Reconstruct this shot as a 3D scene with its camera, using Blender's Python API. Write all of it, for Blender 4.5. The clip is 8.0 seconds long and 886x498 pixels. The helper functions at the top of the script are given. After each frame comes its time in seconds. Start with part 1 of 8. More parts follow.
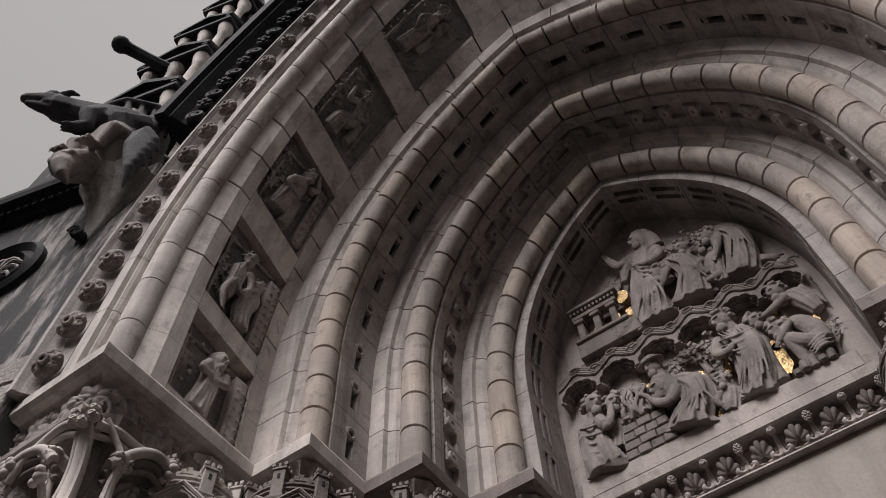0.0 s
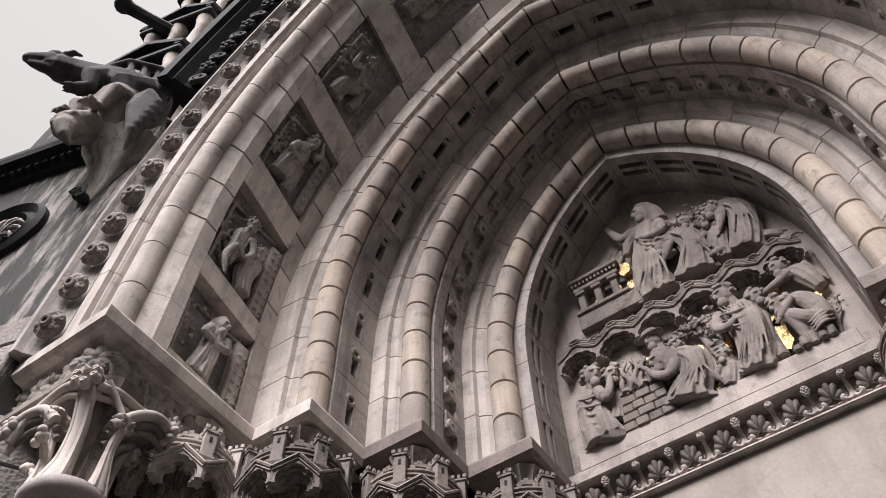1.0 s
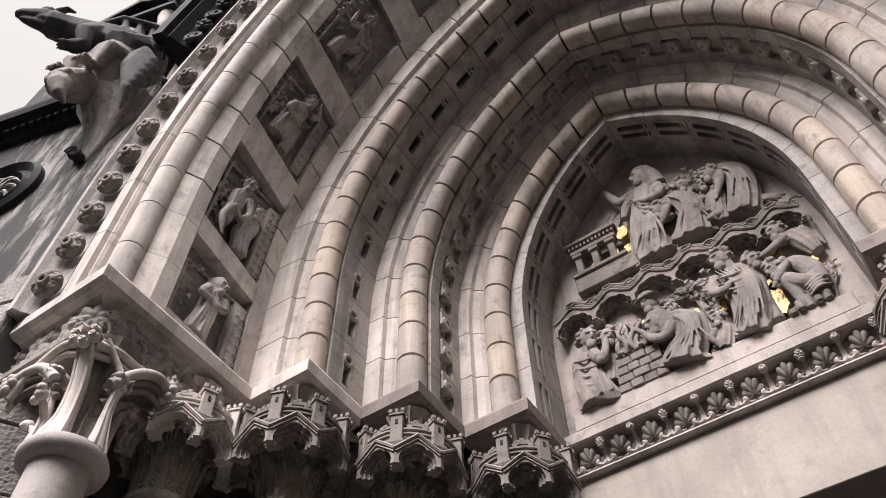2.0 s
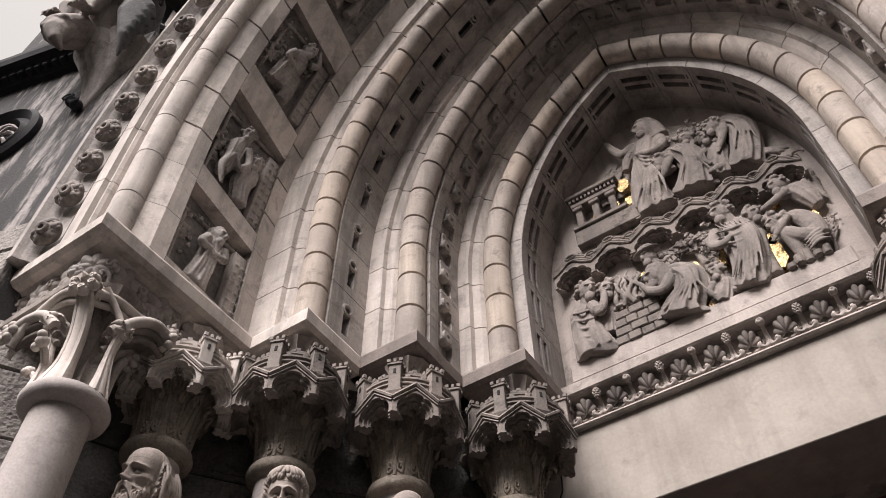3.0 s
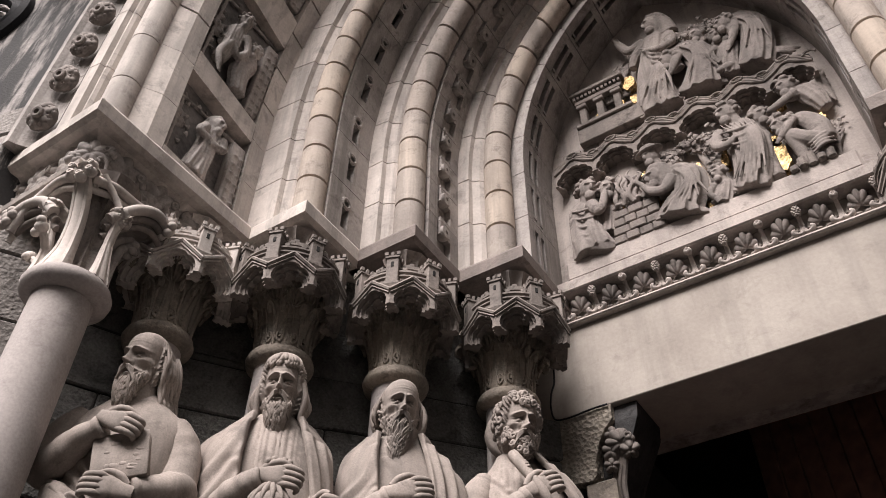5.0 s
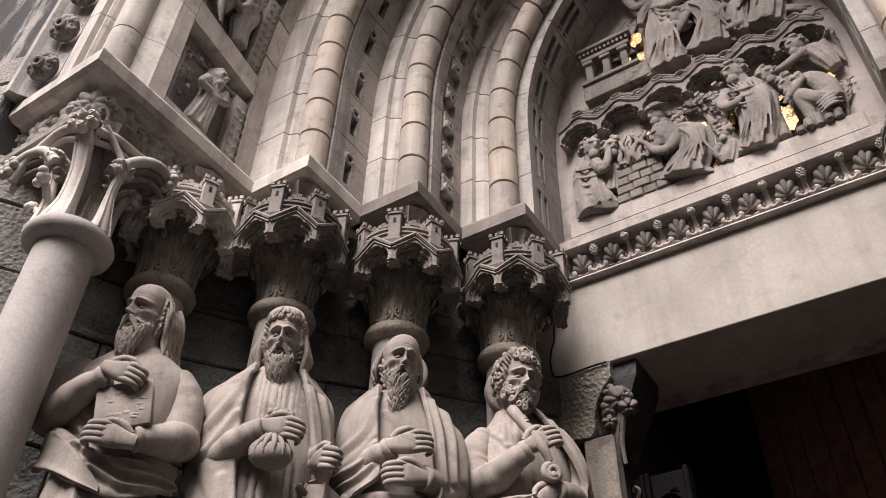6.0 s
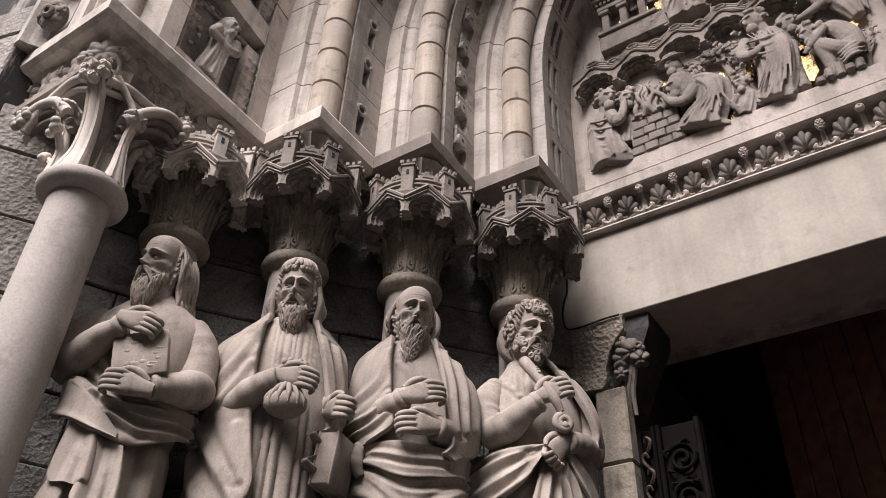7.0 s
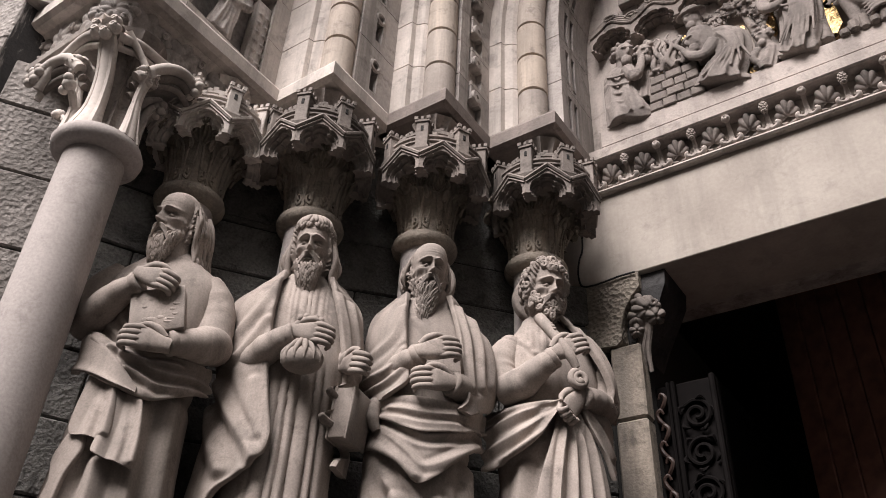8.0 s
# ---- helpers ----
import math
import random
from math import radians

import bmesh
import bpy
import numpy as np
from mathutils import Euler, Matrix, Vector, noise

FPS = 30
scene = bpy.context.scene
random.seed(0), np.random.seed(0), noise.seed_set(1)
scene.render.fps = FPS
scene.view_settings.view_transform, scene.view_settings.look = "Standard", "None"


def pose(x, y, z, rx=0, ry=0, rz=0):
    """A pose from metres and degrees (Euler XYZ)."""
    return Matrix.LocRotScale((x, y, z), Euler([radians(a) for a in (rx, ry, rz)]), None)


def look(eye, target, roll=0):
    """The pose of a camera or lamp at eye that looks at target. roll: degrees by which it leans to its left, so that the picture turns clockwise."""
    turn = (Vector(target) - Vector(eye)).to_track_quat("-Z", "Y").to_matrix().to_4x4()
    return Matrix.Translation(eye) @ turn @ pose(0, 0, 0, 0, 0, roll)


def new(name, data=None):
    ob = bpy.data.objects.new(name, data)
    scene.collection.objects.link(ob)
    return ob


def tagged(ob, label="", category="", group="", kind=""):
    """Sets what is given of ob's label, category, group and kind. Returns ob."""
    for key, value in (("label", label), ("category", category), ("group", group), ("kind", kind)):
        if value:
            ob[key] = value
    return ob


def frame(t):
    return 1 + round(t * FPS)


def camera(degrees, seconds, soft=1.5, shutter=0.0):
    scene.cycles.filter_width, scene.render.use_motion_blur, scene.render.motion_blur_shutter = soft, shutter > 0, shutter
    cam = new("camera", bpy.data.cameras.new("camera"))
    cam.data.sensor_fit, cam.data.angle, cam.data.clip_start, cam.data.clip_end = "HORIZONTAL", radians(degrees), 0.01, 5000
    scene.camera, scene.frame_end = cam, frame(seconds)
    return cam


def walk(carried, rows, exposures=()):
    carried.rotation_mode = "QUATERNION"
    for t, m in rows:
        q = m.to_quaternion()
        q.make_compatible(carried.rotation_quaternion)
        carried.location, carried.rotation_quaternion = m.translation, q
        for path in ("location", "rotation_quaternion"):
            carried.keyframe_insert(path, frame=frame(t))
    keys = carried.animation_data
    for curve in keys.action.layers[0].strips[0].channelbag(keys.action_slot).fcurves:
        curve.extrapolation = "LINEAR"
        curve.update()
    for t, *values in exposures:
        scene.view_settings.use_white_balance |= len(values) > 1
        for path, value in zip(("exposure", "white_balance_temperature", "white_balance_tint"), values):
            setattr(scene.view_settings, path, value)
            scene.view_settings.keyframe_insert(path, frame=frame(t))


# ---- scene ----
cam = camera(57.0, 8.0, soft=0.6)
PATH = [
    (0, (0.578, 1.301, 1.649), (0.024, 2.159, 3.368), -3.0),
    (0.5, (0.568, 1.297, 1.654), (-0.006, 2.182, 3.353), -2.3),
    (1, (0.567, 1.298, 1.659), (-0.027, 2.207, 3.338), -1.6),
    (1.5, (0.555, 1.297, 1.659), (-0.054, 2.238, 3.315), -1.6),
    (3, (0.568, 1.32, 1.66), (-0.12, 2.369, 3.218), -0.7),
    (3.5, (0.571, 1.326, 1.661), (-0.146, 2.415, 3.178), -0.4),
    (4, (0.572, 1.333, 1.66), (-0.175, 2.459, 3.134), 0.1),
    (4.5, (0.576, 1.339, 1.658), (-0.197, 2.504, 3.088), 0.5),
    (6, (0.568, 1.349, 1.651), (-0.266, 2.606, 2.964), 1.6),
    (6.5, (0.563, 1.357, 1.646), (-0.299, 2.635, 2.921), 2.3),
    (7, (0.559, 1.36, 1.648), (-0.338, 2.662, 2.874), 2.4),
    (7.5, (0.55, 1.372, 1.641), (-0.379, 2.691, 2.823), 2.5),
    (8, (0.54, 1.378, 1.642), (-0.414, 2.71, 2.789), 2.9),
]
EXPOSURES = [(0, -0.17, 6250, 10), (0.5, 0.12, 6250, 10), (1, 0.66, 6280, 10), (1.5, 0.93, 6300, 10), (3, 0.72, 6450, 10), (4, 0.70, 6500, 10), (6, 0.75, 6500, 10), (8, 0.72, 6500, 10)]
walk(cam, [(t, look(eye, target, roll)) for t, eye, target, roll in PATH], EXPOSURES)
# ---- light ----
SUN_FROM = Vector((0.0, -0.60, 0.80)).normalized()
world = bpy.data.worlds.new("overcast_sky")
scene.world = world
world.use_nodes = True
wn, wl = world.node_tree.nodes, world.node_tree.links
wn.clear()
sky = wn.new("ShaderNodeTexSky")
sky.sky_type = "NISHITA"
sky.sun_disc = False
sky.sun_elevation = math.asin(SUN_FROM.z)
sky.sun_rotation = math.atan2(SUN_FROM.x, SUN_FROM.y)
sky.dust_density = 4.0
sky_scale = wn.new("ShaderNodeVectorMath")
sky_scale.operation = "SCALE"
sky_scale.inputs["Scale"].default_value = 0.05
wl.new(sky.outputs["Color"], sky_scale.inputs[0])
cloud = wn.new("ShaderNodeTexNoise")
cloud.inputs["Scale"].default_value = 1.6
cloud.inputs["Detail"].default_value = 5
cloud_tone = wn.new("ShaderNodeValToRGB")
cloud_tone.color_ramp.elements[0].color = (0.46, 0.428, 0.41, 1)
cloud_tone.color_ramp.elements[1].color = (0.495, 0.46, 0.44, 1)
wl.new(cloud.outputs["Fac"], cloud_tone.inputs[0])
cover = wn.new("ShaderNodeMixRGB")
cover.inputs[0].default_value = 0.95
wl.new(sky_scale.outputs[0], cover.inputs[1])
wl.new(cloud_tone.outputs[0], cover.inputs[2])
# an overcast sky is three times as bright overhead as at the horizon
way = wn.new("ShaderNodeTexCoord")
axes = wn.new("ShaderNodeSeparateXYZ")
wl.new(way.outputs["Generated"], axes.inputs[0])
rise = wn.new("ShaderNodeMapRange")
rise.inputs["To Min"].default_value, rise.inputs["To Max"].default_value = 0.38, 1.22
wl.new(axes.outputs["Z"], rise.inputs["Value"])
back = wn.new("ShaderNodeBackground")
wl.new(rise.outputs[0], back.inputs["Strength"])
wl.new(cover.outputs[0], back.inputs["Color"])
wo = wn.new("ShaderNodeOutputWorld")
wl.new(back.outputs[0], wo.inputs["Surface"])

sun = new("sun", bpy.data.lights.new("sun", "SUN"))
sun.data.energy = 5.1
sun.data.angle = radians(36)
sun.data.color = (1.0, 0.925, 0.905)
sun.matrix_world = look(SUN_FROM * 30, (0, 0, 0))

# ---- materials ----
def stone(name, tone, tone2, stain=0.35, grain=60.0, bump=0.25, rough=0.85, streak=0.0, vary=0.12, soot=0.0, pit=0.0, grime=0.5, buff=0.0):
    """Cut or weathered limestone: broad patches, fine grain, rain streaks down the face, a tone of its own per piece."""
    m = bpy.data.materials.new(name)
    m.use_nodes = True
    n, l = m.node_tree.nodes, m.node_tree.links
    b = n["Principled BSDF"]
    geo = n.new("ShaderNodeNewGeometry")
    big = n.new("ShaderNodeTexNoise")
    big.inputs["Scale"].default_value = 2.3
    big.inputs["Detail"].default_value = 7
    big.inputs["Roughness"].default_value = 0.62
    l.new(geo.outputs["Position"], big.inputs["Vector"])
    fine = n.new("ShaderNodeTexNoise")
    fine.inputs["Scale"].default_value = grain
    fine.inputs["Detail"].default_value = 6
    l.new(geo.outputs["Position"], fine.inputs["Vector"])
    ramp = n.new("ShaderNodeValToRGB")
    ramp.color_ramp.elements[0].position, ramp.color_ramp.elements[0].color = 0.33, (*tone2, 1)
    ramp.color_ramp.elements[1].position, ramp.color_ramp.elements[1].color = 0.66, (*tone, 1)
    l.new(big.outputs["Fac"], ramp.inputs[0])
    info = n.new("ShaderNodeObjectInfo")
    own = n.new("ShaderNodeMapRange")
    own.inputs["To Min"].default_value, own.inputs["To Max"].default_value = 1 - vary, 1 + vary
    l.new(info.outputs["Random"], own.inputs["Value"])
    gr = n.new("ShaderNodeMapRange")
    gr.inputs["From Min"].default_value, gr.inputs["From Max"].default_value = 0.3, 0.7
    gr.inputs["To Min"].default_value, gr.inputs["To Max"].default_value = 1 - stain * 0.5, 1 + stain * 0.3
    l.new(fine.outputs["Fac"], gr.inputs["Value"])
    prod = n.new("ShaderNodeMath")
    prod.operation = "MULTIPLY"
    l.new(own.outputs[0], prod.inputs[0])
    l.new(gr.outputs[0], prod.inputs[1])
    tint = n.new("ShaderNodeVectorMath")
    tint.operation = "SCALE"
    l.new(ramp.outputs[0], tint.inputs[0])
    l.new(prod.outputs[0], tint.inputs["Scale"])
    col = tint.outputs[0]
    if buff:
        warm = n.new("ShaderNodeMapRange")
        warm.inputs["From Min"].default_value, warm.inputs["From Max"].default_value = 0.45, 1.0
        warm.inputs["To Max"].default_value = buff
        l.new(info.outputs["Random"], warm.inputs["Value"])
        tan = n.new("ShaderNodeMixRGB")
        tan.inputs[2].default_value = (tone[0] * 0.98, tone[1] * 0.90, tone[2] * 0.76, 1)
        l.new(warm.outputs[0], tan.inputs[0])
        l.new(col, tan.inputs[1])
        col = tan.outputs[0]
    # crisp grime in patches and small spots
    spot = n.new("ShaderNodeTexNoise")
    spot.inputs["Scale"].default_value = 7.0
    spot.inputs["Detail"].default_value = 12
    spot.inputs["Roughness"].default_value = 0.74
    spot.inputs["Distortion"].default_value = 0.4
    l.new(geo.outputs["Position"], spot.inputs["Vector"])
    edge = n.new("ShaderNodeMapRange")
    edge.inputs["From Min"].default_value, edge.inputs["From Max"].default_value = 0.53, 0.66
    edge.inputs["To Max"].default_value = grime
    l.new(spot.outputs["Fac"], edge.inputs["Value"])
    dirt = n.new("ShaderNodeMixRGB")
    dirt.inputs[2].default_value = (tone2[0] * 0.30, tone2[1] * 0.29, tone2[2] * 0.29, 1)
    l.new(edge.outputs[0], dirt.inputs[0])
    l.new(col, dirt.inputs[1])
    col = dirt.outputs[0]
    if streak or soot:
        squash = n.new("ShaderNodeVectorMath")
        squash.operation = "MULTIPLY"
        squash.inputs[1].default_value = (5, 5, 0.8) if soot else (7, 7, 0.55)
        l.new(geo.outputs["Position"], squash.inputs[0])
        run = n.new("ShaderNodeTexNoise")
        run.inputs["Scale"].default_value = 1.0
        run.inputs["Detail"].default_value = 9
        run.inputs["Roughness"].default_value = 0.78 if soot else 0.65
        l.new(squash.outputs[0], run.inputs["Vector"])
        cut = n.new("ShaderNodeMapRange")
        cut.inputs["From Min"].default_value, cut.inputs["From Max"].default_value = (0.41, 0.51) if soot else (0.47, 0.60)
        cut.inputs["To Max"].default_value = max(streak, soot)
        l.new(run.outputs["Fac"], cut.inputs["Value"])
        mix = n.new("ShaderNodeMixRGB")
        mix.inputs[2].default_value = (0.022, 0.022, 0.023, 1) if soot else (0.12, 0.11, 0.10, 1)
        l.new(cut.outputs[0], mix.inputs[0])
        l.new(col, mix.inputs[1])
        col = mix.outputs[0]
    l.new(col, b.inputs["Base Color"])
    b.inputs["Roughness"].default_value = rough
    b.inputs["Specular IOR Level"].default_value = 0.25
    bp = n.new("ShaderNodeBump")
    bp.inputs["Strength"].default_value = bump
    bp.inputs["Distance"].default_value = 0.012
    height = fine.outputs["Fac"]
    if pit:
        vor = n.new("ShaderNodeTexVoronoi")
        vor.inputs["Scale"].default_value = 38.0
        l.new(geo.outputs["Position"], vor.inputs["Vector"])
        add = n.new("ShaderNodeMath")
        add.operation = "MULTIPLY_ADD"
        add.inputs[1].default_value = pit
        l.new(vor.outputs["Distance"], add.inputs[0])
        l.new(fine.outputs["Fac"], add.inputs[2])
        height = add.outputs[0]
    l.new(height, bp.inputs["Height"])
    l.new(bp.outputs[0], b.inputs["Normal"])
    return m


def plain(name, color, rough=0.6, metal=0.0, grain=40.0, spread=0.3, bump=0.2):
    m = bpy.data.materials.new(name)
    m.use_nodes = True
    n, l = m.node_tree.nodes, m.node_tree.links
    b = n["Principled BSDF"]
    tex = n.new("ShaderNodeTexNoise")
    tex.inputs["Scale"].default_value = grain
    tex.inputs["Detail"].default_value = 5
    geo = n.new("ShaderNodeNewGeometry")
    l.new(geo.outputs["Position"], tex.inputs["Vector"])
    ramp = n.new("ShaderNodeValToRGB")
    ramp.color_ramp.elements[0].position, ramp.color_ramp.elements[0].color = 0.3, (*[c * (1 - spread) for c in color], 1)
    ramp.color_ramp.elements[1].position, ramp.color_ramp.elements[1].color = 0.7, (*[min(1, c * (1 + spread)) for c in color], 1)
    l.new(tex.outputs["Fac"], ramp.inputs[0])
    l.new(ramp.outputs[0], b.inputs["Base Color"])
    b.inputs["Roughness"].default_value = rough
    b.inputs["Metallic"].default_value = metal
    bp = n.new("ShaderNodeBump")
    bp.inputs["Strength"].default_value = bump
    bp.inputs["Distance"].default_value = 0.01
    l.new(tex.outputs["Fac"], bp.inputs["Height"])
    l.new(bp.outputs[0], b.inputs["Normal"])
    return m


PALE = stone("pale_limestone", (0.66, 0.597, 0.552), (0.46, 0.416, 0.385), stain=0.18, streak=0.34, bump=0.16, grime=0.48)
ROLL = stone("roll_limestone", (0.55, 0.485, 0.435), (0.37, 0.32, 0.29), stain=0.2, streak=0.34, vary=0.2, bump=0.16, grime=0.55, buff=0.45)
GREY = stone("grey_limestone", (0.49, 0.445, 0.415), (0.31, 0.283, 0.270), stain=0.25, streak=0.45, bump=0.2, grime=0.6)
LINTEL = stone("lintel_limestone", (0.44, 0.396, 0.355), (0.35, 0.31, 0.276), stain=0.12, grain=45, bump=0.08, vary=0.0, streak=0.16, grime=0.22)
TYMP = stone("tympanum_limestone", (0.52, 0.46, 0.425), (0.38, 0.335, 0.31), stain=0.18, streak=0.34, vary=0.05, grime=0.45, bump=0.14)
STATUE = stone("statue_limestone", (0.40, 0.345, 0.310), (0.25, 0.216, 0.194), stain=0.30, grain=110, bump=0.10, streak=0.35, vary=0.06, grime=0.5)
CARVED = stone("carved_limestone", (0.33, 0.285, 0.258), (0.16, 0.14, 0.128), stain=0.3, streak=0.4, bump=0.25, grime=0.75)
BROWN = stone("brown_abacus_stone", (0.27, 0.228, 0.208), (0.19, 0.162, 0.15), stain=0.25, streak=0.3, grime=0.5)
# this tone holds dirt and also the shade of the recess behind the statues
ASHLAR = stone("dirt_and_shade_ashlar", (0.16, 0.155, 0.146), (0.065, 0.063, 0.061), stain=0.6, grain=70, bump=0.9, pit=0.5, vary=0.25, grime=0.7)
ROUGH = stone("tooled_corner_stone", (0.34, 0.30, 0.25), (0.22, 0.195, 0.165), stain=0.6, grain=40, bump=1.0, pit=1.0, grime=0.7)
SOOTED = stone("sooted_limestone", (0.46, 0.42, 0.40), (0.26, 0.24, 0.232), stain=0.4, soot=0.95, vary=0.1, grime=0.6, bump=0.4)
SOOT = stone("blackened_stone", (0.042, 0.042, 0.045), (0.014, 0.014, 0.016), stain=0.5, vary=0.2)
CRUST = stone("dark_crusted_stone", (0.115, 0.112, 0.112), (0.030, 0.030, 0.032), stain=0.4, vary=0.2, grime=0.7, bump=0.3)
STREAK = stone("streaked_limestone", (0.50, 0.455, 0.43), (0.32, 0.295, 0.28), stain=0.35, streak=0.6, vary=0.1, grime=0.6)
BUFF = stone("stained_buff_stone", (0.38, 0.325, 0.27), (0.21, 0.185, 0.158), stain=0.4, streak=0.5, grime=0.7, bump=0.4)
DUSK = stone("darkened_relief_stone", (0.40, 0.35, 0.322), (0.20, 0.175, 0.163), stain=0.25, streak=0.45, grime=0.75, bump=0.13)
PANEL = stone("weathered_panel_stone", (0.36, 0.333, 0.32), (0.17, 0.16, 0.157), stain=0.45, grain=30, bump=0.7, vary=0.1, grime=0.6)
TOOLED = stone("tooled_wall_stone", (0.36, 0.33, 0.31), (0.24, 0.22, 0.205), stain=0.6, grain=45, bump=0.9, streak=0.45, pit=0.6, vary=0.15, grime=0.6)
SHAFT = stone("shaft_stone", (0.42, 0.38, 0.365), (0.36, 0.325, 0.31), stain=0.25, grain=80, bump=0.15, grime=0.3)
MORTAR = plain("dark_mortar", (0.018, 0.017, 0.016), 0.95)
GOLD = plain("gold_mosaic", (0.48, 0.34, 0.17), 0.5, 1.0, grain=60, spread=0.8, bump=1.0)
# oak taken near black and matt: the deep doorway's shade put into its colour
SHADE_OAK = plain("shade_black_oak", (0.006, 0.005, 0.005), 0.8, grain=18)
SHADE_OAK.node_tree.nodes["Principled BSDF"].inputs["Specular IOR Level"].default_value = 0.06
# oak tone lowered to carry the shade inside the doorway
WOOD = plain("shade_dark_oak", (0.036, 0.019, 0.014), 0.55, grain=14)
DOOR = plain("reddish_oak", (0.23, 0.11, 0.083), 0.5, grain=12)
IRON = plain("wrought_iron", (0.02, 0.02, 0.022), 0.5, 0.6)
# unseen ground, kept this dark so little light bounces up onto the soffits
PAVING = stone("low_bounce_paving", (0.052, 0.049, 0.047), (0.032, 0.031, 0.030), stain=0.4)

# ---- mesh helpers ----
def finish(name, bm, material, parent=None, label="", smooth=False):
    me = bpy.data.meshes.new(name)
    bmesh.ops.recalc_face_normals(bm, faces=bm.faces)
    bm.to_mesh(me)
    bm.free()
    me.materials.append(material)
    if smooth:
        for p in me.polygons:
            p.use_smooth = True
        me.set_sharp_from_angle(angle=radians(40))
    ob = new(name, me)
    if parent:
        ob.parent = parent
    if label:
        tagged(ob, label)
    return ob


def part(name, bm, material, parent, label="", smooth=False):
    return finish(name, bm, material, parent, label, smooth)


def again(name, me, parent, m):
    """One more piece on a mesh that is there already."""
    ob = new(name, me)
    ob.parent = parent
    ob.matrix_basis = m
    return ob


def thing(name, label, category, m=None, group="", kind=""):
    e = new(name)
    e.empty_display_size = 0.1
    if m is not None:
        e.matrix_basis = m
    return tagged(e, label, category, group, kind)


def block(bm, lo, hi, bevel=0.0, m=None):
    """A box from corner to corner, its edges bevelled."""
    lo, hi = Vector(lo), Vector(hi)
    r = bmesh.ops.create_cube(bm, size=1, matrix=Matrix.Translation((lo + hi) / 2) @ Matrix.Diagonal((*(hi - lo), 1)))
    vs = r["verts"]
    if bevel:
        es = list({e for v in vs for e in v.link_edges})
        g = bmesh.ops.bevel(bm, geom=es, offset=bevel, segments=1, affect="EDGES")
        vs = list({v for f in g["faces"] for v in f.verts} | {v for v in vs if v.is_valid})
    if m is not None:
        bmesh.ops.transform(bm, matrix=m, verts=vs)
    return vs


def rings(bm, loops, close=True, caps=True):
    """A skin over rings of points."""
    made = [[bm.verts.new(p) for p in ring] for ring in loops]
    n = len(made[0])
    for a, b in zip(made, made[1:]):
        for i in range(n if close else n - 1):
            j = (i + 1) % n
            bm.faces.new((a[i], a[j], b[j], b[i]))
    if caps and close:
        bm.faces.new(made[0][::-1])
        bm.faces.new(made[-1])
    return made


def lathe(bm, prof, seg=24, at=(0, 0, 0), squash=1.0):
    """A turned solid from (radius, height) pairs, closed at both ends."""
    rings(bm, [[(at[0] + r * math.cos(2 * math.pi * i / seg), at[1] + squash * r * math.sin(2 * math.pi * i / seg), at[2] + z) for i in range(seg)] for r, z in prof])


def tube(bm, pts, radii, seg=8):
    """A closed round bar through points with a radius at each."""
    pts = [Vector(p) for p in pts]
    if not hasattr(radii, "__len__"):
        radii = [radii] * len(pts)
    loops, side = [], None
    for i, p in enumerate(pts):
        d = (pts[min(i + 1, len(pts) - 1)] - pts[max(i - 1, 0)]).normalized()
        if side is None:
            side = d.cross(Vector((0.31, 0.2, 0.93)))
            if side.length < 0.1:
                side = d.cross(Vector((1, 0, 0)))
        side = (side - d * side.dot(d)).normalized()
        up = d.cross(side)
        loops.append([p + radii[i] * (math.cos(2 * math.pi * k / seg) * side + math.sin(2 * math.pi * k / seg) * up) for k in range(seg)])
    rings(bm, loops)


def ball(bm, c, r, rot=(0, 0, 0), sub=2):
    """An ellipsoid; r one radius or three."""
    if not hasattr(r, "__len__"):
        r = (r, r, r)
    bmesh.ops.create_icosphere(bm, subdivisions=sub, radius=1, matrix=pose(*c, *rot) @ Matrix.Diagonal((*r, 1)))


def spiral(c, r0, r1, turns, plane, start=0.0, n=14):
    """Points of a scroll in the plane of two vectors."""
    a, b = Vector(plane[0]), Vector(plane[1])
    out = []
    for i in range(n):
        f = i / (n - 1)
        w = start + turns * 2 * math.pi * f
        r = r0 + (r1 - r0) * f
        out.append(Vector(c) + r * (math.cos(w) * a + math.sin(w) * b))
    return out


def bend(pts, radii, n=6):
    """Resamples a path and its radii along a smooth curve."""
    pts = [Vector(p) for p in pts]
    P = [pts[0] * 2 - pts[1]] + pts + [pts[-1] * 2 - pts[-2]]
    op, orr = [], []
    for k in range(1, len(P) - 2):
        for j in range(n):
            t = j / n
            a, b, c, d = P[k - 1], P[k], P[k + 1], P[k + 2]
            op.append(0.5 * (2 * b + (c - a) * t + (2 * a - 5 * b + 4 * c - d) * t * t + (3 * b - a - 3 * c + d) * t ** 3))
            orr.append(radii[k - 1] + (radii[k] - radii[k - 1]) * t)
    return op + [pts[-1]], orr + [radii[-1]]


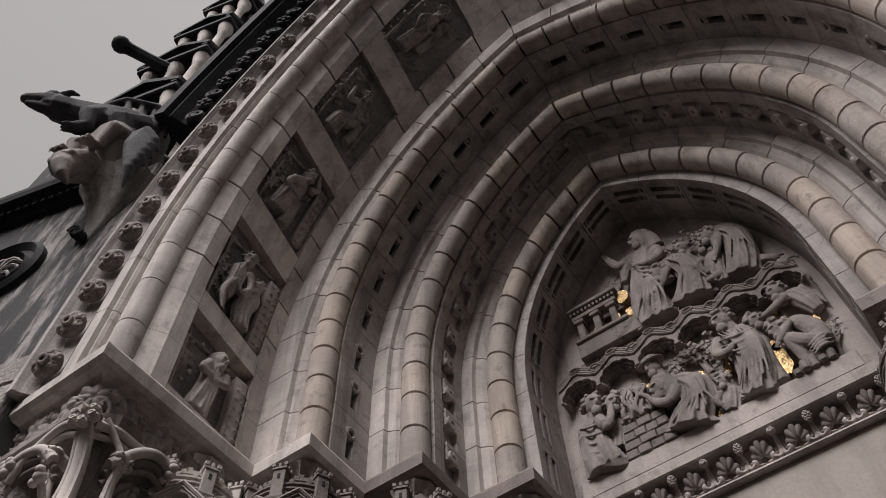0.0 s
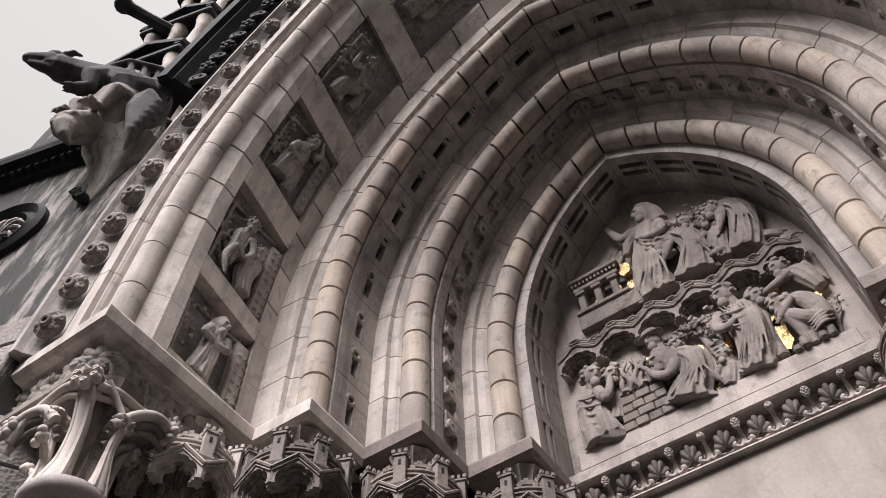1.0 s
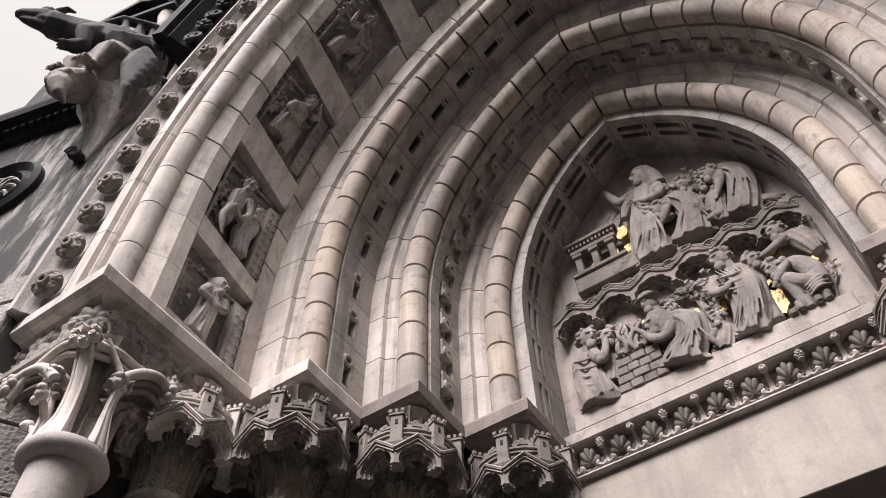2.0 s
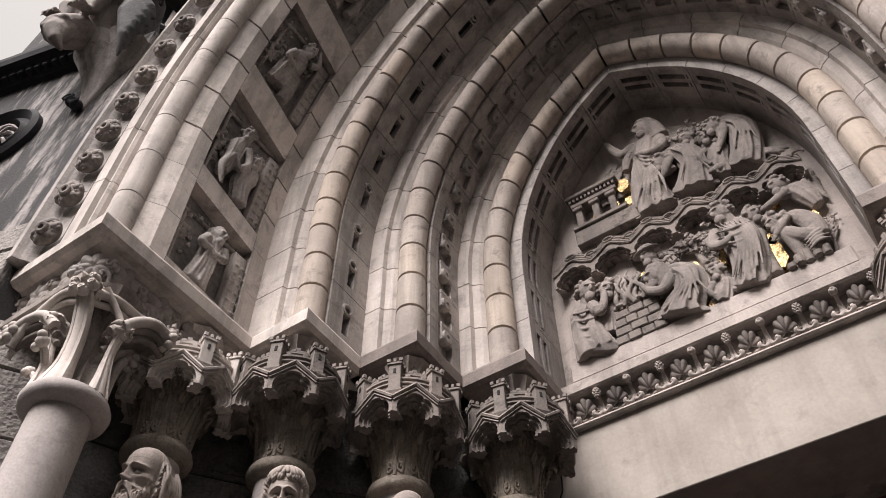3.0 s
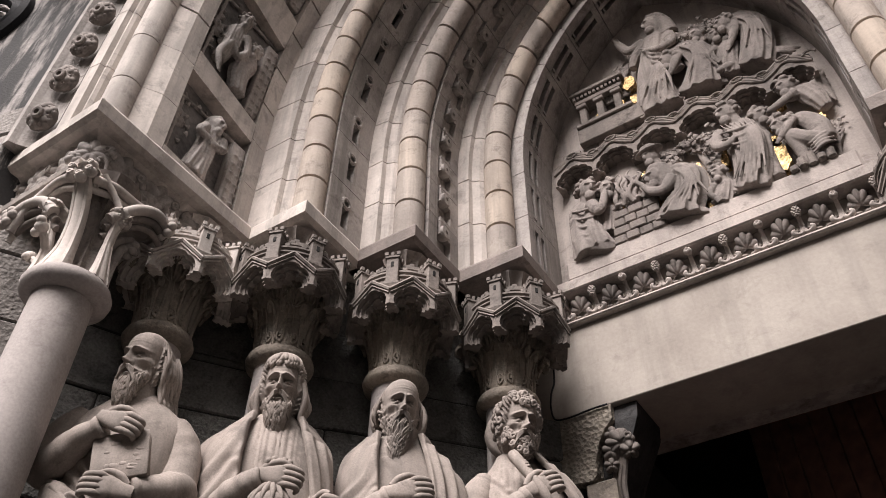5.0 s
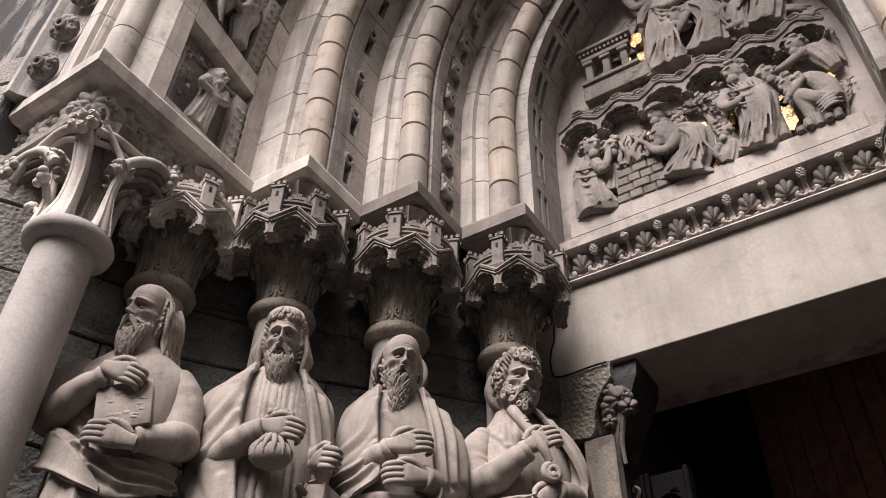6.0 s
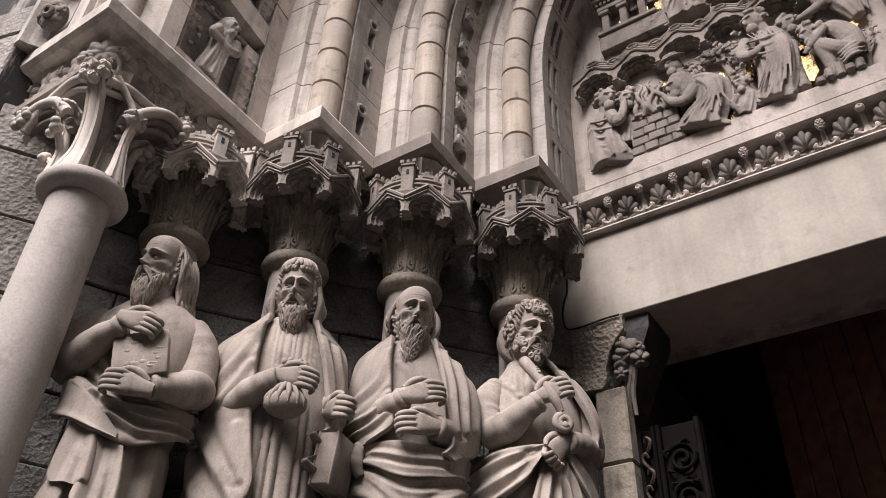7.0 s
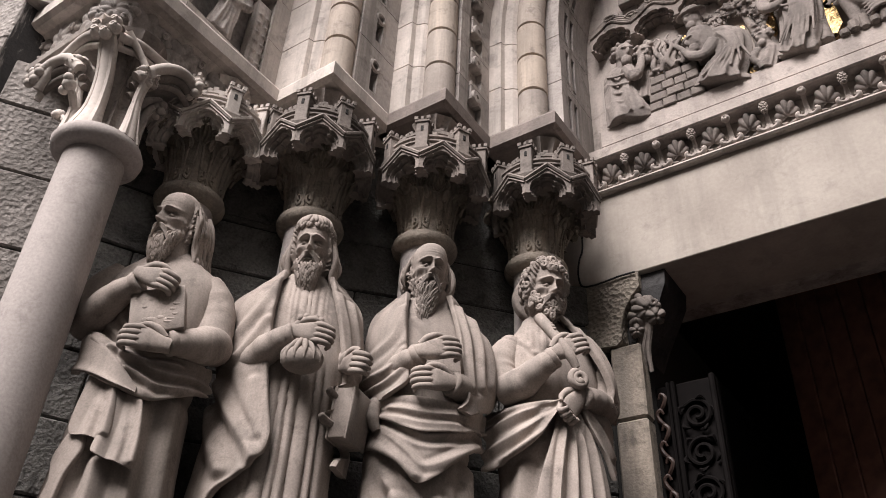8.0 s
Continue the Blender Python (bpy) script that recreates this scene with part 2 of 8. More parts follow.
def sculpted(name, bm, material, voxel, parent=None, m=None, label="", soften=2):
    """Carves overlapping solids into one skin."""
    me = bpy.data.meshes.new(name)
    bmesh.ops.recalc_face_normals(bm, faces=bm.faces)
    bm.to_mesh(me)
    bm.free()
    raw = new(name, me)
    mod = raw.modifiers.new("carve", "REMESH")
    mod.mode = "VOXEL"
    mod.voxel_size = voxel
    if soften:
        sm = raw.modifiers.new("worn", "SMOOTH")
        sm.factor, sm.iterations = 0.5, soften
    got = bpy.data.meshes.new_from_object(raw.evaluated_get(bpy.context.evaluated_depsgraph_get()))
    raw.modifiers.clear()
    raw.data = got
    bpy.data.meshes.remove(me)
    got.name = name
    got.materials.clear()
    got.materials.append(material)
    for p in got.polygons:
        p.use_smooth = True
    if parent:
        raw.parent = parent
    if m is not None:
        raw.matrix_basis = m
    if label:
        tagged(raw, label)
    return raw


# ---- the arches' geometry ----
Z0 = 5.23                       # top of the abaci
XC = (2.35, 1.91, 1.48, 1.02)   # half widths at the abacus corners
YC = (2.485, 3.635, 4.145, 4.65)
Y4 = 5.195                      # front of the tympanum's sill
SPRING = 6.17


def arch_at(P, s, side=-1):
    """A point on one moulding line P = (half width, y, centre offset, springing): s 0 to 1 up the stilt, 1 to 2 along the arc to the crown."""
    h, y, c, zs = P
    if s <= 1:
        return Vector((side * h, y, Z0 + (zs - Z0) * s))
    a = (s - 1) * math.acos(c / (h + c))
    return Vector((side * ((h + c) * math.cos(a) - c), y, zs + (h + c) * math.sin(a)))


def stations(P, step, start=0.0):
    """Values of s at even steps along a moulding line."""
    h, y, c, zs = P
    stilt, arc = zs - Z0, (h + c) * math.acos(c / (h + c))
    n = max(1, round((stilt + arc - start) / step))
    out = []
    for i in range(n + 1):
        d = start + (stilt + arc - start) * i / n
        out.append(d / stilt if d < stilt else 1 + (d - stilt) / arc)
    return out


def swept(bm, profile, s0, s1, side=-1, n=3):
    """One stone of an arch: a closed profile of moulding lines between two stations."""
    cuts = [s0 + (s1 - s0) * i / n for i in range(n + 1)]
    if s0 < 1 < s1:
        cuts = sorted(set(cuts + [1.0]))
    rings(bm, [[arch_at(P, s, side) for P in profile] for s in cuts])

# ---- ground and walls ----
bm = bmesh.new()
bmesh.ops.create_grid(bm, x_segments=2, y_segments=2, size=400)
ground = tagged(finish("ground", bm, PAVING), "unseen dark paving in front of the church", "ground", kind="structure")


def wall_run(name, pts, z0, z1, material, label):
    """A wall over a plan outline, given anticlockwise."""
    bm = bmesh.new()
    rings(bm, [[(x, y, z0) for x, y in pts], [(x, y, z1) for x, y in pts]])
    return tagged(finish(name, bm, material), label, "wall", kind="structure")


CANT = math.tan(radians(15))


def cant(x):
    """The y of the canted buttress face beside the portal."""
    return 2.42 + CANT * (x + 3.1)


wall_west = wall_run("wall_west", [(-6.6, cant(-6.6)), (-3.1, 2.42), (-3.1, 3.6), (-6.6, 3.6)], 0, 8.36, SOOTED, "pale stone buttress wall streaked with black rain stains")
wall_east = wall_run("wall_east", [(3.1, 2.42), (6.6, 2.42), (6.6, 3.6), (3.1, 3.6)], 0, 8.7, SOOTED, "pale stone buttress wall streaked with black rain stains")
# the inner wall is added and coloured dark, so the doorway reads black
wall_nave = wall_run("wall_nave", [(-3.1, 9.0), (3.1, 9.0), (3.1, 9.3), (-3.1, 9.3)], 0, 11, WOOD, "added inner wall behind the doorway, coloured dark for its shade")


# added wall, never in view: cuts the low sky to deepen shade under canopies
bm = bmesh.new()
block(bm, (-30, -10.0, 0), (30, -9.0, 12.5), 0.0)
tagged(finish("wall_opposite", bm, TOOLED), "added unseen wall behind the camera that blocks the low sky", "wall", kind="structure")


def spandrel(side):
    """The masonry behind and over the arches on one side, cut to the outer arch."""
    bm = bmesh.new()
    ref = (2.62, 2.75, 3.0, 6.4)
    inner = [arch_at(ref, s / 24, side) for s in range(0, 49)]
    loops = []
    for p in inner:
        loops.append([(p.x, 2.75, p.z), (side * 3.6, 2.75, p.z), (side * 3.6, 6.6, p.z), (p.x, 6.6, p.z)])
    rings(bm, loops)
    return finish("wall_portal", bm, GREY)


for sd in (-1, 1):
    tagged(spandrel(sd), "grey limestone masonry behind the portal arches", "wall", kind="structure")

# ---- archivolts ----
ARC = {1: 1.50, 2: 1.265, 3: 1.26}
ROLL_U = {1: 0.13, 2: 0.155, 3: 0.22}
ROLL_R = 0.10


def moulding(k, uv):
    return [(XC[k] + u, YC[k] + v, ARC[k], SPRING) for u, v in uv]


def metres_gap(P, s, gap):
    h, y, c, zs = P
    return gap / (zs - Z0) if s < 1 else gap / ((h + c) * math.acos(c / (h + c)))


def stones(name, profile, ref, step, parent, material, gap=0.006, sides=(-1, 1), sub=3, smooth=False):
    for side in sides:
        ss = stations(ref, step)
        for a, b in zip(ss, ss[1:]):
            bm = bmesh.new()
            swept(bm, profile, a + metres_gap(ref, a, gap / 2), b - metres_gap(ref, b - 0.001, gap / 2), side, sub)
            part(name, bm, material, parent, smooth=smooth)


def plates(bm, k, u0, u1, cells, a, b, side):
    """Raised plates on a soffit between two stations: cells of (share from, share to, list of (v from, v to))."""
    for f0, f1, vs in cells:
        for v0, v1 in vs:
            swept(bm, moulding(k, [(u0, v0), (u0, v1), (u1, v1), (u1, v0)]), a + (b - a) * f0, a + (b - a) * f1, side, 2)


def archivolt(k):
    t = thing("archivolt", "stepped pointed arch order of pale limestone with a segmented roll moulding", "arch", kind="structure")
    ru, rv = ROLL_U[k], 0.14
    ref = (XC[k] + ru, YC[k] + rv, ARC[k], SPRING)
    circle = [(ru + ROLL_R * math.cos(w), rv + ROLL_R * math.sin(w)) for w in [2 * math.pi * i / 18 for i in range(18)]]
    stones("roll_stone", moulding(k, circle), ref, 0.315, t, ROLL, gap=0.024, sub=4, smooth=True)
    core = [(ru + (ROLL_R - 0.05) * math.cos(w), rv + (ROLL_R - 0.05) * math.sin(w)) for w in [2 * math.pi * i / 10 for i in range(10)]]
    face = [(ru + 0.075, 0.20), (ru + 0.095, 0.125), (ru + 0.125, 0.095), (ru + 0.175, 0.075), (ru + 0.185, 0.04), (0.56, 0.035), (0.56, 0.30), (ru + 0.075, 0.30)]
    for side in (-1, 1):
        bm = bmesh.new()
        swept(bm, moulding(k, core), 0, 2, side, 40)
        swept(bm, moulding(k, [(0.10, 0.25), (0.10, 0.53), (0.54, 0.53), (0.54, 0.12), (ru + 0.10, 0.16)]), 0, 2, side, 40)
        part("mortar_bed", bm, MORTAR, t)
    stones("face_stone", moulding(k, face), ref, 0.42, t, PALE, gap=0.009)
    if k == 3:
        for side in (-1, 1):
            ss = stations(ref, 0.44)
            for a, b in zip(ss, ss[1:]):
                bm = bmesh.new()
                a2, b2 = a + metres_gap(ref, a, 0.003), b - metres_gap(ref, b - 0.001, 0.003)
                swept(bm, moulding(k, [(0.15, 0.22), (0.15, 0.665), (0.2, 0.665), (0.2, 0.22)]), a2, b2, side, 3)
                whole = [(0.19, 0.662)]
                cut = [(0.19, 0.278), (0.326, 0.364), (0.412, 0.662)]
                plates(bm, k, 0.03, 0.16, [(0, 0.07, whole), (0.07, 0.115, cut), (0.115, 0.16, whole), (0.16, 0.84, cut), (0.84, 1, whole)], a2, b2, side)
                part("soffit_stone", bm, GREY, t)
    elif k == 2:
        boss = bmesh.new()
        lathe(boss, [(0.050, -0.05), (0.052, 0.010), (0.046, 0.018), (0.016, 0.020), (0.013, 0.0)], 20)
        first = None
        for side in (-1, 1):
            ss = stations(ref, 0.325)
            for a, b in zip(ss, ss[1:]):
                bm = bmesh.new()
                a2, b2 = a + metres_gap(ref, a, 0.003), b - metres_gap(ref, b - 0.001, 0.003)
                swept(bm, moulding(k, [(0.082, 0.22), (0.082, 0.56), (0.3, 0.56), (0.3, 0.22)]), a2, b2, side, 3)
                swept(bm, moulding(k, [(0.045, 0.20), (0.045, 0.30), (0.085, 0.325), (0.13, 0.325), (0.13, 0.20)]), a2, b2, side, 2)
                whole, cut = [(0.324, 0.56)], [(0.445, 0.56)]
                plates(bm, k, 0.035, 0.13, [(0, 0.10, whole), (0.10, 0.62, cut), (0.62, 1, whole)], a2, b2, side)
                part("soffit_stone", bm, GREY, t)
                line = (XC[k] + 0.04, YC[k] + 0.375, ARC[k], SPRING)
                p, q = arch_at(line, a2 + (b2 - a2) * 0.74, side), arch_at(line, a2 + (b2 - a2) * 0.75, side)
                up = (q - p).normalized()
                out = Vector((0, 1, 0)).cross(up) * -side
                m = Matrix((Vector((0, 1, 0)), out.cross(Vector((0, 1, 0))), out)).transposed().to_4x4()
                m.translation = p + out * 0.004
                if first is None:
                    first = part("boss", boss, GREY, t, "round drilled boss", smooth=True)
                    first.matrix_basis = m
                else:
                    again("boss", first.data, t, m)
    else:
        for side in (-1, 1):
            ss = stations(ref, 0.47)
            for a, b in zip(ss, ss[1:]):
                bm = bmesh.new()
                a2, b2 = a + metres_gap(ref, a, 0.003), b - metres_gap(ref, b - 0.001, 0.003)
                swept(bm, moulding(k, [(0.13, 0.22), (0.13, 0.56), (0.25, 0.56), (0.25, 0.22)]), a2, b2, side, 3)
                whole, cut = [(0.20, 0.56)], [(0.20, 0.338), (0.402, 0.56)]
                plates(bm, k, 0.03, 0.14, [(0, 0.16, whole), (0.16, 0.58, cut), (0.58, 0.615, whole), (0.615, 0.735, cut), (0.735, 1, whole)], a2, b2, side)
                line = (XC[k] + 0.07, YC[k] + 0.37, ARC[k], SPRING)
                p, q = arch_at(line, a2 + (b2 - a2) * 0.675, side), arch_at(line, a2 + (b2 - a2) * 0.685, side)
                up = (q - p).normalized()
                tube(bm, spiral(p - Vector((side * 0.035, 0, 0)), 0.038, 0.038, 1.0, (tuple(up), (0, 1, 0)), n=15), 0.015, 7)
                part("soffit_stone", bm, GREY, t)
    return t


for k in (1, 2, 3):
    archivolt(k)

# ---- outer order: roll, reveal with panels, flat band, rosette band ----
OUT_C, OUT_Z = 3.2, 6.35


def outer(uvs):
    return [(h, y, OUT_C, OUT_Z) for h, y in uvs]


big_arch = thing("outer_archivolt", "broad outer arch of pale limestone with a thick roll and panelled reveal", "arch", kind="structure")
oref = (2.57, 2.66, OUT_C, OUT_Z)
circ = [(2.570 + 0.094 * math.cos(w), 2.665 + 0.094 * math.sin(w)) for w in [2 * math.pi * i / 20 for i in range(20)]]
stones("roll_stone", outer(circ), oref, 0.44, big_arch, PALE, gap=0.012, sub=4, smooth=True)
stones("band_stone", outer([(2.655, 2.66), (2.660, 2.57), (2.670, 2.548), (2.682, 2.545), (2.686, 2.512), (2.772, 2.50), (2.772, 2.8), (2.655, 2.8)]), oref, 0.62, big_arch, PALE, gap=0.008)
stones("hollow_stone", outer([(2.796, 2.505), (2.82, 2.53), (2.90, 2.535), (2.99, 2.50), (3.03, 2.44), (3.045, 2.40), (3.10, 2.40), (3.10, 2.8), (2.796, 2.8)]), oref, 0.7, big_arch, STREAK, gap=0.005)
for sd in (-1, 1):
    bm = bmesh.new()
    swept(bm, outer([(2.56, 2.66), (2.56, 2.85), (3.05, 2.85), (3.05, 2.56), (2.80, 2.55), (2.69, 2.58)]), 0, 2, sd, 30)
    part("mortar_bed", bm, MORTAR, big_arch)


# ---- abaci, sill, lintel ----
def abacus(corner, back, thick=0.13):
    """A moulded slab whose corner stands over a canopy; back: the far corner."""
    (x0, y0), (x1, y1) = corner, back
    bm = bmesh.new()
    sx = 1 if x0 > x1 else -1
    rings(bm, [[(x1, y0 + d, z), (x0 - sx * d, y0 + d, z), (x0 - sx * d, y1, z), (x1, y1, z)] for z, d in ((Z0 - thick, 0.03), (Z0 - thick + 0.02, 0.0), (Z0 - 0.02, 0.0), (Z0 + 0.004, 0.012))])
    return bm


for sd in (-1, 1):
    for k in range(4):
        x_back = XC[k - 1] if k else 3.25
        y_back = YC[k + 1] + 0.2 if k < 3 else Y4 + 0.3
        bm = abacus((sd * XC[k], YC[k]), (sd * (x_back + 0.1 * (k > 0)), y_back))
        ab = finish("abacus", bm, BROWN if k > 1 else PALE)
        tagged(ab, "brown weathered stone abacus slab over the canopy" if k > 1 else "pale weathered limestone abacus slab with a worn edge", "abacus", group="abaci")

bm = bmesh.new()
block(bm, (-1.13, Y4, 5.205), (1.13, 5.6, 5.302), 0.010)
sill = tagged(finish("sill", bm, TYMP), "stained projecting limestone sill under the tympanum", "sill", kind="structure")
bm = bmesh.new()
LY = 5.31
rings(bm, [[(x, y, z) for y, z in ((LY, 4.352), (LY - 0.004, 4.357), (LY - 0.004, 5.0), (LY, 5.2), (5.85, 5.2), (5.85, 4.352))] for x in (-1.4, 1.4)])
lintel = tagged(finish("lintel", bm, LINTEL), "broad smooth pale limestone lintel over the doorway", "lintel", kind="structure")
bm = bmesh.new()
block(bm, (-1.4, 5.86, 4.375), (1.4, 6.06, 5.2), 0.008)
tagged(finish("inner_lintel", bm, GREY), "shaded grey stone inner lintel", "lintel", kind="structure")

bm = bmesh.new()
tref = (1.18, 5.30, 1.26, SPRING)
loopa = [arch_at(tref, s / 20, -1) for s in range(0, 41)] + [arch_at(tref, s / 20, 1) for s in range(39, -1, -1)]
rings(bm, [[(p.x, 5.30, p.z) for p in loopa], [(p.x, 5.6, p.z) for p in loopa]])
# an added ceiling whose dark colour stands for the shade of the porch
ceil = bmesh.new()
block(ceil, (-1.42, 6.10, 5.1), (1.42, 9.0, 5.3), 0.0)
tagged(finish("ceiling", ceil, WOOD), "added porch ceiling, coloured dark for the doorway's shade", "ceiling", kind="structure")
tympanum = tagged(finish("tympanum", bm, TYMP), "pointed limestone tympanum carved with two tiers of figures", "tympanum", kind="structure")

# jambs beside the door, and the splayed wall behind the statues
JAMB = [(-2.95, 2.9), (-2.75, 3.35), (-2.33, 3.95), (-1.9, 4.45), (-1.47, 4.98), (-1.12, 5.40)]
jamb_cores = {}
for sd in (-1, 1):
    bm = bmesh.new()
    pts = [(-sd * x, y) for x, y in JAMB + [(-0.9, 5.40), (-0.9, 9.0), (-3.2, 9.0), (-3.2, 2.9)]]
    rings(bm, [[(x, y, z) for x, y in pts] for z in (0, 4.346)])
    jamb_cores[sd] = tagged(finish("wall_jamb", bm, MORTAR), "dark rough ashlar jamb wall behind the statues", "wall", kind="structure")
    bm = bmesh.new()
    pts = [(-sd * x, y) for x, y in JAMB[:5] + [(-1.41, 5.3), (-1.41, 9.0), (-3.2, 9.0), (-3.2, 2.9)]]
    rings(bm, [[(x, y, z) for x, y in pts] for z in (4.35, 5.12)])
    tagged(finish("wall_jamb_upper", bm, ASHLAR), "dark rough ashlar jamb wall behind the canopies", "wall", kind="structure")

# ---- shafts, capitals and canopies of the jamb ----
SPOTS = [(-2.58, 3.40), (-2.17, 3.90), (-1.745, 4.39), (-1.31, 4.90)]


def sheet(bm, inner, outer_pts, y0, y1, m):
    """A flat plate between an inner and an outer outline with as many points, from depth y0 to y1."""
    rows = [[(x, y0, z) for x, z in outer_pts], [(x, y0, z) for x, z in inner], [(x, y1, z) for x, z in inner], [(x, y1, z) for x, z in outer_pts]]
    made = [[bm.verts.new(m @ Vector(p)) for p in r] for r in rows]
    n = len(inner)
    for a, b in ((0, 1), (1, 2), (2, 3), (3, 0)):
        for i in range(n - 1):
            bm.faces.new((made[a][i], made[a][i + 1], made[b][i + 1], made[b][i]))
    for i in (0, n - 1):
        bm.faces.new([r[i] for r in made])


def foil(w, h, lobes, depth):
    """A cusped arch of a width and height, from foot to foot."""
    pts, n = [], 8
    for i in range(lobes * n + 1):
        f = i / (lobes * n)
        a = math.pi * (1 - f)
        cusp = abs(math.sin(math.pi * f * lobes))
        k = 1 - depth * (1 - cusp ** 0.55)
        pts.append((w / 2 * k * math.cos(a), h * k * math.sin(a)))
    return pts


def gable_outline(w, foot, peak, count):
    """As many points along a gabled outline, from foot to foot."""
    keys = [(-w / 2, 0), (-w / 2, foot), (0, peak), (w / 2, foot), (w / 2, 0)]
    lens = [math.dist(a, b) for a, b in zip(keys, keys[1:])]
    out = []
    for i in range(count):
        d = sum(lens) * i / (count - 1)
        for (a, b), L in zip(zip(keys, keys[1:]), lens):
            if d <= L + 1e-9:
                out.append((a[0] + (b[0] - a[0]) * d / L, a[1] + (b[1] - a[1]) * d / L))
                break
            d -= L
    return out


def turret(bm, w, z0, z1, m):
    """A small crenellated tower with a slit and merlons."""
    h = w / 2
    block(bm, (-h, -h, z0), (h, h, z1 - 0.035), 0.003, m)
    block(bm, (-h - 0.008, -h - 0.008, z1 - 0.05), (h + 0.008, h + 0.008, z1 - 0.03), 0.002, m)
    for sx in (-1, 1):
        for sy in (-1, 1):
            block(bm, (sx * h - 0.012, sy * h - 0.012, z1 - 0.031), (sx * h + 0.012, sy * h + 0.012, z1), 0.002, m)
    for sx, sy in ((1, 0), (-1, 0), (0, 1), (0, -1)):
        block(bm, (sx * h - 0.009, sy * h - 0.009, z1 - 0.031), (sx * h + 0.009, sy * h + 0.009, z1), 0.002, m)


def leaf_sheet(bm, m, spine, width, lobes=3, ribs=3, thick=0.014, cup=0.02, nu=13, nv=16, narrow=0.55):
    """A lobed leaf: spine of (out, up) points from root to curled tip, as wide as width, in the frame m (x across, -y out, z up)."""
    pts, _ = bend([(0, -o, z) for o, z in spine], [1] * len(spine), 6)
    n = len(pts)
    loops = []
    for i in range(nv):
        f = i / (nv - 1)
        p = pts[min(n - 1, round(f * (n - 1)))]
        q = pts[min(n - 1, round(f * (n - 1)) + 1)]
        r = pts[max(0, round(f * (n - 1)) - 1)]
        tan = (q - r).normalized()
        nor = Vector((0, -tan.z, tan.y)).normalized()
        w = width / 2 * (math.sin(math.pi * min(1, 0.12 + 0.88 * f ** narrow)) * 0.92 + 0.08) * (0.80 + 0.30 * abs(math.sin(math.pi * lobes * f)))
        front, rear = [], []
        for k in range(nu):
            u = -1 + 2 * k / (nu - 1)
            lift = cup * (u * u) + 0.006 * math.cos(2 * math.pi * ribs * u) + 0.010 * math.exp(-(u / 0.12) ** 2)
            c = p + Vector((u * w, 0, 0)) + nor * lift - tan * (0.35 * w * u * u)
            front.append(m @ (c + nor * thick * 0.5 * (1 - 0.6 * u * u)))
            rear.append(m @ (c - nor * thick * 0.5))
        loops.append(front + rear[::-1])
    rings(bm, loops)


def fluted(bm, prof, flutes, depth, seg=64):
    """A turned solid whose side is hollowed into flutes; prof: (radius, height, share of the depth)."""
    rings(bm, [[((r - depth * k * abs(math.cos(flutes * math.pi * i / seg)) ** 0.7) * math.cos(2 * math.pi * i / seg), (r - depth * k * abs(math.cos(flutes * math.pi * i / seg)) ** 0.7) * math.sin(2 * math.pi * i / seg), z) for i in range(seg)] for r, z, k in prof])


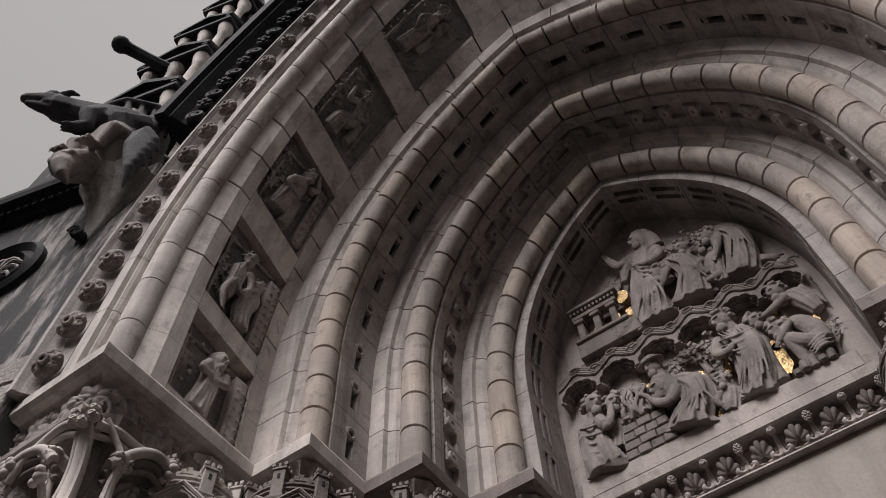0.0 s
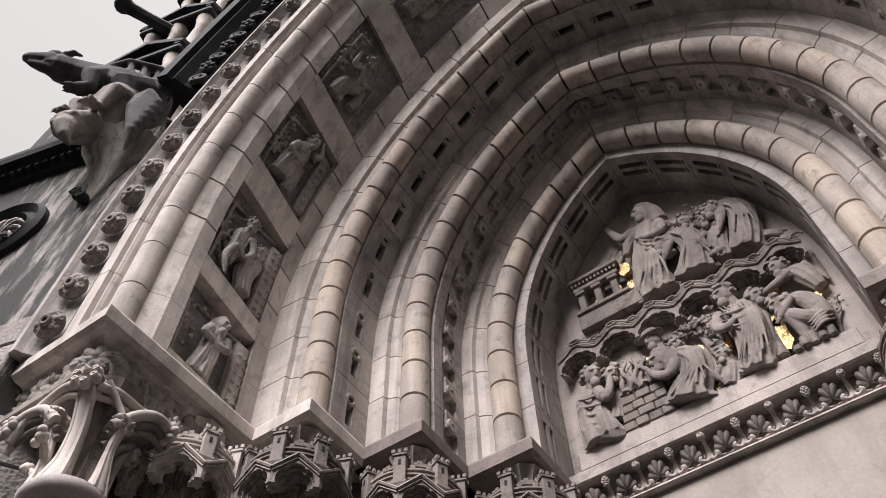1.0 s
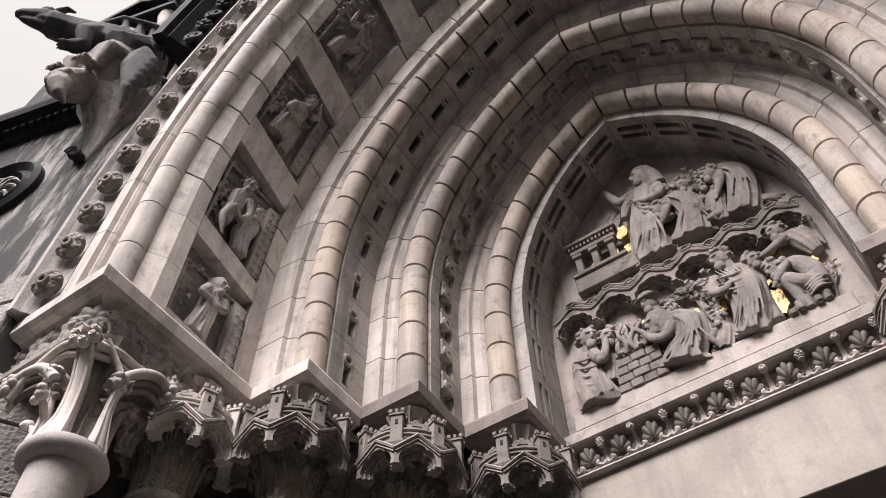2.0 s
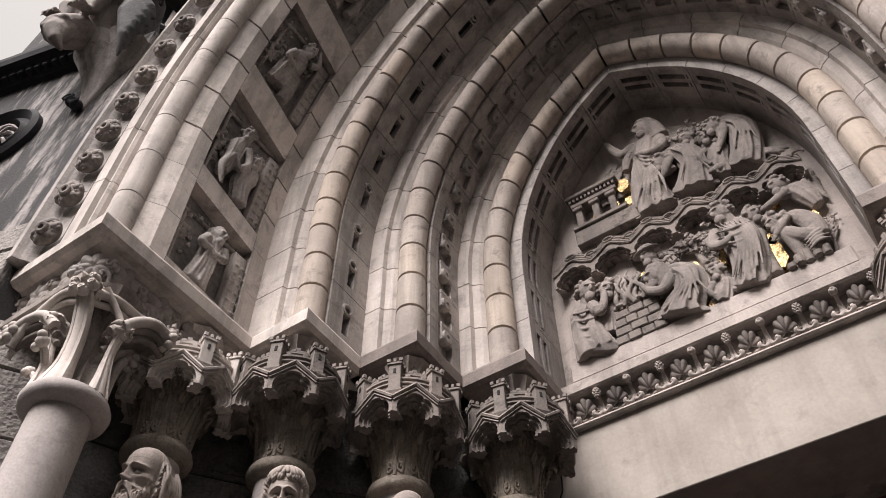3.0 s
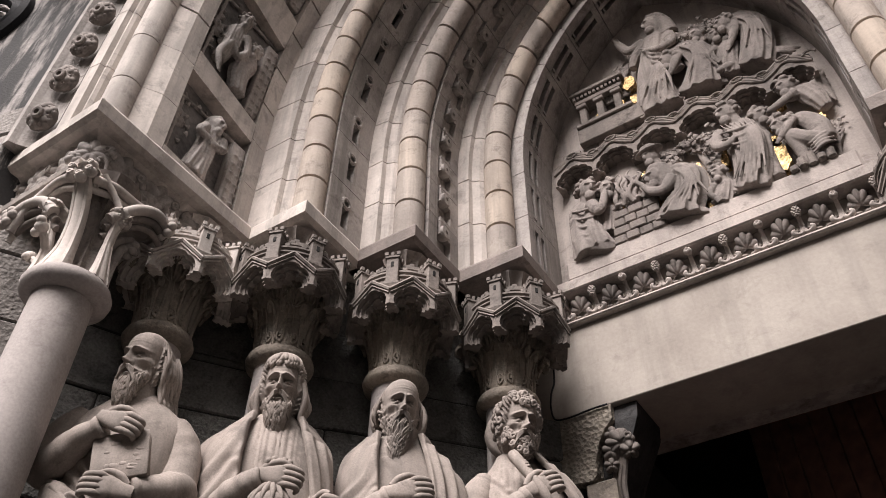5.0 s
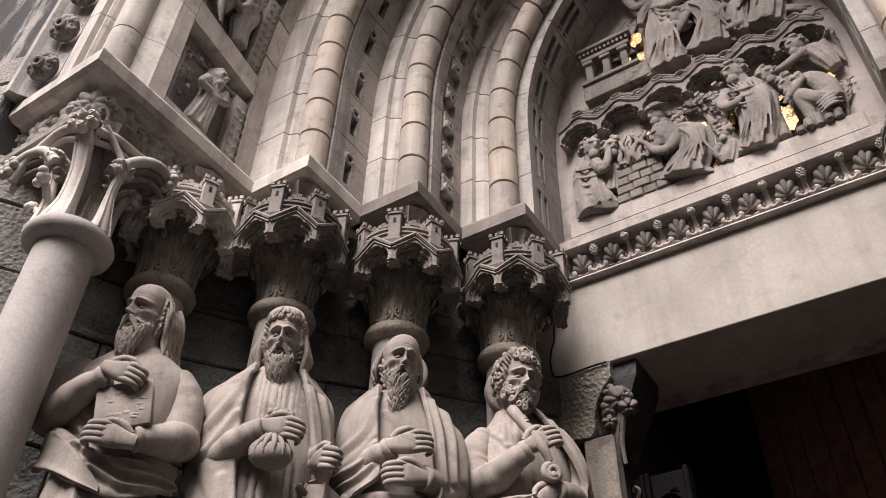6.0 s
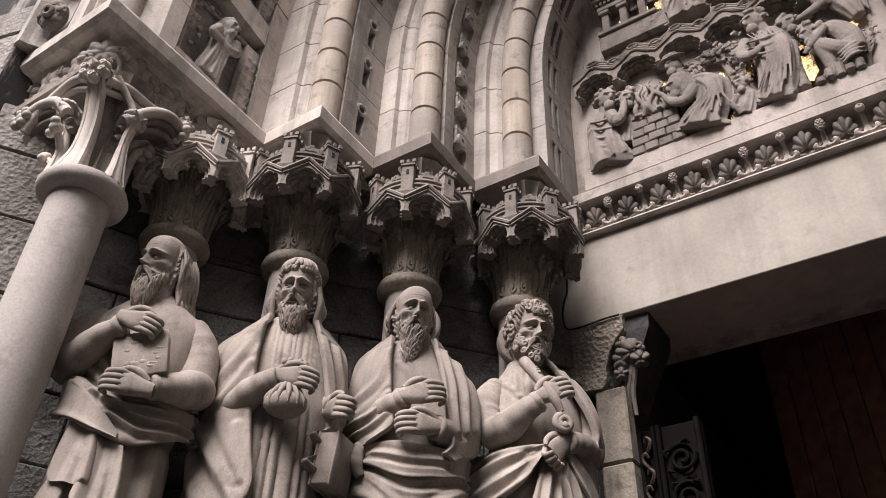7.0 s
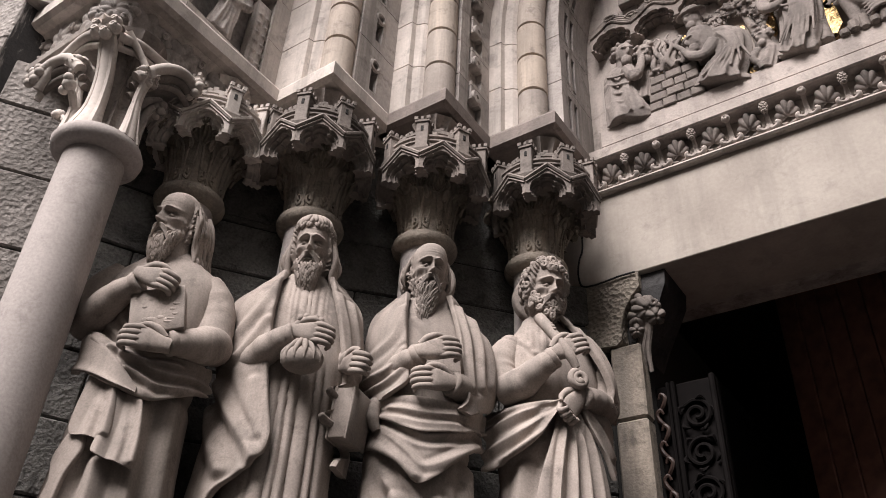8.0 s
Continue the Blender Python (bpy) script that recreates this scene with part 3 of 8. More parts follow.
def canopy(x, y, label, stone_kind=None, turn=0):
    """A canopy carved as a small walled town over cusped gables, hung under an abacus."""
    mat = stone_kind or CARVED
    t = thing("canopy", label, "canopy", pose(x, y, 4.505, 0, 0, turn) @ Matrix.Diagonal((0.95, 0.95, 0.84, 1)), group="statue canopies")
    a = 0.31
    w = 2 * a * math.tan(math.pi / 8)
    for i in range(6):
        ang = -135 + 45 * i
        m = pose(0, 0, 0, 0, 0, ang + 90) @ pose(0, -a, 0)
        bm = bmesh.new()
        inn = foil(w * 0.66, 0.125, 3, 0.24)
        sheet(bm, inn, gable_outline(w * 0.98, 0.09, 0.20, len(inn)), 0.045, 0.085, m @ pose(0, 0, 0.009 + 0.002 * (i % 2)))
        mid = foil(w * 0.78, 0.145, 3, 0.17)
        sheet(bm, mid, gable_outline(w * 1.0, 0.095, 0.21, len(mid)), 0.02, 0.046, m @ pose(0, 0, 0.0045 + 0.002 * (i % 2)))
        wide = foil(w * 0.88, 0.165, 3, 0.11)
        sheet(bm, wide, gable_outline(w * 1.04, 0.105, 0.225, len(wide)), -0.008, 0.021, m @ pose(0, 0, 0.002 * (i % 2)))
        for s in (-1, 1):
            tube(bm, [m @ Vector((s * w * 0.53, -0.012, 0.108)), m @ Vector((0, -0.016, 0.236))], 0.013, 6)
            tube(bm, [m @ Vector((s * w * 0.50, -0.012, 0.085)), m @ Vector((0, -0.012, 0.205))], 0.007, 5)
        part("gable", bm, mat, t)
        bm = bmesh.new()
        mt = pose(0, 0, 0, 0, 0, ang + 22.5 + 90) @ pose(0, -a / math.cos(math.pi / 8) + 0.042, 0)
        top = 0.455 if i % 2 else 0.425
        turret(bm, 0.074, 0.17, top, mt)
        rings(bm, [[mt @ Vector((dx * h, dy * h, z)) for dx, dy in ((-1, -1), (1, -1), (1, 1), (-1, 1))] for h, z in ((0.010, 0.04), (0.022, 0.06), (0.026, 0.11), (0.046, 0.175), (0.046, 0.19), (0.036, 0.195))])
        tw = part("turret", bm, mat, t)
        # no opening is cut: a near-black strip stands for the shade inside the slit
        bm = bmesh.new()
        block(bm, (-0.008, -0.0405, top - 0.125), (0.008, -0.0365, top - 0.085), 0, mt)
        part("slit", bm, MORTAR, tw, "window slit laid on as a dark strip")
    for r, z0, z1, nm in ((0.298, 0.15, 0.33, 40), (0.272, 0.30, 0.385, 36), (0.242, 0.35, 0.43, 32)):
        bm = bmesh.new()
        lathe(bm, [(r - 0.04, z0), (r, z0), (r, z1 - 0.075), (r + 0.012, z1 - 0.07), (r + 0.012, z1 - 0.058), (r, z1 - 0.055), (r, z1 - 0.04), (r + 0.014, z1 - 0.035), (r + 0.014, z1 - 0.02), (r - 0.04, z1 - 0.02)], 40)
        for k in range(nm):
            if k % 2 == 0:
                m = pose(0, 0, 0, 0, 0, 360 * k / nm) @ pose(0, -r, 0)
                block(bm, (-0.015, -0.013, z1 - 0.021), (0.015, 0.012, z1 + 0.006), 0.003, m)
        for k in range(nm):
            m = pose(0, 0, 0, 0, 0, 360 * (k + 0.5) / nm) @ pose(0, -r, 0)
            block(bm, (-0.006, -0.007, z1 - 0.108), (0.006, 0.004, z1 - 0.088), 0.002, m)
        part("town_wall", bm, mat, t)
    bm = bmesh.new()
    fluted(bm, [(0.18, 0.22, 0), (0.215, 0.35, 0), (0.17, 0.41, 0.3), (0.115, 0.46, 1), (0.115, 0.53, 1), (0.13, 0.60, 1), (0.155, 0.645, 0.7), (0.16, 0.672, 0.2)], 10, 0.04, 80)
    part("bell", bm, mat, t, smooth=True)
    return t


def capital(x, y, z, label, top=0.48):
    """A leaf capital on its ring and shaft."""
    t = thing("column", label, "column", pose(x, y, 0), group="jamb columns")
    bm = bmesh.new()
    lathe(bm, [(0.2, 1.75), (0.2, 1.86), (0.165, 1.90), (0.18, 1.94), (0.135, 1.98), (0.132, z - 0.06)], 28)
    part("shaft", bm, SHAFT, t, smooth=True)
    bm = bmesh.new()
    lathe(bm, [(0.12, z - 0.07), (0.158, z - 0.06), (0.180, z - 0.04), (0.187, z - 0.015), (0.178, z + 0.012), (0.15, z + 0.026), (0.12, z + 0.03)], 32)
    part("ring", bm, BUFF, t, smooth=True)
    bm = bmesh.new()
    bell = [(0.02, 0.150), (0.06, 0.150), (0.12, 0.153), (0.18, 0.161), (0.24, 0.176), (0.30, 0.199), (0.36, 0.226), (0.42, 0.250), (top, 0.268)]
    lathe(bm, [(r, z + h) for h, r in bell], 40)

    def on_bell(w, h, out=0.0):
        r = float(np.interp(h, [b[0] for b in bell], [b[1] for b in bell])) + out
        return (r * math.cos(w), r * math.sin(w), z + h)

    for k in range(7):
        w0 = 2 * math.pi * k / 7 + 0.2
        for s in (-1, 1):
            # a lyre of two thin stems, rolled outwards at the foot and meeting at the top
            foot = [(0.27 + 0.085 * math.cos(q), 0.085 + 0.028 * math.sin(q)) for q in (4.6, 3.4, 2.2, 1.0, -0.2, -1.4, -2.6)]
            run = foot[:1] + [(0.36, 0.055), (0.20, 0.05), (0.155, 0.10), (0.12, 0.17), (0.075, 0.25), (0.035, 0.32), (0.012, 0.37)]
            curl = [(0.27 + 0.10 * math.cos(q) * f, 0.085 + 0.030 * math.sin(q) * f) for q, f in ((-1.5, 1.0), (-0.4, 0.95), (0.7, 0.85), (1.8, 0.75), (2.9, 0.6), (4.0, 0.45))]
            tube(bm, *bend([on_bell(w0 + s * a, h, 0.003) for a, h in reversed(run[2:])] + [on_bell(w0 + s * a, h, 0.003) for a, h in curl], [0.007] * 6 + [0.0085] * 5 + [0.010], 4), 6)
            w1 = w0 + math.pi / 7
            side = [(0.015, 0.03), (0.03, 0.12), (0.05, 0.20), (0.10, 0.255), (0.155, 0.285), (0.205, 0.27), (0.215, 0.24), (0.185, 0.222), (0.155, 0.235), (0.165, 0.255)]
            tube(bm, *bend([on_bell(w1 + s * a, h, 0.004 + 0.020 * (i > 3)) for i, (a, h) in enumerate(side)], [0.006, 0.008, 0.010, 0.011, 0.011, 0.010, 0.010, 0.009, 0.009, 0.011], 4), 7)
        leaf_sheet(bm, pose(0, 0, z, 0, 0, math.degrees(w0) + 90), [(0.19, 0.27), (0.215, 0.33), (0.26, 0.375), (0.295, 0.37), (0.30, 0.335), (0.28, 0.32)], 0.15, 3, 3, narrow=0.9)
        leaf_sheet(bm, pose(0, 0, z, 0, 0, math.degrees(w0) + 90 + 25.7), [(0.20, 0.30), (0.235, 0.37), (0.28, 0.415), (0.31, 0.405), (0.31, 0.38)], 0.16, 5, 3, narrow=0.9)
    part("leaf_capital", bm, BUFF, t, "carved leaf capital", smooth=True)
    return t


for i, (x, y) in enumerate(SPOTS):
    capital(x, y, 4.28, "stone column with a carved leaf capital behind a statue")
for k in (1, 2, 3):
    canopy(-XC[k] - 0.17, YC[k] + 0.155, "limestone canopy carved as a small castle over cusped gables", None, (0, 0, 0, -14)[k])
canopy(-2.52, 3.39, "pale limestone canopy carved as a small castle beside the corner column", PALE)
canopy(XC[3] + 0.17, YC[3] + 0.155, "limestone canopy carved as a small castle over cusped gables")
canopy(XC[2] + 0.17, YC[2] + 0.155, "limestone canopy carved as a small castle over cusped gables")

# ---- corner column with its crocket capital ----
cx, cy, cz = -2.50, 2.80, 4.135
corner = thing("corner_column", "tall smooth grey stone column with an openwork crocket capital", "column", pose(cx, cy, 0))
bm = bmesh.new()
lathe(bm, [(0.22, 0), (0.22, 0.5), (0.18, 0.55), (0.19, 0.6), (0.145, 0.66), (0.142, 2.5), (0.138, cz - 0.05)], 36)
part("shaft", bm, SHAFT, corner, smooth=True)
bm = bmesh.new()
lathe(bm, [(0.12, cz - 0.06), (0.17, cz - 0.055), (0.2, cz - 0.03), (0.208, cz), (0.196, cz + 0.03), (0.16, cz + 0.045), (0.12, cz + 0.045)], 40)
part("ring", bm, SHAFT, corner, smooth=True)
bm = bmesh.new()
fluted(bm, [(0.125, cz + 0.03, 0.2), (0.095, cz + 0.10, 0.5), (0.078, cz + 0.30, 0.7), (0.085, cz + 0.50, 0.7), (0.11, cz + 0.62, 0.6), (0.15, cz + 0.68, 0.3), (0.16, cz + 0.72, 0.1)], 8, 0.045, 96)
part("bell", bm, CARVED, corner, smooth=True)


def knob(bm, m, r, z, k=1.0):
    """A crocket's head: curled lobes round a bud."""
    ball(bm, m @ Vector((r, 0, z)), 0.040 * k, sub=2)
    for q in range(5):
        w = 0.9 + q * 1.05
        ball(bm, m @ Vector((r + 0.012 * k, 0.046 * k * math.sin(w), z - 0.004 + 0.040 * k * math.cos(w))), (0.024 * k, 0.025 * k, 0.023 * k), sub=2)
        tube(bm, [m @ p for p in spiral((r + 0.034 * k, 0.044 * k * math.sin(w), z - 0.004 + 0.038 * k * math.cos(w)), 0.015 * k, 0.004, 1.1, ((0, 1, 0), (0, 0, 1)), n=8)], 0.006 * k, 5)
    leaf_sheet(bm, m @ pose(0, 0, z - 0.02, 0, 0, 90), [(r - 0.09, -0.03), (r - 0.05, 0.015), (r - 0.005, 0.04), (r + 0.035, 0.03), (r + 0.045, 0.0)], 0.10 * k, 3, 3, cup=-0.012, narrow=1.2)


def stalk(pts, radii, ang, r, z, size, buds=()):
    """One crocket: a grooved stalk that leans out from the ring, with a curled head and side buds."""
    bm = bmesh.new()
    m = pose(0, 0, 0, 0, 0, ang)
    op, orr = bend([m @ Vector(p) for p in pts], radii, 6)
    tube(bm, op, orr, 10)
    for q in (-1, 1):
        tube(bm, *bend([m @ Vector((p[0] + 0.6 * w, q * 0.8 * w, p[2])) for p, w in zip(pts, radii)], [0.32 * w for w in radii], 6), 6)
    knob(bm, m, r, z, size)
    for dr, dy, dz, k in buds:
        tube(bm, *bend([m @ Vector((r - 0.06, 0, dz - 0.10)), m @ Vector((r - 0.03, dy * 0.6, dz - 0.04)), m @ Vector((r + dr, dy, dz))], [0.018, 0.02, 0.016], 4), 8)
        ball(bm, m @ Vector((r + dr, dy, dz)), 0.036 * k, sub=2)
        ball(bm, m @ Vector((r + dr + 0.012, dy * 1.25, dz + 0.026 * k)), 0.026 * k, sub=2)
        ball(bm, m @ Vector((r + dr + 0.016, dy * 0.7, dz - 0.026 * k)), 0.026 * k, sub=2)
    part("crocket", bm, PALE, corner, smooth=True)


stalk([(0.13, 0, cz + 0.03), (0.115, 0, cz + 0.18), (0.125, 0, cz + 0.36), (0.17, 0, cz + 0.52), (0.21, 0, cz + 0.60)], [0.062, 0.042, 0.038, 0.040, 0.034], -66, 0.23, cz + 0.61, 1.25)
stalk([(0.15, 0, cz + 0.03), (0.145, 0, cz + 0.14), (0.135, 0, cz + 0.28), (0.14, 0, cz + 0.38), (0.15, 0, cz + 0.45)], [0.050, 0.034, 0.022, 0.022, 0.030], 12, 0.15, cz + 0.46, 0.95)
stalk([(0.15, 0, cz + 0.03), (0.155, 0, cz + 0.16), (0.17, 0, cz + 0.30), (0.19, 0, cz + 0.40), (0.21, 0, cz + 0.46)], [0.050, 0.032, 0.022, 0.020, 0.024], -118, 0.215, cz + 0.47, 0.95, ((0.0, 0.075, cz + 0.28, 0.95), (0.0, -0.07, cz + 0.20, 0.85)))
stalk([(0.14, 0, cz + 0.03), (0.14, 0, cz + 0.16), (0.15, 0, cz + 0.30), (0.17, 0, cz + 0.42), (0.20, 0, cz + 0.47)], [0.050, 0.032, 0.024, 0.022, 0.026], 170, 0.205, cz + 0.47, 0.95)
stalk([(0.14, 0, cz + 0.03), (0.14, 0, cz + 0.16), (0.15, 0, cz + 0.30), (0.17, 0, cz + 0.42), (0.20, 0, cz + 0.47)], [0.050, 0.032, 0.024, 0.022, 0.026], 90, 0.205, cz + 0.47, 0.95)
bm = bmesh.new()
tube(bm, *bend([(0.135, 0.03, cz + 0.50), (0.125, -0.03, cz + 0.58), (0.115, -0.12, cz + 0.66)], [0.020, 0.017, 0.022], 5), 9)
part("tendril", bm, PALE, corner, smooth=True)

# ribs springing from the corner column to the canopies
def rib(pts, side):
    """A moulded rib of three rolls, with a curled flower at its end."""
    t = thing("vault_rib", "curved moulded stone rib springing from the corner column", "rib")
    for off, r in (((0, 0, 0), 0.030), ((side[0] * 0.035, side[1] * 0.035, -0.04), 0.022), ((side[0] * 0.06, side[1] * 0.06, -0.085), 0.018)):
        bm = bmesh.new()
        q = [Vector(p) + Vector(off) for p in pts]
        tube(bm, *bend(q, [r] * len(q), 6), 10)
        part("roll", bm, PALE if r > 0.025 else CARVED, t, smooth=True)
    bm = bmesh.new()
    e = Vector(pts[-1])
    ball(bm, e, 0.038, sub=2)
    for k in range(6):
        w = k * math.pi / 3
        ball(bm, e + Vector((0.045 * math.cos(w), -0.012, 0.045 * math.sin(w))), 0.026, sub=2)
    part("flower", bm, PALE, t, smooth=True)


rib([(-2.36, 2.78, 4.55), (-2.32, 2.88, 4.68), (-2.31, 2.99, 4.735), (-2.33, 3.09, 4.715)], (-0.8, 0.3))
rib([(-2.55, 2.60, 4.55), (-2.63, 2.57, 4.64), (-2.74, 2.55, 4.66), (-2.84, 2.535, 4.60)], (0.1, 0.8))


# ---- leaf cornice under the corner abacus ----
def plate_leaf(bm, m, R, lobes, dome, arc=180, stretch=1.0, cut=0.22, nf=10, na=60):
    """A domed leaf with rounded lobes and hollows between its veins, lying on the plane y = 0 of its frame; arc: half the angle that it fills."""
    fr, bk = [], []
    for i in range(nf):
        f = (i + 0.02) / (nf - 1)
        a, b = [], []
        for k in range(na):
            w = radians(-arc + 2 * arc * k / (na - 1 if arc < 180 else na))
            v = abs(math.cos(lobes * w / 2))
            q = R * f * (1 - cut * (1 - v ** 0.55) * f)
            o = dome * (1 - f ** 2.2) + 0.30 * dome * f * (v ** 1.4) - 0.35 * dome * math.exp(-(f / 0.16) ** 2)
            a.append(m @ Vector((q * stretch * math.sin(w), -max(o, 0.0) - 0.004, q * math.cos(w))))
            b.append(m @ Vector((q * stretch * math.sin(w), 0.02, q * math.cos(w))))
        fr.append(a)
        bk.append(b)
    if arc < 180:
        rings(bm, [a + b[::-1] for a, b in zip(fr, bk)])
    else:
        rings(bm, fr + [bk[-1]])


def curled_leaf(bm):
    """A broad lobed leaf that lies in a hollow and rolls over at its tip, a drilled eye beside it; built at the origin, facing -y."""
    plate_leaf(bm, pose(0.0, -0.004, 0.115, 14, 0, 0), 0.118, 7, 0.038, cut=0.3)
    plate_leaf(bm, pose(-0.085, 0.0, 0.055, 6, -40, 0), 0.066, 5, 0.030)
    plate_leaf(bm, pose(0.088, -0.006, 0.150, 16, 30, 0), 0.062, 5, 0.032)
    tube(bm, *bend([(0.118, 0.0, 0.0), (0.112, -0.014, 0.05), (0.085, -0.030, 0.075), (0.060, -0.036, 0.055), (0.075, -0.034, 0.035)], [0.012, 0.014, 0.014, 0.012, 0.010], 5), 8)
    tube(bm, spiral((0.088, -0.046, 0.150), 0.017, 0.017, 1.0, ((1, 0, 0), (0, 0, 1)), n=13), 0.008, 6)


cornice = thing("leaf_cornice", "limestone cornice of curled leaves under the corner abacus", "cornice")
bm = bmesh.new()
prof = [(0.13, -0.03), (0.07, -0.028), (0.035, -0.015), (0.026, 0.008), (0.036, 0.030), (0.07, 0.040), (0.075, 0.052), (0.115, 0.075), (0.135, 0.13), (0.13, 0.20), (0.10, 0.26), (0.05, 0.30)]
zb = 4.80
rings(bm, [[(-3.3, YC[0] + 0.03 + d, zb + z), (-XC[0] - 0.03 - d, YC[0] + 0.03 + d, zb + z), (-XC[0] - 0.03 - d, 3.62, zb + z), (-3.3, 3.62, zb + z)] for d, z in prof])
part("hollow", bm, PALE, cornice)
bm = bmesh.new()
curled_leaf(bm)
leaf0 = part("leaf", bm, GREY, cornice, smooth=True)
leaf0.matrix_basis = pose(-XC[0] - 0.31, YC[0] + 0.145, 4.866) @ Matrix.Scale(1.08, 4)
for i in range(1, 5):
    again("leaf", leaf0.data, cornice, pose(-XC[0] - 0.31 - 0.265 * i, YC[0] + 0.145, 4.866, 0, 4 * (i % 2) - 2) @ Matrix.Scale(1.08, 4))
for i in range(4):
    again("leaf", leaf0.data, cornice, pose(-XC[0] - 0.145, YC[0] + 0.31 + 0.265 * i, 4.866, 0, 3 - 5 * (i % 2), 90) @ Matrix.Scale(1.08, 4))
again("leaf", leaf0.data, cornice, pose(-XC[0] - 0.14, YC[0] + 0.14, 4.875, 0, 0, 45) @ Matrix.Scale(0.8, 4))
# the blind arches that spring under it
for pts in ([(-2.45, 2.60, 4.74), (-2.55, 2.575, 4.765), (-2.66, 2.57, 4.73), (-2.76, 2.56, 4.63), (-2.82, 2.56, 4.52)], [(-2.40, 2.64, 4.74), (-2.385, 2.76, 4.775), (-2.385, 2.90, 4.775), (-2.385, 3.00, 4.79), (-2.39, 3.10, 4.80)]):
    for q, r in ((0.0, 0.026), (0.04, 0.018)):
        bm = bmesh.new()
        tube(bm, *bend([(x - 0.6 * q, y + 0.6 * q, z - q) for x, y, z in pts], [r] * 5, 6), 10)
        part("arch_roll", bm, PALE, cornice, smooth=True)

# ---- palmette frieze under the sill ----
frieze = thing("frieze", "limestone frieze of palmettes and forked stems under the sill", "frieze", kind="structure")
bm = bmesh.new()
prof = [(LY + 0.02, 4.985), (LY - 0.040, 4.987), (LY - 0.050, 4.998), (LY - 0.046, 5.012), (LY - 0.030, 5.018), (LY - 0.012, 5.030), (LY + 0.010, 5.055), (LY + 0.035, 5.10), (LY + 0.06, 5.15), (LY + 0.06, 5.204), (LY + 0.1, 5.204), (LY + 0.1, 4.985)]
rings(bm, [[(x, y, z) for y, z in prof] for x in (-1.12, 1.12)])
part("hollow", bm, TYMP, frieze)
pal = bmesh.new()
plate_leaf(pal, pose(0, -0.006, 0.100, 40, 0, 0), 0.104, 9, 0.026, 112, 0.70, 0.24)
for q in (-1, 1):
    tube(pal, *bend([(q * 0.012, -0.005, 0.05), (q * 0.050, -0.016, 0.048), (q * 0.084, -0.03, 0.068)], [0.010, 0.012, 0.010], 4), 7)
fork = bmesh.new()
tube(fork, *bend([(0, -0.070, 0.175), (0, -0.038, 0.135), (0, -0.016, 0.09), (0, -0.014, 0.06)], [0.013, 0.013, 0.017, 0.020], 4), 9)
for q in (-1, 1):
    tube(fork, *bend([(0, -0.014, 0.085), (q * 0.010, -0.020, 0.050), (q * 0.030, -0.030, 0.034), (q * 0.050, -0.036, 0.042), (q * 0.053, -0.038, 0.058), (q * 0.042, -0.038, 0.062)], [0.017, 0.017, 0.016, 0.017, 0.019, 0.016], 4), 9)
berry = bmesh.new()
ball(berry, (0, -0.088, 0.178), (0.027, 0.027, 0.027), sub=2)
tube(berry, spiral((0, -0.112, 0.172), 0.013, 0.013, 1.0, ((1, 0, 0), (0, 0, 1)), n=11), 0.007, 6)
cone = bmesh.new()
for j in range(5):
    for i in range(7):
        w = i * 0.8976 + j * 0.45
        r = 0.023 - 0.005 * abs(j - 1.6)
        ball(cone, (r * math.cos(w), -0.080 + r * math.sin(w), 0.195 - 0.014 * j), 0.0095, sub=1)
src = {}
step = 0.2195
for i in range(10):
    x = -1.043 + step * i
    for nm, bmx, dx in (("palmette", pal, 0.5), ("stem", fork, 0.0), ("flower" if i % 2 == 0 else "cone", berry if i % 2 == 0 else cone, 0.0)):
        m = pose(x + dx * step, LY - 0.004, 4.998)
        if nm not in src:
            src[nm] = part(nm, bmx, DUSK if nm == "palmette" else TYMP, frieze, smooth=True)
            src[nm].matrix_basis = m
        else:
            again(nm, src[nm].data, frieze, m)

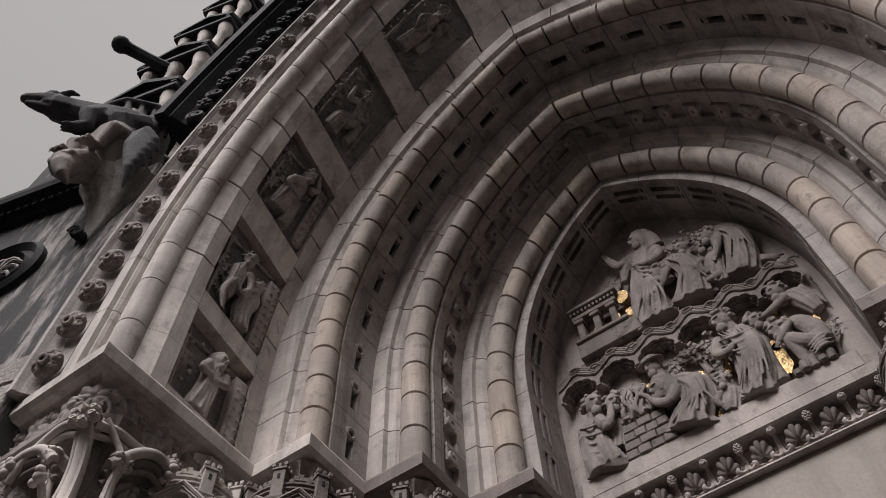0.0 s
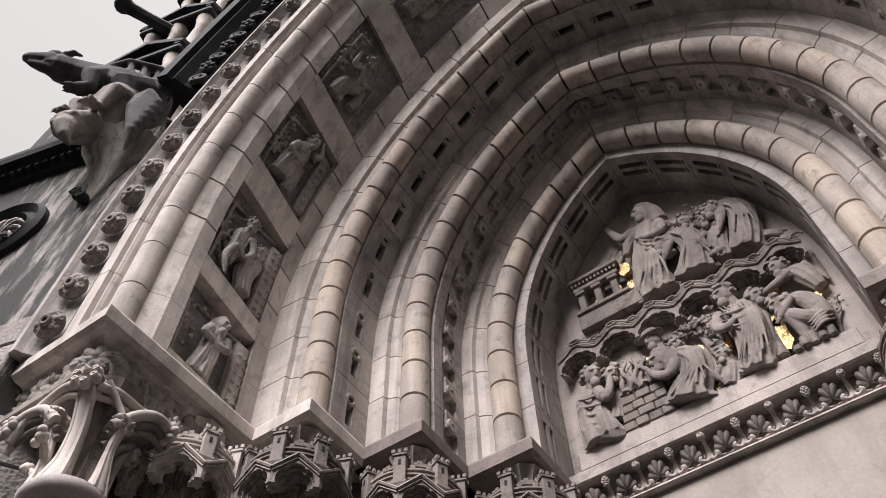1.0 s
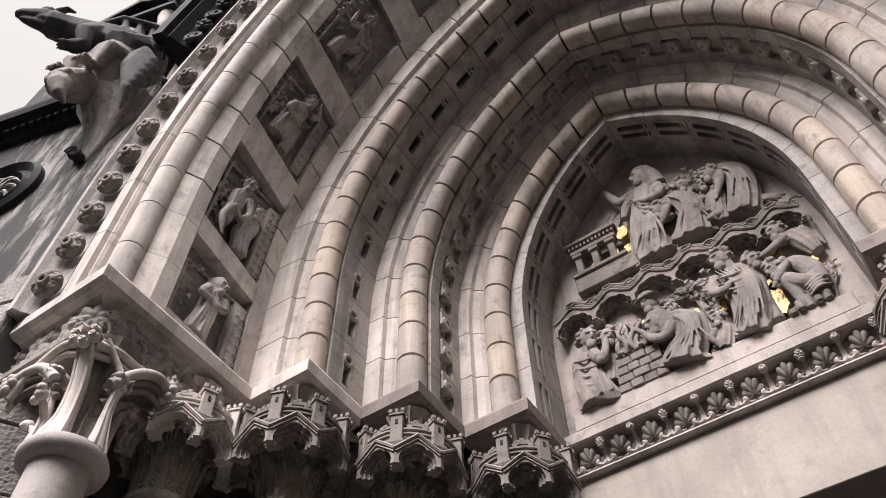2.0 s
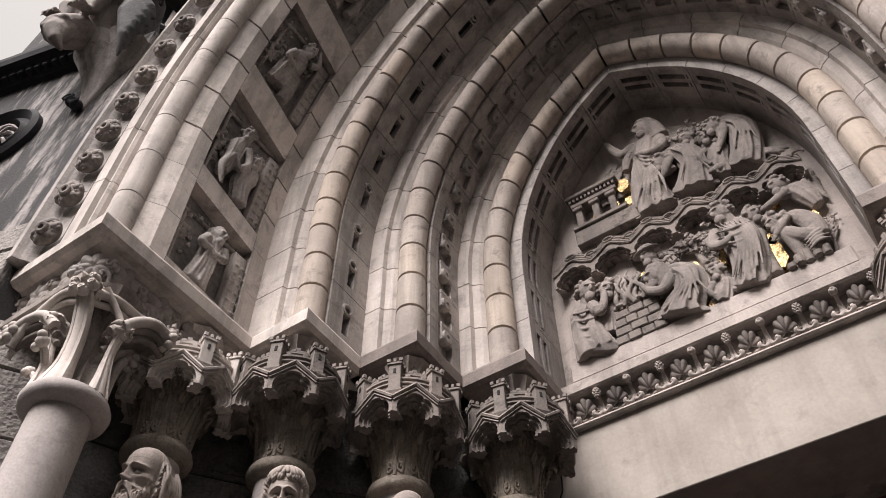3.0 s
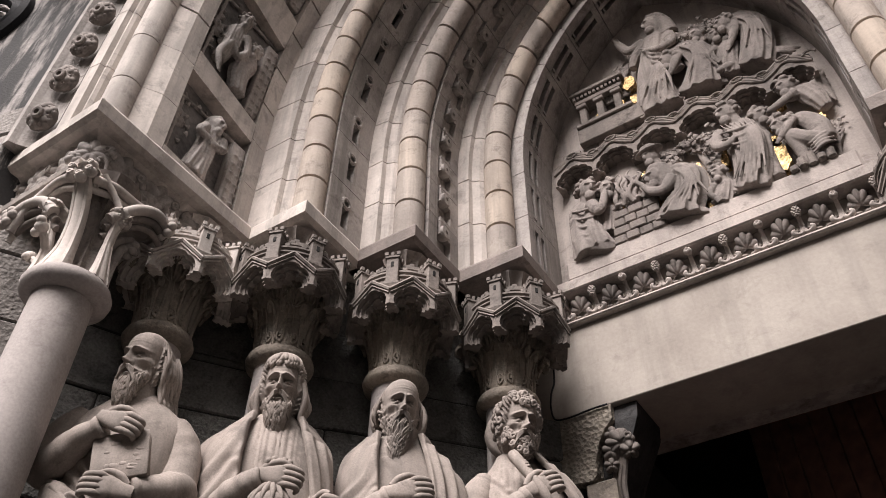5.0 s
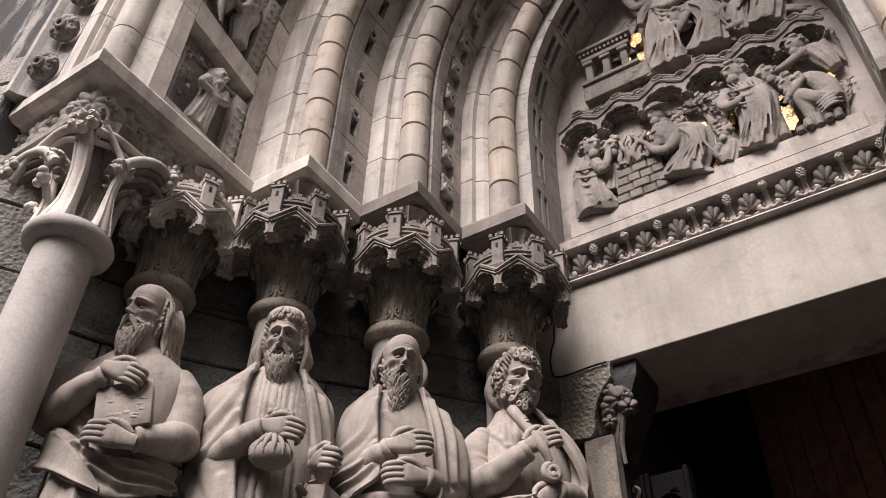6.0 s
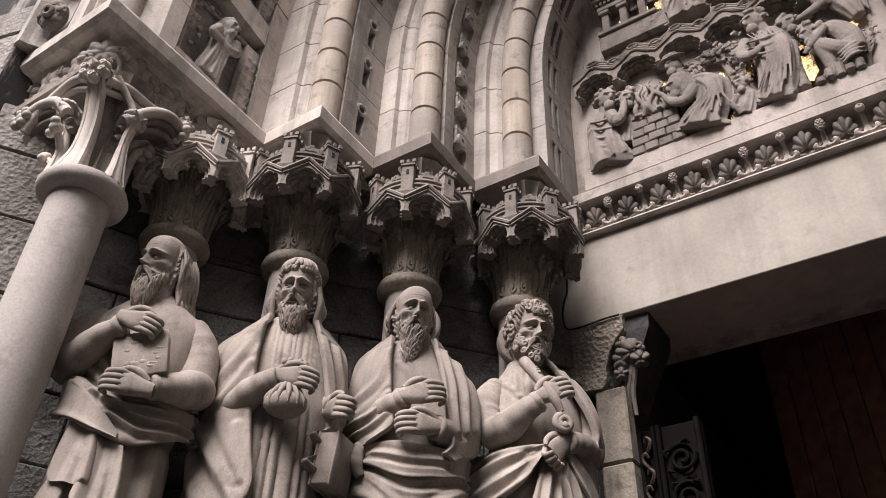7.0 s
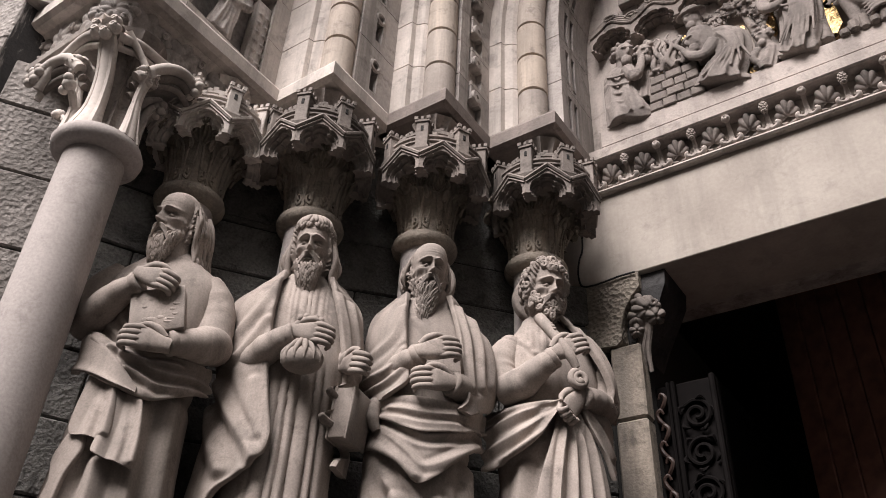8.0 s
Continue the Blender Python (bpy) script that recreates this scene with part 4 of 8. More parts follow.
# ---- statues: each is carved as one mesh ----
def palm(bm, at, toward, size=1.0, flip=1):
    """A hand seen from its back, the fingers folded over at the knuckles; toward: the way that the knuckles point."""
    q = Vector(toward).to_track_quat("X", "Z").to_matrix().to_4x4()
    size *= 1.05
    m = Matrix.Translation(at) @ q @ Matrix.Diagonal((size, size * flip, size, 1))
    loops = []
    for x, y, hy, hz in ((-0.075, 0.004, 0.020, 0.026), (-0.05, 0.002, 0.022, 0.030), (-0.02, -0.002, 0.022, 0.038), (0.01, -0.006, 0.021, 0.043), (0.035, -0.008, 0.018, 0.044), (0.050, -0.004, 0.012, 0.042)):
        ring = []
        for k in range(24):
            w = 2 * math.pi * k / 24
            c, sn = math.cos(w), math.sin(w)
            bump = 1 + (0.10 * math.cos(4 * math.pi * sn) if x > 0 and c < 0 else 0)
            ring.append(m @ Vector((x, y + hy * bump * math.copysign(abs(c) ** 0.8, c), hz * math.copysign(abs(sn) ** 0.75, sn))))
        loops.append(ring)
    rings(bm, loops)
    for j in range(4):
        dz = 0.0335 - 0.0225 * j
        k = (0.94, 1.04, 1.0, 0.86)[j]
        pts = [(0.020, -0.012, dz * 0.95), (0.046, -0.017, dz), (0.046 + 0.038 * k, -0.010, dz * 0.96 - 0.003), (0.050 + 0.046 * k, 0.008, dz * 0.92 - 0.006), (0.044 + 0.040 * k, 0.034, dz * 0.86 - 0.008)]
        tube(bm, *bend([m @ Vector(p) for p in pts], [0.009 * size, 0.0128 * size, 0.0112 * size, 0.0118 * size, 0.008 * size], 5), 10)
    tube(bm, *bend([m @ Vector(p) for p in ((-0.045, 0.0, 0.024), (-0.015, -0.008, 0.046), (0.022, -0.010, 0.054), (0.052, -0.004, 0.046))], [0.016 * size, 0.0165 * size, 0.0125 * size, 0.008 * size], 5), 10)


def sleeve(bm, pts, radii, wrinkle=0.05, seed=0, seg=20):
    """A cloth-covered arm with soft creases across it."""
    op, orr = bend(pts, radii, 12)
    rnd = random.Random(seed)
    ph = [rnd.uniform(0, 6) for _ in range(3)]
    loops, side = [], None
    for i, p in enumerate(op):
        d = (op[min(i + 1, len(op) - 1)] - op[max(i - 1, 0)]).normalized()
        if side is None:
            side = d.cross(Vector((0.31, 0.2, 0.93)))
        side = (side - d * side.dot(d)).normalized()
        up = d.cross(side)
        ring = []
        for k in range(seg):
            w = 2 * math.pi * k / seg
            cr = math.sin(i * 0.75 + 1.6 * math.sin(w + ph[0]) + ph[1]) + 0.6 * math.sin(i * 0.4 - 2 * w + ph[2])
            ring.append(p + orr[i] * (1 + wrinkle * cr) * (math.cos(w) * side + math.sin(w) * up))
        loops.append(ring)
    rings(bm, loops)


def near(X, Z, pts):
    """Distance from a grid of (x, z) to a polyline."""
    best = np.full(X.shape, 9.0)
    for (x0, z0), (x1, z1) in zip(pts, pts[1:]):
        dx, dz = x1 - x0, z1 - z0
        t = np.clip(((X - x0) * dx + (Z - z0) * dz) / (dx * dx + dz * dz + 1e-9), 0, 1)
        best = np.minimum(best, np.hypot(X - x0 - t * dx, Z - z0 - t * dz))
    return best


def rounded(pts, n=5):
    """A polyline eased into a curve."""
    op, _ = bend([(x, 0, z) for x, z in pts], [1] * len(pts), n)
    return [(p.x, p.z) for p in op]


def trunk(levels):
    """A body's girth from (height, x, y, half width, half depth) levels, eased, as a function of height."""
    lz = np.array([l[0] for l in levels])
    zs = np.linspace(lz[0], lz[-1], 330)
    ker = np.ones(25) / 25
    f = [np.convolve(np.pad(np.interp(zs, lz, [l[j] for l in levels]), 12, mode="edge"), ker, mode="valid") for j in range(1, 5)]
    f[2][-1], f[3][-1] = levels[-1][3], levels[-1][4]
    return lambda Z: [np.interp(Z, zs, v) for v in f]


def creased(X, Z, folds, pleats, seed):
    """The relief of folds: (line, width, height), and pleats: (z from, z to, x from, x to, count, depth)."""
    D = np.zeros_like(X)
    for z0, z1, x0, x1, count, depth in pleats:
        mask = 1 / (1 + np.exp(-(Z - z0) / 0.03)) / (1 + np.exp((Z - z1) / 0.03)) / (1 + np.exp(-(X - x0) / 0.012)) / (1 + np.exp((X - x1) / 0.012))
        u = (X - x0) / (x1 - x0) * count + 0.25 * np.sin(Z * 3.1 + seed)
        v = np.abs(np.sin(np.pi * u + 0.6 * np.sin(2.3 * u + seed)))
        D += depth * (v ** 0.6 - 0.6) * mask
    for line, w, h in folds:
        d = near(X, Z, rounded(line))
        D += h * (np.exp(-(d / (0.9 * w)) ** 1.5) - 0.45 * np.exp(-((d - 1.8 * w) / (0.7 * w)) ** 2))
    return D + 0.0035 * np.sin(6 * X + 4 * Z + seed) * np.sin(3 * Z - 5 * X + 2 * seed)


def draped(bm, levels, folds=(), pleats=(), rows=230, seg=240, seed=0):
    """The clothed trunk itself; gives back its girth for the cloths laid over it."""
    body = trunk(levels)
    A = np.linspace(0, 2 * np.pi, seg, endpoint=False)[None, :]
    Z = np.repeat(np.linspace(levels[0][0], levels[-1][0], rows)[:, None], seg, 1)
    cx, cy, hw, hd = body(Z)
    X, Y = cx + hw * np.sin(A), cy - hd * np.cos(A)
    D = creased(X, Z, folds, pleats, seed)
    X, Y = X + D * np.sin(A), Y - D * np.cos(A)
    rings(bm, [list(zip(X[i].tolist(), Y[i].tolist(), Z[i].tolist())) for i in range(rows)])
    return body


def cloth(bm, body, one, two, lift=(0.03, 0.03), thick=0.02, folds=(), pleats=(), ns=110, nu=44, seed=0, edge=(0.0, 0.0)):
    """A thick cloth over the front of a body between two edges of (x, z) points, both run the same way; lift: how far it stands off at the start
    and the end of the edges; edge: how far more at the first and the second edge."""
    def even(pts):
        p = np.array(rounded(pts, 8))
        d = np.concatenate([[0], np.cumsum(np.hypot(*np.diff(p, axis=0).T))])
        t = np.linspace(0, d[-1], ns)
        return np.interp(t, d, p[:, 0]), np.interp(t, d, p[:, 1])
    (ax, az), (bx, bz) = even(one), even(two)
    u = np.linspace(0, 1, nu)[None, :]
    X = ax[:, None] * (1 - u) + bx[:, None] * u
    Z = az[:, None] * (1 - u) + bz[:, None] * u
    sl = np.linspace(0, 1, ns)[:, None]
    cx, cy, hw, hd = body(Z)
    k = np.clip((X - cx) / hw, -0.985, 0.985)
    over = np.maximum(0, np.abs(X - cx) - 0.985 * hw)
    ca = np.sqrt(1 - k * k)
    Y = cy - hd * ca + 1.2 * over
    n1, n2 = k / hw, -ca / hd
    nl = np.hypot(n1, n2)
    n1, n2 = n1 / nl, n2 / nl
    off = lift[0] * (1 - sl) + lift[1] * sl + edge[0] * np.exp(-(u / 0.16) ** 2) + edge[1] * np.exp(-((1 - u) / 0.16) ** 2)
    D = off + creased(X, Z, folds, pleats, seed)
    rim = 0.35 * thick * (np.exp(-u / 0.03) + np.exp(-(1 - u) / 0.03))
    F = D + thick - rim
    B = np.minimum(D - 0.4 * thick, D)
    loops = []
    for i in range(ns):
        fr = list(zip((X[i] + n1[i] * F[i]).tolist(), (Y[i] + n2[i] * F[i]).tolist(), Z[i].tolist()))
        bk = list(zip((X[i] + n1[i] * B[i]).tolist(), (Y[i] + n2[i] * B[i]).tolist(), (Z[i] + 0.004).tolist()))
        loops.append(fr + bk[::-1])
    rings(bm, loops)


def head(bm, m, hair="long", beard=0.10, seed=1):
    """A bearded head: m places it, z up, face towards -y, eyes at the origin's height."""
    rnd = random.Random(seed)

    def T(pts, rad, seg=7, n=4):
        op, orr = bend([m @ Vector(p) for p in pts], rad, n)
        tube(bm, op, orr, seg)

    pz = [-0.155, -0.15, -0.135, -0.11, -0.08, -0.04, 0.0, 0.03, 0.07, 0.11, 0.135, 0.15, 0.157]
    pw = [0.008, 0.018, 0.036, 0.052, 0.064, 0.075, 0.082, 0.088, 0.089, 0.079, 0.057, 0.03, 0.006]
    pf = [0.03, 0.05, 0.078, 0.093, 0.098, 0.101, 0.104, 0.110, 0.108, 0.092, 0.062, 0.03, 0.006]
    pb = [0.02, 0.03, 0.05, 0.07, 0.092, 0.112, 0.124, 0.127, 0.122, 0.10, 0.068, 0.03, 0.006]
    seg = 200
    zz = np.linspace(-0.155, 0.157, 150)
    A = np.linspace(-np.pi, np.pi, seg, endpoint=False)[None, :]
    ker = np.hanning(23)
    ker /= ker.sum()
    w, f, b = (np.convolve(np.pad(np.interp(zz, pz, v), 11, mode="reflect", reflect_type="odd"), ker, mode="valid")[:, None].clip(0.004) for v in (pw, pf, pb))
    d = np.where(np.cos(A) > 0, f, b)
    r = 1 / np.sqrt((np.sin(A) / w) ** 2 + (np.cos(A) / d) ** 2)
    X, Y = r * np.sin(A), -r * np.cos(A)
    Z = np.repeat(zz[:, None], seg, 1)
    F = (np.cos(A) > 0).astype(float) * np.clip(np.cos(A) * 2, 0, 1)

    def G(x, z, sx, sz):
        return np.exp(-((X - x) / sx) ** 2 - ((Z - z) / sz) ** 2) * F

    D = np.zeros_like(X)
    for s in (-1, 1):
        D += 0.016 * G(s * 0.026, 0.026, 0.015, 0.0085) + 0.011 * G(s * 0.047, 0.022, 0.017, 0.0085) + 0.008 * G(s * 0.016, 0.022, 0.010, 0.010)
        D += -0.033 * G(s * 0.033, 0.003, 0.0180, 0.0115) - 0.010 * G(s * 0.018, 0.004, 0.006, 0.009) + 0.030 * G(s * 0.034, -0.001, 0.0112, 0.0076)
        D += 0.007 * G(s * 0.038, 0.0075, 0.016, 0.0024) - 0.007 * G(s * 0.038, 0.012, 0.016, 0.002) + 0.004 * G(s * 0.037, -0.0095, 0.014, 0.0022) - 0.004 * G(s * 0.038, -0.014, 0.016, 0.004)
        D += 0.007 * G(s * 0.060, -0.022, 0.022, 0.016) - 0.014 * G(s * 0.052, -0.050, 0.018, 0.020)
        D += 0.008 * G(s * 0.012, -0.043, 0.006, 0.008) - 0.006 * G(s * 0.024, -0.046, 0.004, 0.014)
        D += -0.005 * G(s * 0.030, -0.052, 0.006, 0.014)
    nose = np.clip((0.022 - Z) / 0.066, 0, 1) * (Z > -0.056)
    D += (0.011 + 0.029 * nose) * np.exp(-(X / (0.0072 + 0.0030 * nose)) ** 2) * F * (1 / (1 + np.exp(-(Z + 0.05) / 0.003))) * (1 / (1 + np.exp((Z - 0.03) / 0.006)))
    D += 0.009 * G(0, -0.041, 0.011, 0.010)
    D += 0.007 * G(0, -0.070, 0.024, 0.006) - 0.018 * G(0, -0.0785, 0.024, 0.0045) + 0.009 * G(0, -0.087, 0.019, 0.006) - 0.005 * G(0, -0.100, 0.016, 0.005) + 0.008 * G(0, -0.12, 0.02, 0.014)
    D += -0.0012 * G(0, 0.058, 0.05, 0.003) - 0.0012 * G(0, 0.072, 0.045, 0.003)
    # beard on the cheeks and jaw, in wavy locks
    line = -0.052 - 0.035 * np.clip(1 - np.abs(A) / 0.9, 0, 1) + 0.05 * np.clip((np.abs(A) - 0.9) / 0.7, 0, 1)
    lip = np.exp(-(X / 0.026) ** 2 - ((Z + 0.079) / 0.010) ** 2) * F
    bm_mask = 1 / (1 + np.exp((Z - line) / 0.011)) * (np.abs(A) < 1.75) * (1 - np.clip(1.25 * lip, 0, 1))
    lock = np.sin(13 * A + 75 * Z * np.sign(A) + 2.0 * np.sin(70 * Z + 5 * A + seed)) + 0.7 * np.sin(21 * A - 60 * Z + 1.5 * np.sin(95 * Z) + seed)
    D += bm_mask * (0.009 + 0.0048 * lock)
    st = np.exp(-((Z + 0.062 + 0.25 * np.clip(np.abs(X) - 0.01, 0, 1)) / 0.008) ** 2) * np.exp(-(X / 0.05) ** 2) * F
    D += st * (0.011 + 0.003 * np.sin(300 * X))
    # hair close to the scalp
    front = 0.104 if hair != "bald" else 0.35
    hl = np.where(np.abs(A) < 0.75, front, front - (front + 0.16) * np.clip((np.abs(A) - 0.75) / 0.75, 0, 1))
    if hair == "bald":
        hl = np.where(np.abs(A) < 1.25, 0.4, 0.4 - 0.6 * np.clip((np.abs(A) - 1.25) / 0.25, 0, 1))
    hm = 1 / (1 + np.exp(-(Z - hl) / 0.006))
    if hair == "bald":
        hm = hm / (1 + np.exp((Z - 0.085) / 0.01))
    comb = np.sin(30 * A + 14 * np.sin(18 * Z + seed)) + 0.6 * np.sin(53 * A + 9 * np.sin(31 * Z))
    D += hm * (0.010 + 0.004 * comb if hair == "bald" else 0.013 + 0.0095 * comb)
    X, Y = X + D * np.sin(A), Y - D * np.cos(A)
    rings(bm, [[m @ Vector(p) for p in zip(X[i].tolist(), Y[i].tolist(), Z[i].tolist())] for i in range(len(zz))])
    for s in (-1, 1):
        T([(s * 0.099, 0.0, 0.025), (s * 0.112, 0.012, 0.03), (s * 0.113, 0.02, 0.0), (s * 0.10, 0.005, -0.03)], [0.008, 0.010, 0.010, 0.010], 7)
    # moustache, and the beard below the chin: a waved mass under separate locks
    for sg in (-1, 1):
        for k in range(5):
            T([(sg * 0.003, -0.119 + 0.002 * k, -0.057 - 0.002 * k), (sg * 0.020, -0.117 + 0.001 * k, -0.063 - 0.004 * k), (sg * 0.038, -0.103, -0.080 - 0.006 * k), (sg * (0.044 + 0.003 * k), -0.095, -0.106 - 0.008 * k)], [0.0045, 0.006, 0.0055, 0.002], 6)
    drop = 0.025 + 0.85 * beard
    bz = np.linspace(0, 1, 70)[:, None]
    ba = np.linspace(0, 2 * np.pi, 110, endpoint=False)[None, :]
    bw = (0.057 * (1 - bz) ** 0.75 + 0.010 * (1 - bz ** 3)) * np.clip(0.35 + 5 * bz, 0, 1)
    zb0 = -0.085 - (0.07 + drop) * bz
    wob = 0.006 * np.sin(9 * ba + 9 * np.sin(3 * bz * (1 + 4 * beard) + seed) + seed) + 0.004 * np.sin(15 * ba - 6 * np.sin(5 * bz + 2 * ba))
    rad = bw + wob * np.clip(8 * (1 - bz), 0, 1)
    BX, BY = rad * np.sin(ba) + 0.006 * np.sin(7 * bz + seed), -0.050 - 0.012 * np.sin(np.pi * bz) - 0.78 * rad * np.cos(ba)
    rings(bm, [[m @ Vector((float(BX[i, k]), float(BY[i, k]), float(zb0[i, 0]))) for k in range(110)] for i in range(70)])
    if beard < 0.12:
        for i in range(210 if hair != "curly" else 0):
            a, v = -1.5 + 3.0 * rnd.random(), 0.14 + 0.86 * rnd.random() ** 0.8
            width = 0.060 * (1 - v) ** 0.6 + 0.012
            c = Vector((width * math.sin(a) * 1.04, -0.052 - 0.012 * math.sin(math.pi * v) - 0.80 * width * math.cos(a), -0.088 + 0.045 * (abs(a) / 1.5) ** 2 * (1 - v) - (0.065 + drop) * v))
            tw, L = rnd.choice((-1, 1)), rnd.uniform(0.028, 0.05)
            ex, ey = math.cos(a), math.sin(a)
            T([c + Vector((ex * o * tw, ey * o * tw + d, -L * f)) for o, d, f in ((0.0, 0.008, -0.3), (0.006, -0.001, 0.1), (-0.001, -0.003, 0.45), (-0.006, -0.002, 0.8), (-0.001, 0.003, 1.0))], [0.003, 0.0058, 0.0058, 0.0048, 0.003], 5, 3)
    else:
        for i in range(96):
            row, a = i // 24, -1.3 + 2.6 * ((i % 24) / 23) + rnd.uniform(-0.09, 0.09)
            top = -0.080 - 0.030 * row + rnd.uniform(-0.008, 0.008)
            L = (drop + 0.04) * (1 - 0.42 * (abs(a) / 1.3) ** 1.5) * (0.62 + 0.12 * row)
            ph, pts = rnd.uniform(0, 6.3), []
            for k in range(8):
                f = k / 7
                width = 0.062 * (1 - 0.80 * min(1, f * L / drop + 0.13 * row)) + 0.004
                pts.append((width * math.sin(a) + 0.011 * math.sin(ph + 11 * f), -0.052 - 0.012 * math.sin(math.pi * f) - 0.80 * width * math.cos(a) + 0.004 * math.cos(ph + 9 * f), top - L * f))
            T(pts, [0.003, 0.0055, 0.0058, 0.0058, 0.0055, 0.005, 0.004, 0.002], 5, 3)
    if hair == "curly":
        for i in range(150):
            u, wv = rnd.random(), rnd.uniform(0, 2 * math.pi)
            h = -0.09 + 0.27 * u
            dr = Vector((math.sin(wv), math.cos(wv), 0))
            if dr.y < -0.35 and h < 0.082:
                continue
            rr = 0.118 * math.sqrt(max(0.10, 1 - ((h - 0.03) / 0.145) ** 2))
            c = Vector((dr.x * rr, 0.012 + dr.y * rr * 1.12, h))
            T(spiral(c, 0.019, 0.005, 1.1, (tuple(dr.cross(Vector((0, 0, 1)))), (0, 0, 1)), start=rnd.uniform(0, 6), n=7), [0.007, 0.010, 0.0118, 0.012, 0.0118, 0.011, 0.009], 6, 2)
        for i in range(44):
            a = -1.45 + 2.9 * rnd.random()
            c = Vector((0.088 * math.sin(a), -0.012 - 0.092 * math.cos(a), -0.10 - 0.065 * rnd.random() + 0.05 * abs(a)))
            T(spiral(c, 0.015, 0.004, 1.05, ((math.cos(a), math.sin(a), 0), (0, 0, 1)), start=rnd.uniform(0, 6), n=7), [0.006, 0.009, 0.0102, 0.0105, 0.010, 0.0095, 0.008], 6, 2)
    elif hair == "long":
        for i in range(30):
            wv = 1.2 + (2 * math.pi - 2.4) * i / 29
            dr = Vector((-math.sin(wv), -math.cos(wv), 0))
            j, q = rnd.uniform(-0.012, 0.012), rnd.uniform(0.9, 1.12)
            T([(dr.x * 0.085, dr.y * 0.09 + 0.01, 0.10), (dr.x * 0.108, 0.012 + dr.y * 0.115, 0.03), (dr.x * 0.122 * q + j, 0.02 + dr.y * 0.12, -0.05), (dr.x * 0.112 - j, 0.03 + dr.y * 0.105, -0.13), (dr.x * 0.12 * q + j, 0.04 + dr.y * 0.095, -0.20)], [0.008, 0.013, 0.0155, 0.014, 0.006], 7, 5)
        for i in range(48):
            a = -1.25 + 2.5 * (i % 24) / 23 + rnd.uniform(-0.04, 0.04)
            z0 = 0.078 + 0.016 * (i // 24) - 0.02 * (abs(a) / 1.25) ** 3 + rnd.uniform(-0.006, 0.006)
            sw = 0.10 * math.copysign(1, a) + rnd.uniform(-0.05, 0.05)
            T([(r * math.sin(a + o) * 0.92, -r * math.cos(a + o), z) for r, o, z in ((0.040, 0, 0.162), (0.078, 0.2 * sw, 0.143), (0.101, 0.6 * sw, z0 + 0.028), (0.110, sw, z0 + 0.006), (0.104, 1.7 * sw, z0 - 0.004))], [0.009, 0.012, 0.012, 0.0105, 0.005], 6, 3)
    else:
        for i in range(34):
            wv = 1.5 + (2 * math.pi - 3.0) * i / 33
            dr = Vector((-math.sin(wv), -math.cos(wv), 0))
            j = rnd.uniform(-0.012, 0.012)
            T([(dr.x * 0.10, 0.01 + dr.y * 0.115, 0.07), (dr.x * 0.115 + j, 0.015 + dr.y * 0.125, 0.01), (dr.x * 0.116 - j, 0.03 + dr.y * 0.114, -0.035), (dr.x * 0.108 + j, 0.04 + dr.y * 0.10, -0.075)], [0.005, 0.010, 0.0105, 0.003], 7, 5)


def stand_at(i, yaw, shift=0.0, base=1.98):
    x, y = SPOTS[i]
    return pose(x + 0.20, y - 0.18, base, 0, 0, yaw) @ pose(shift, 0, 0)


def statue_end(bm, i, yaw, label, shift=0.0):
    ob = finish("statue", bm, STATUE, smooth=True)
    ob.data.set_sharp_from_angle(angle=radians(62))
    ob.matrix_basis = stand_at(i, yaw, shift)
    return tagged(ob, label, "statue", group="jamb statues")


def neck(bm, x=0.0):
    tube(bm, *bend([(x, 0.015, 1.60), (x, 0.0, 1.70), (x, -0.015, 1.84)], [0.11, 0.078, 0.072], 5), 14)


def disc(bm, x, z, r):
    mm = pose(x, 0.12, z, 90, 0, -8)
    rings(bm, [[mm @ Vector((q * math.cos(w), q * math.sin(w), h)) for w in [2 * math.pi * i / 36 for i in range(36)]] for q, h in ((r, -0.025), (r, 0.015), (r - 0.012, 0.024))])


YAW = 44


def forearm(bm, pts, radii, seed):
    """A sleeved forearm with a turned cuff."""
    sleeve(bm, pts, radii, 0.025, seed)
    a, b = Vector(pts[-2]), Vector(pts[-1])
    d = (b - a).normalized()
    tube(bm, [b - d * 0.03, b - d * 0.012, b], [radii[-1] * 1.18, radii[-1] * 1.26, radii[-1] * 1.1], 16)


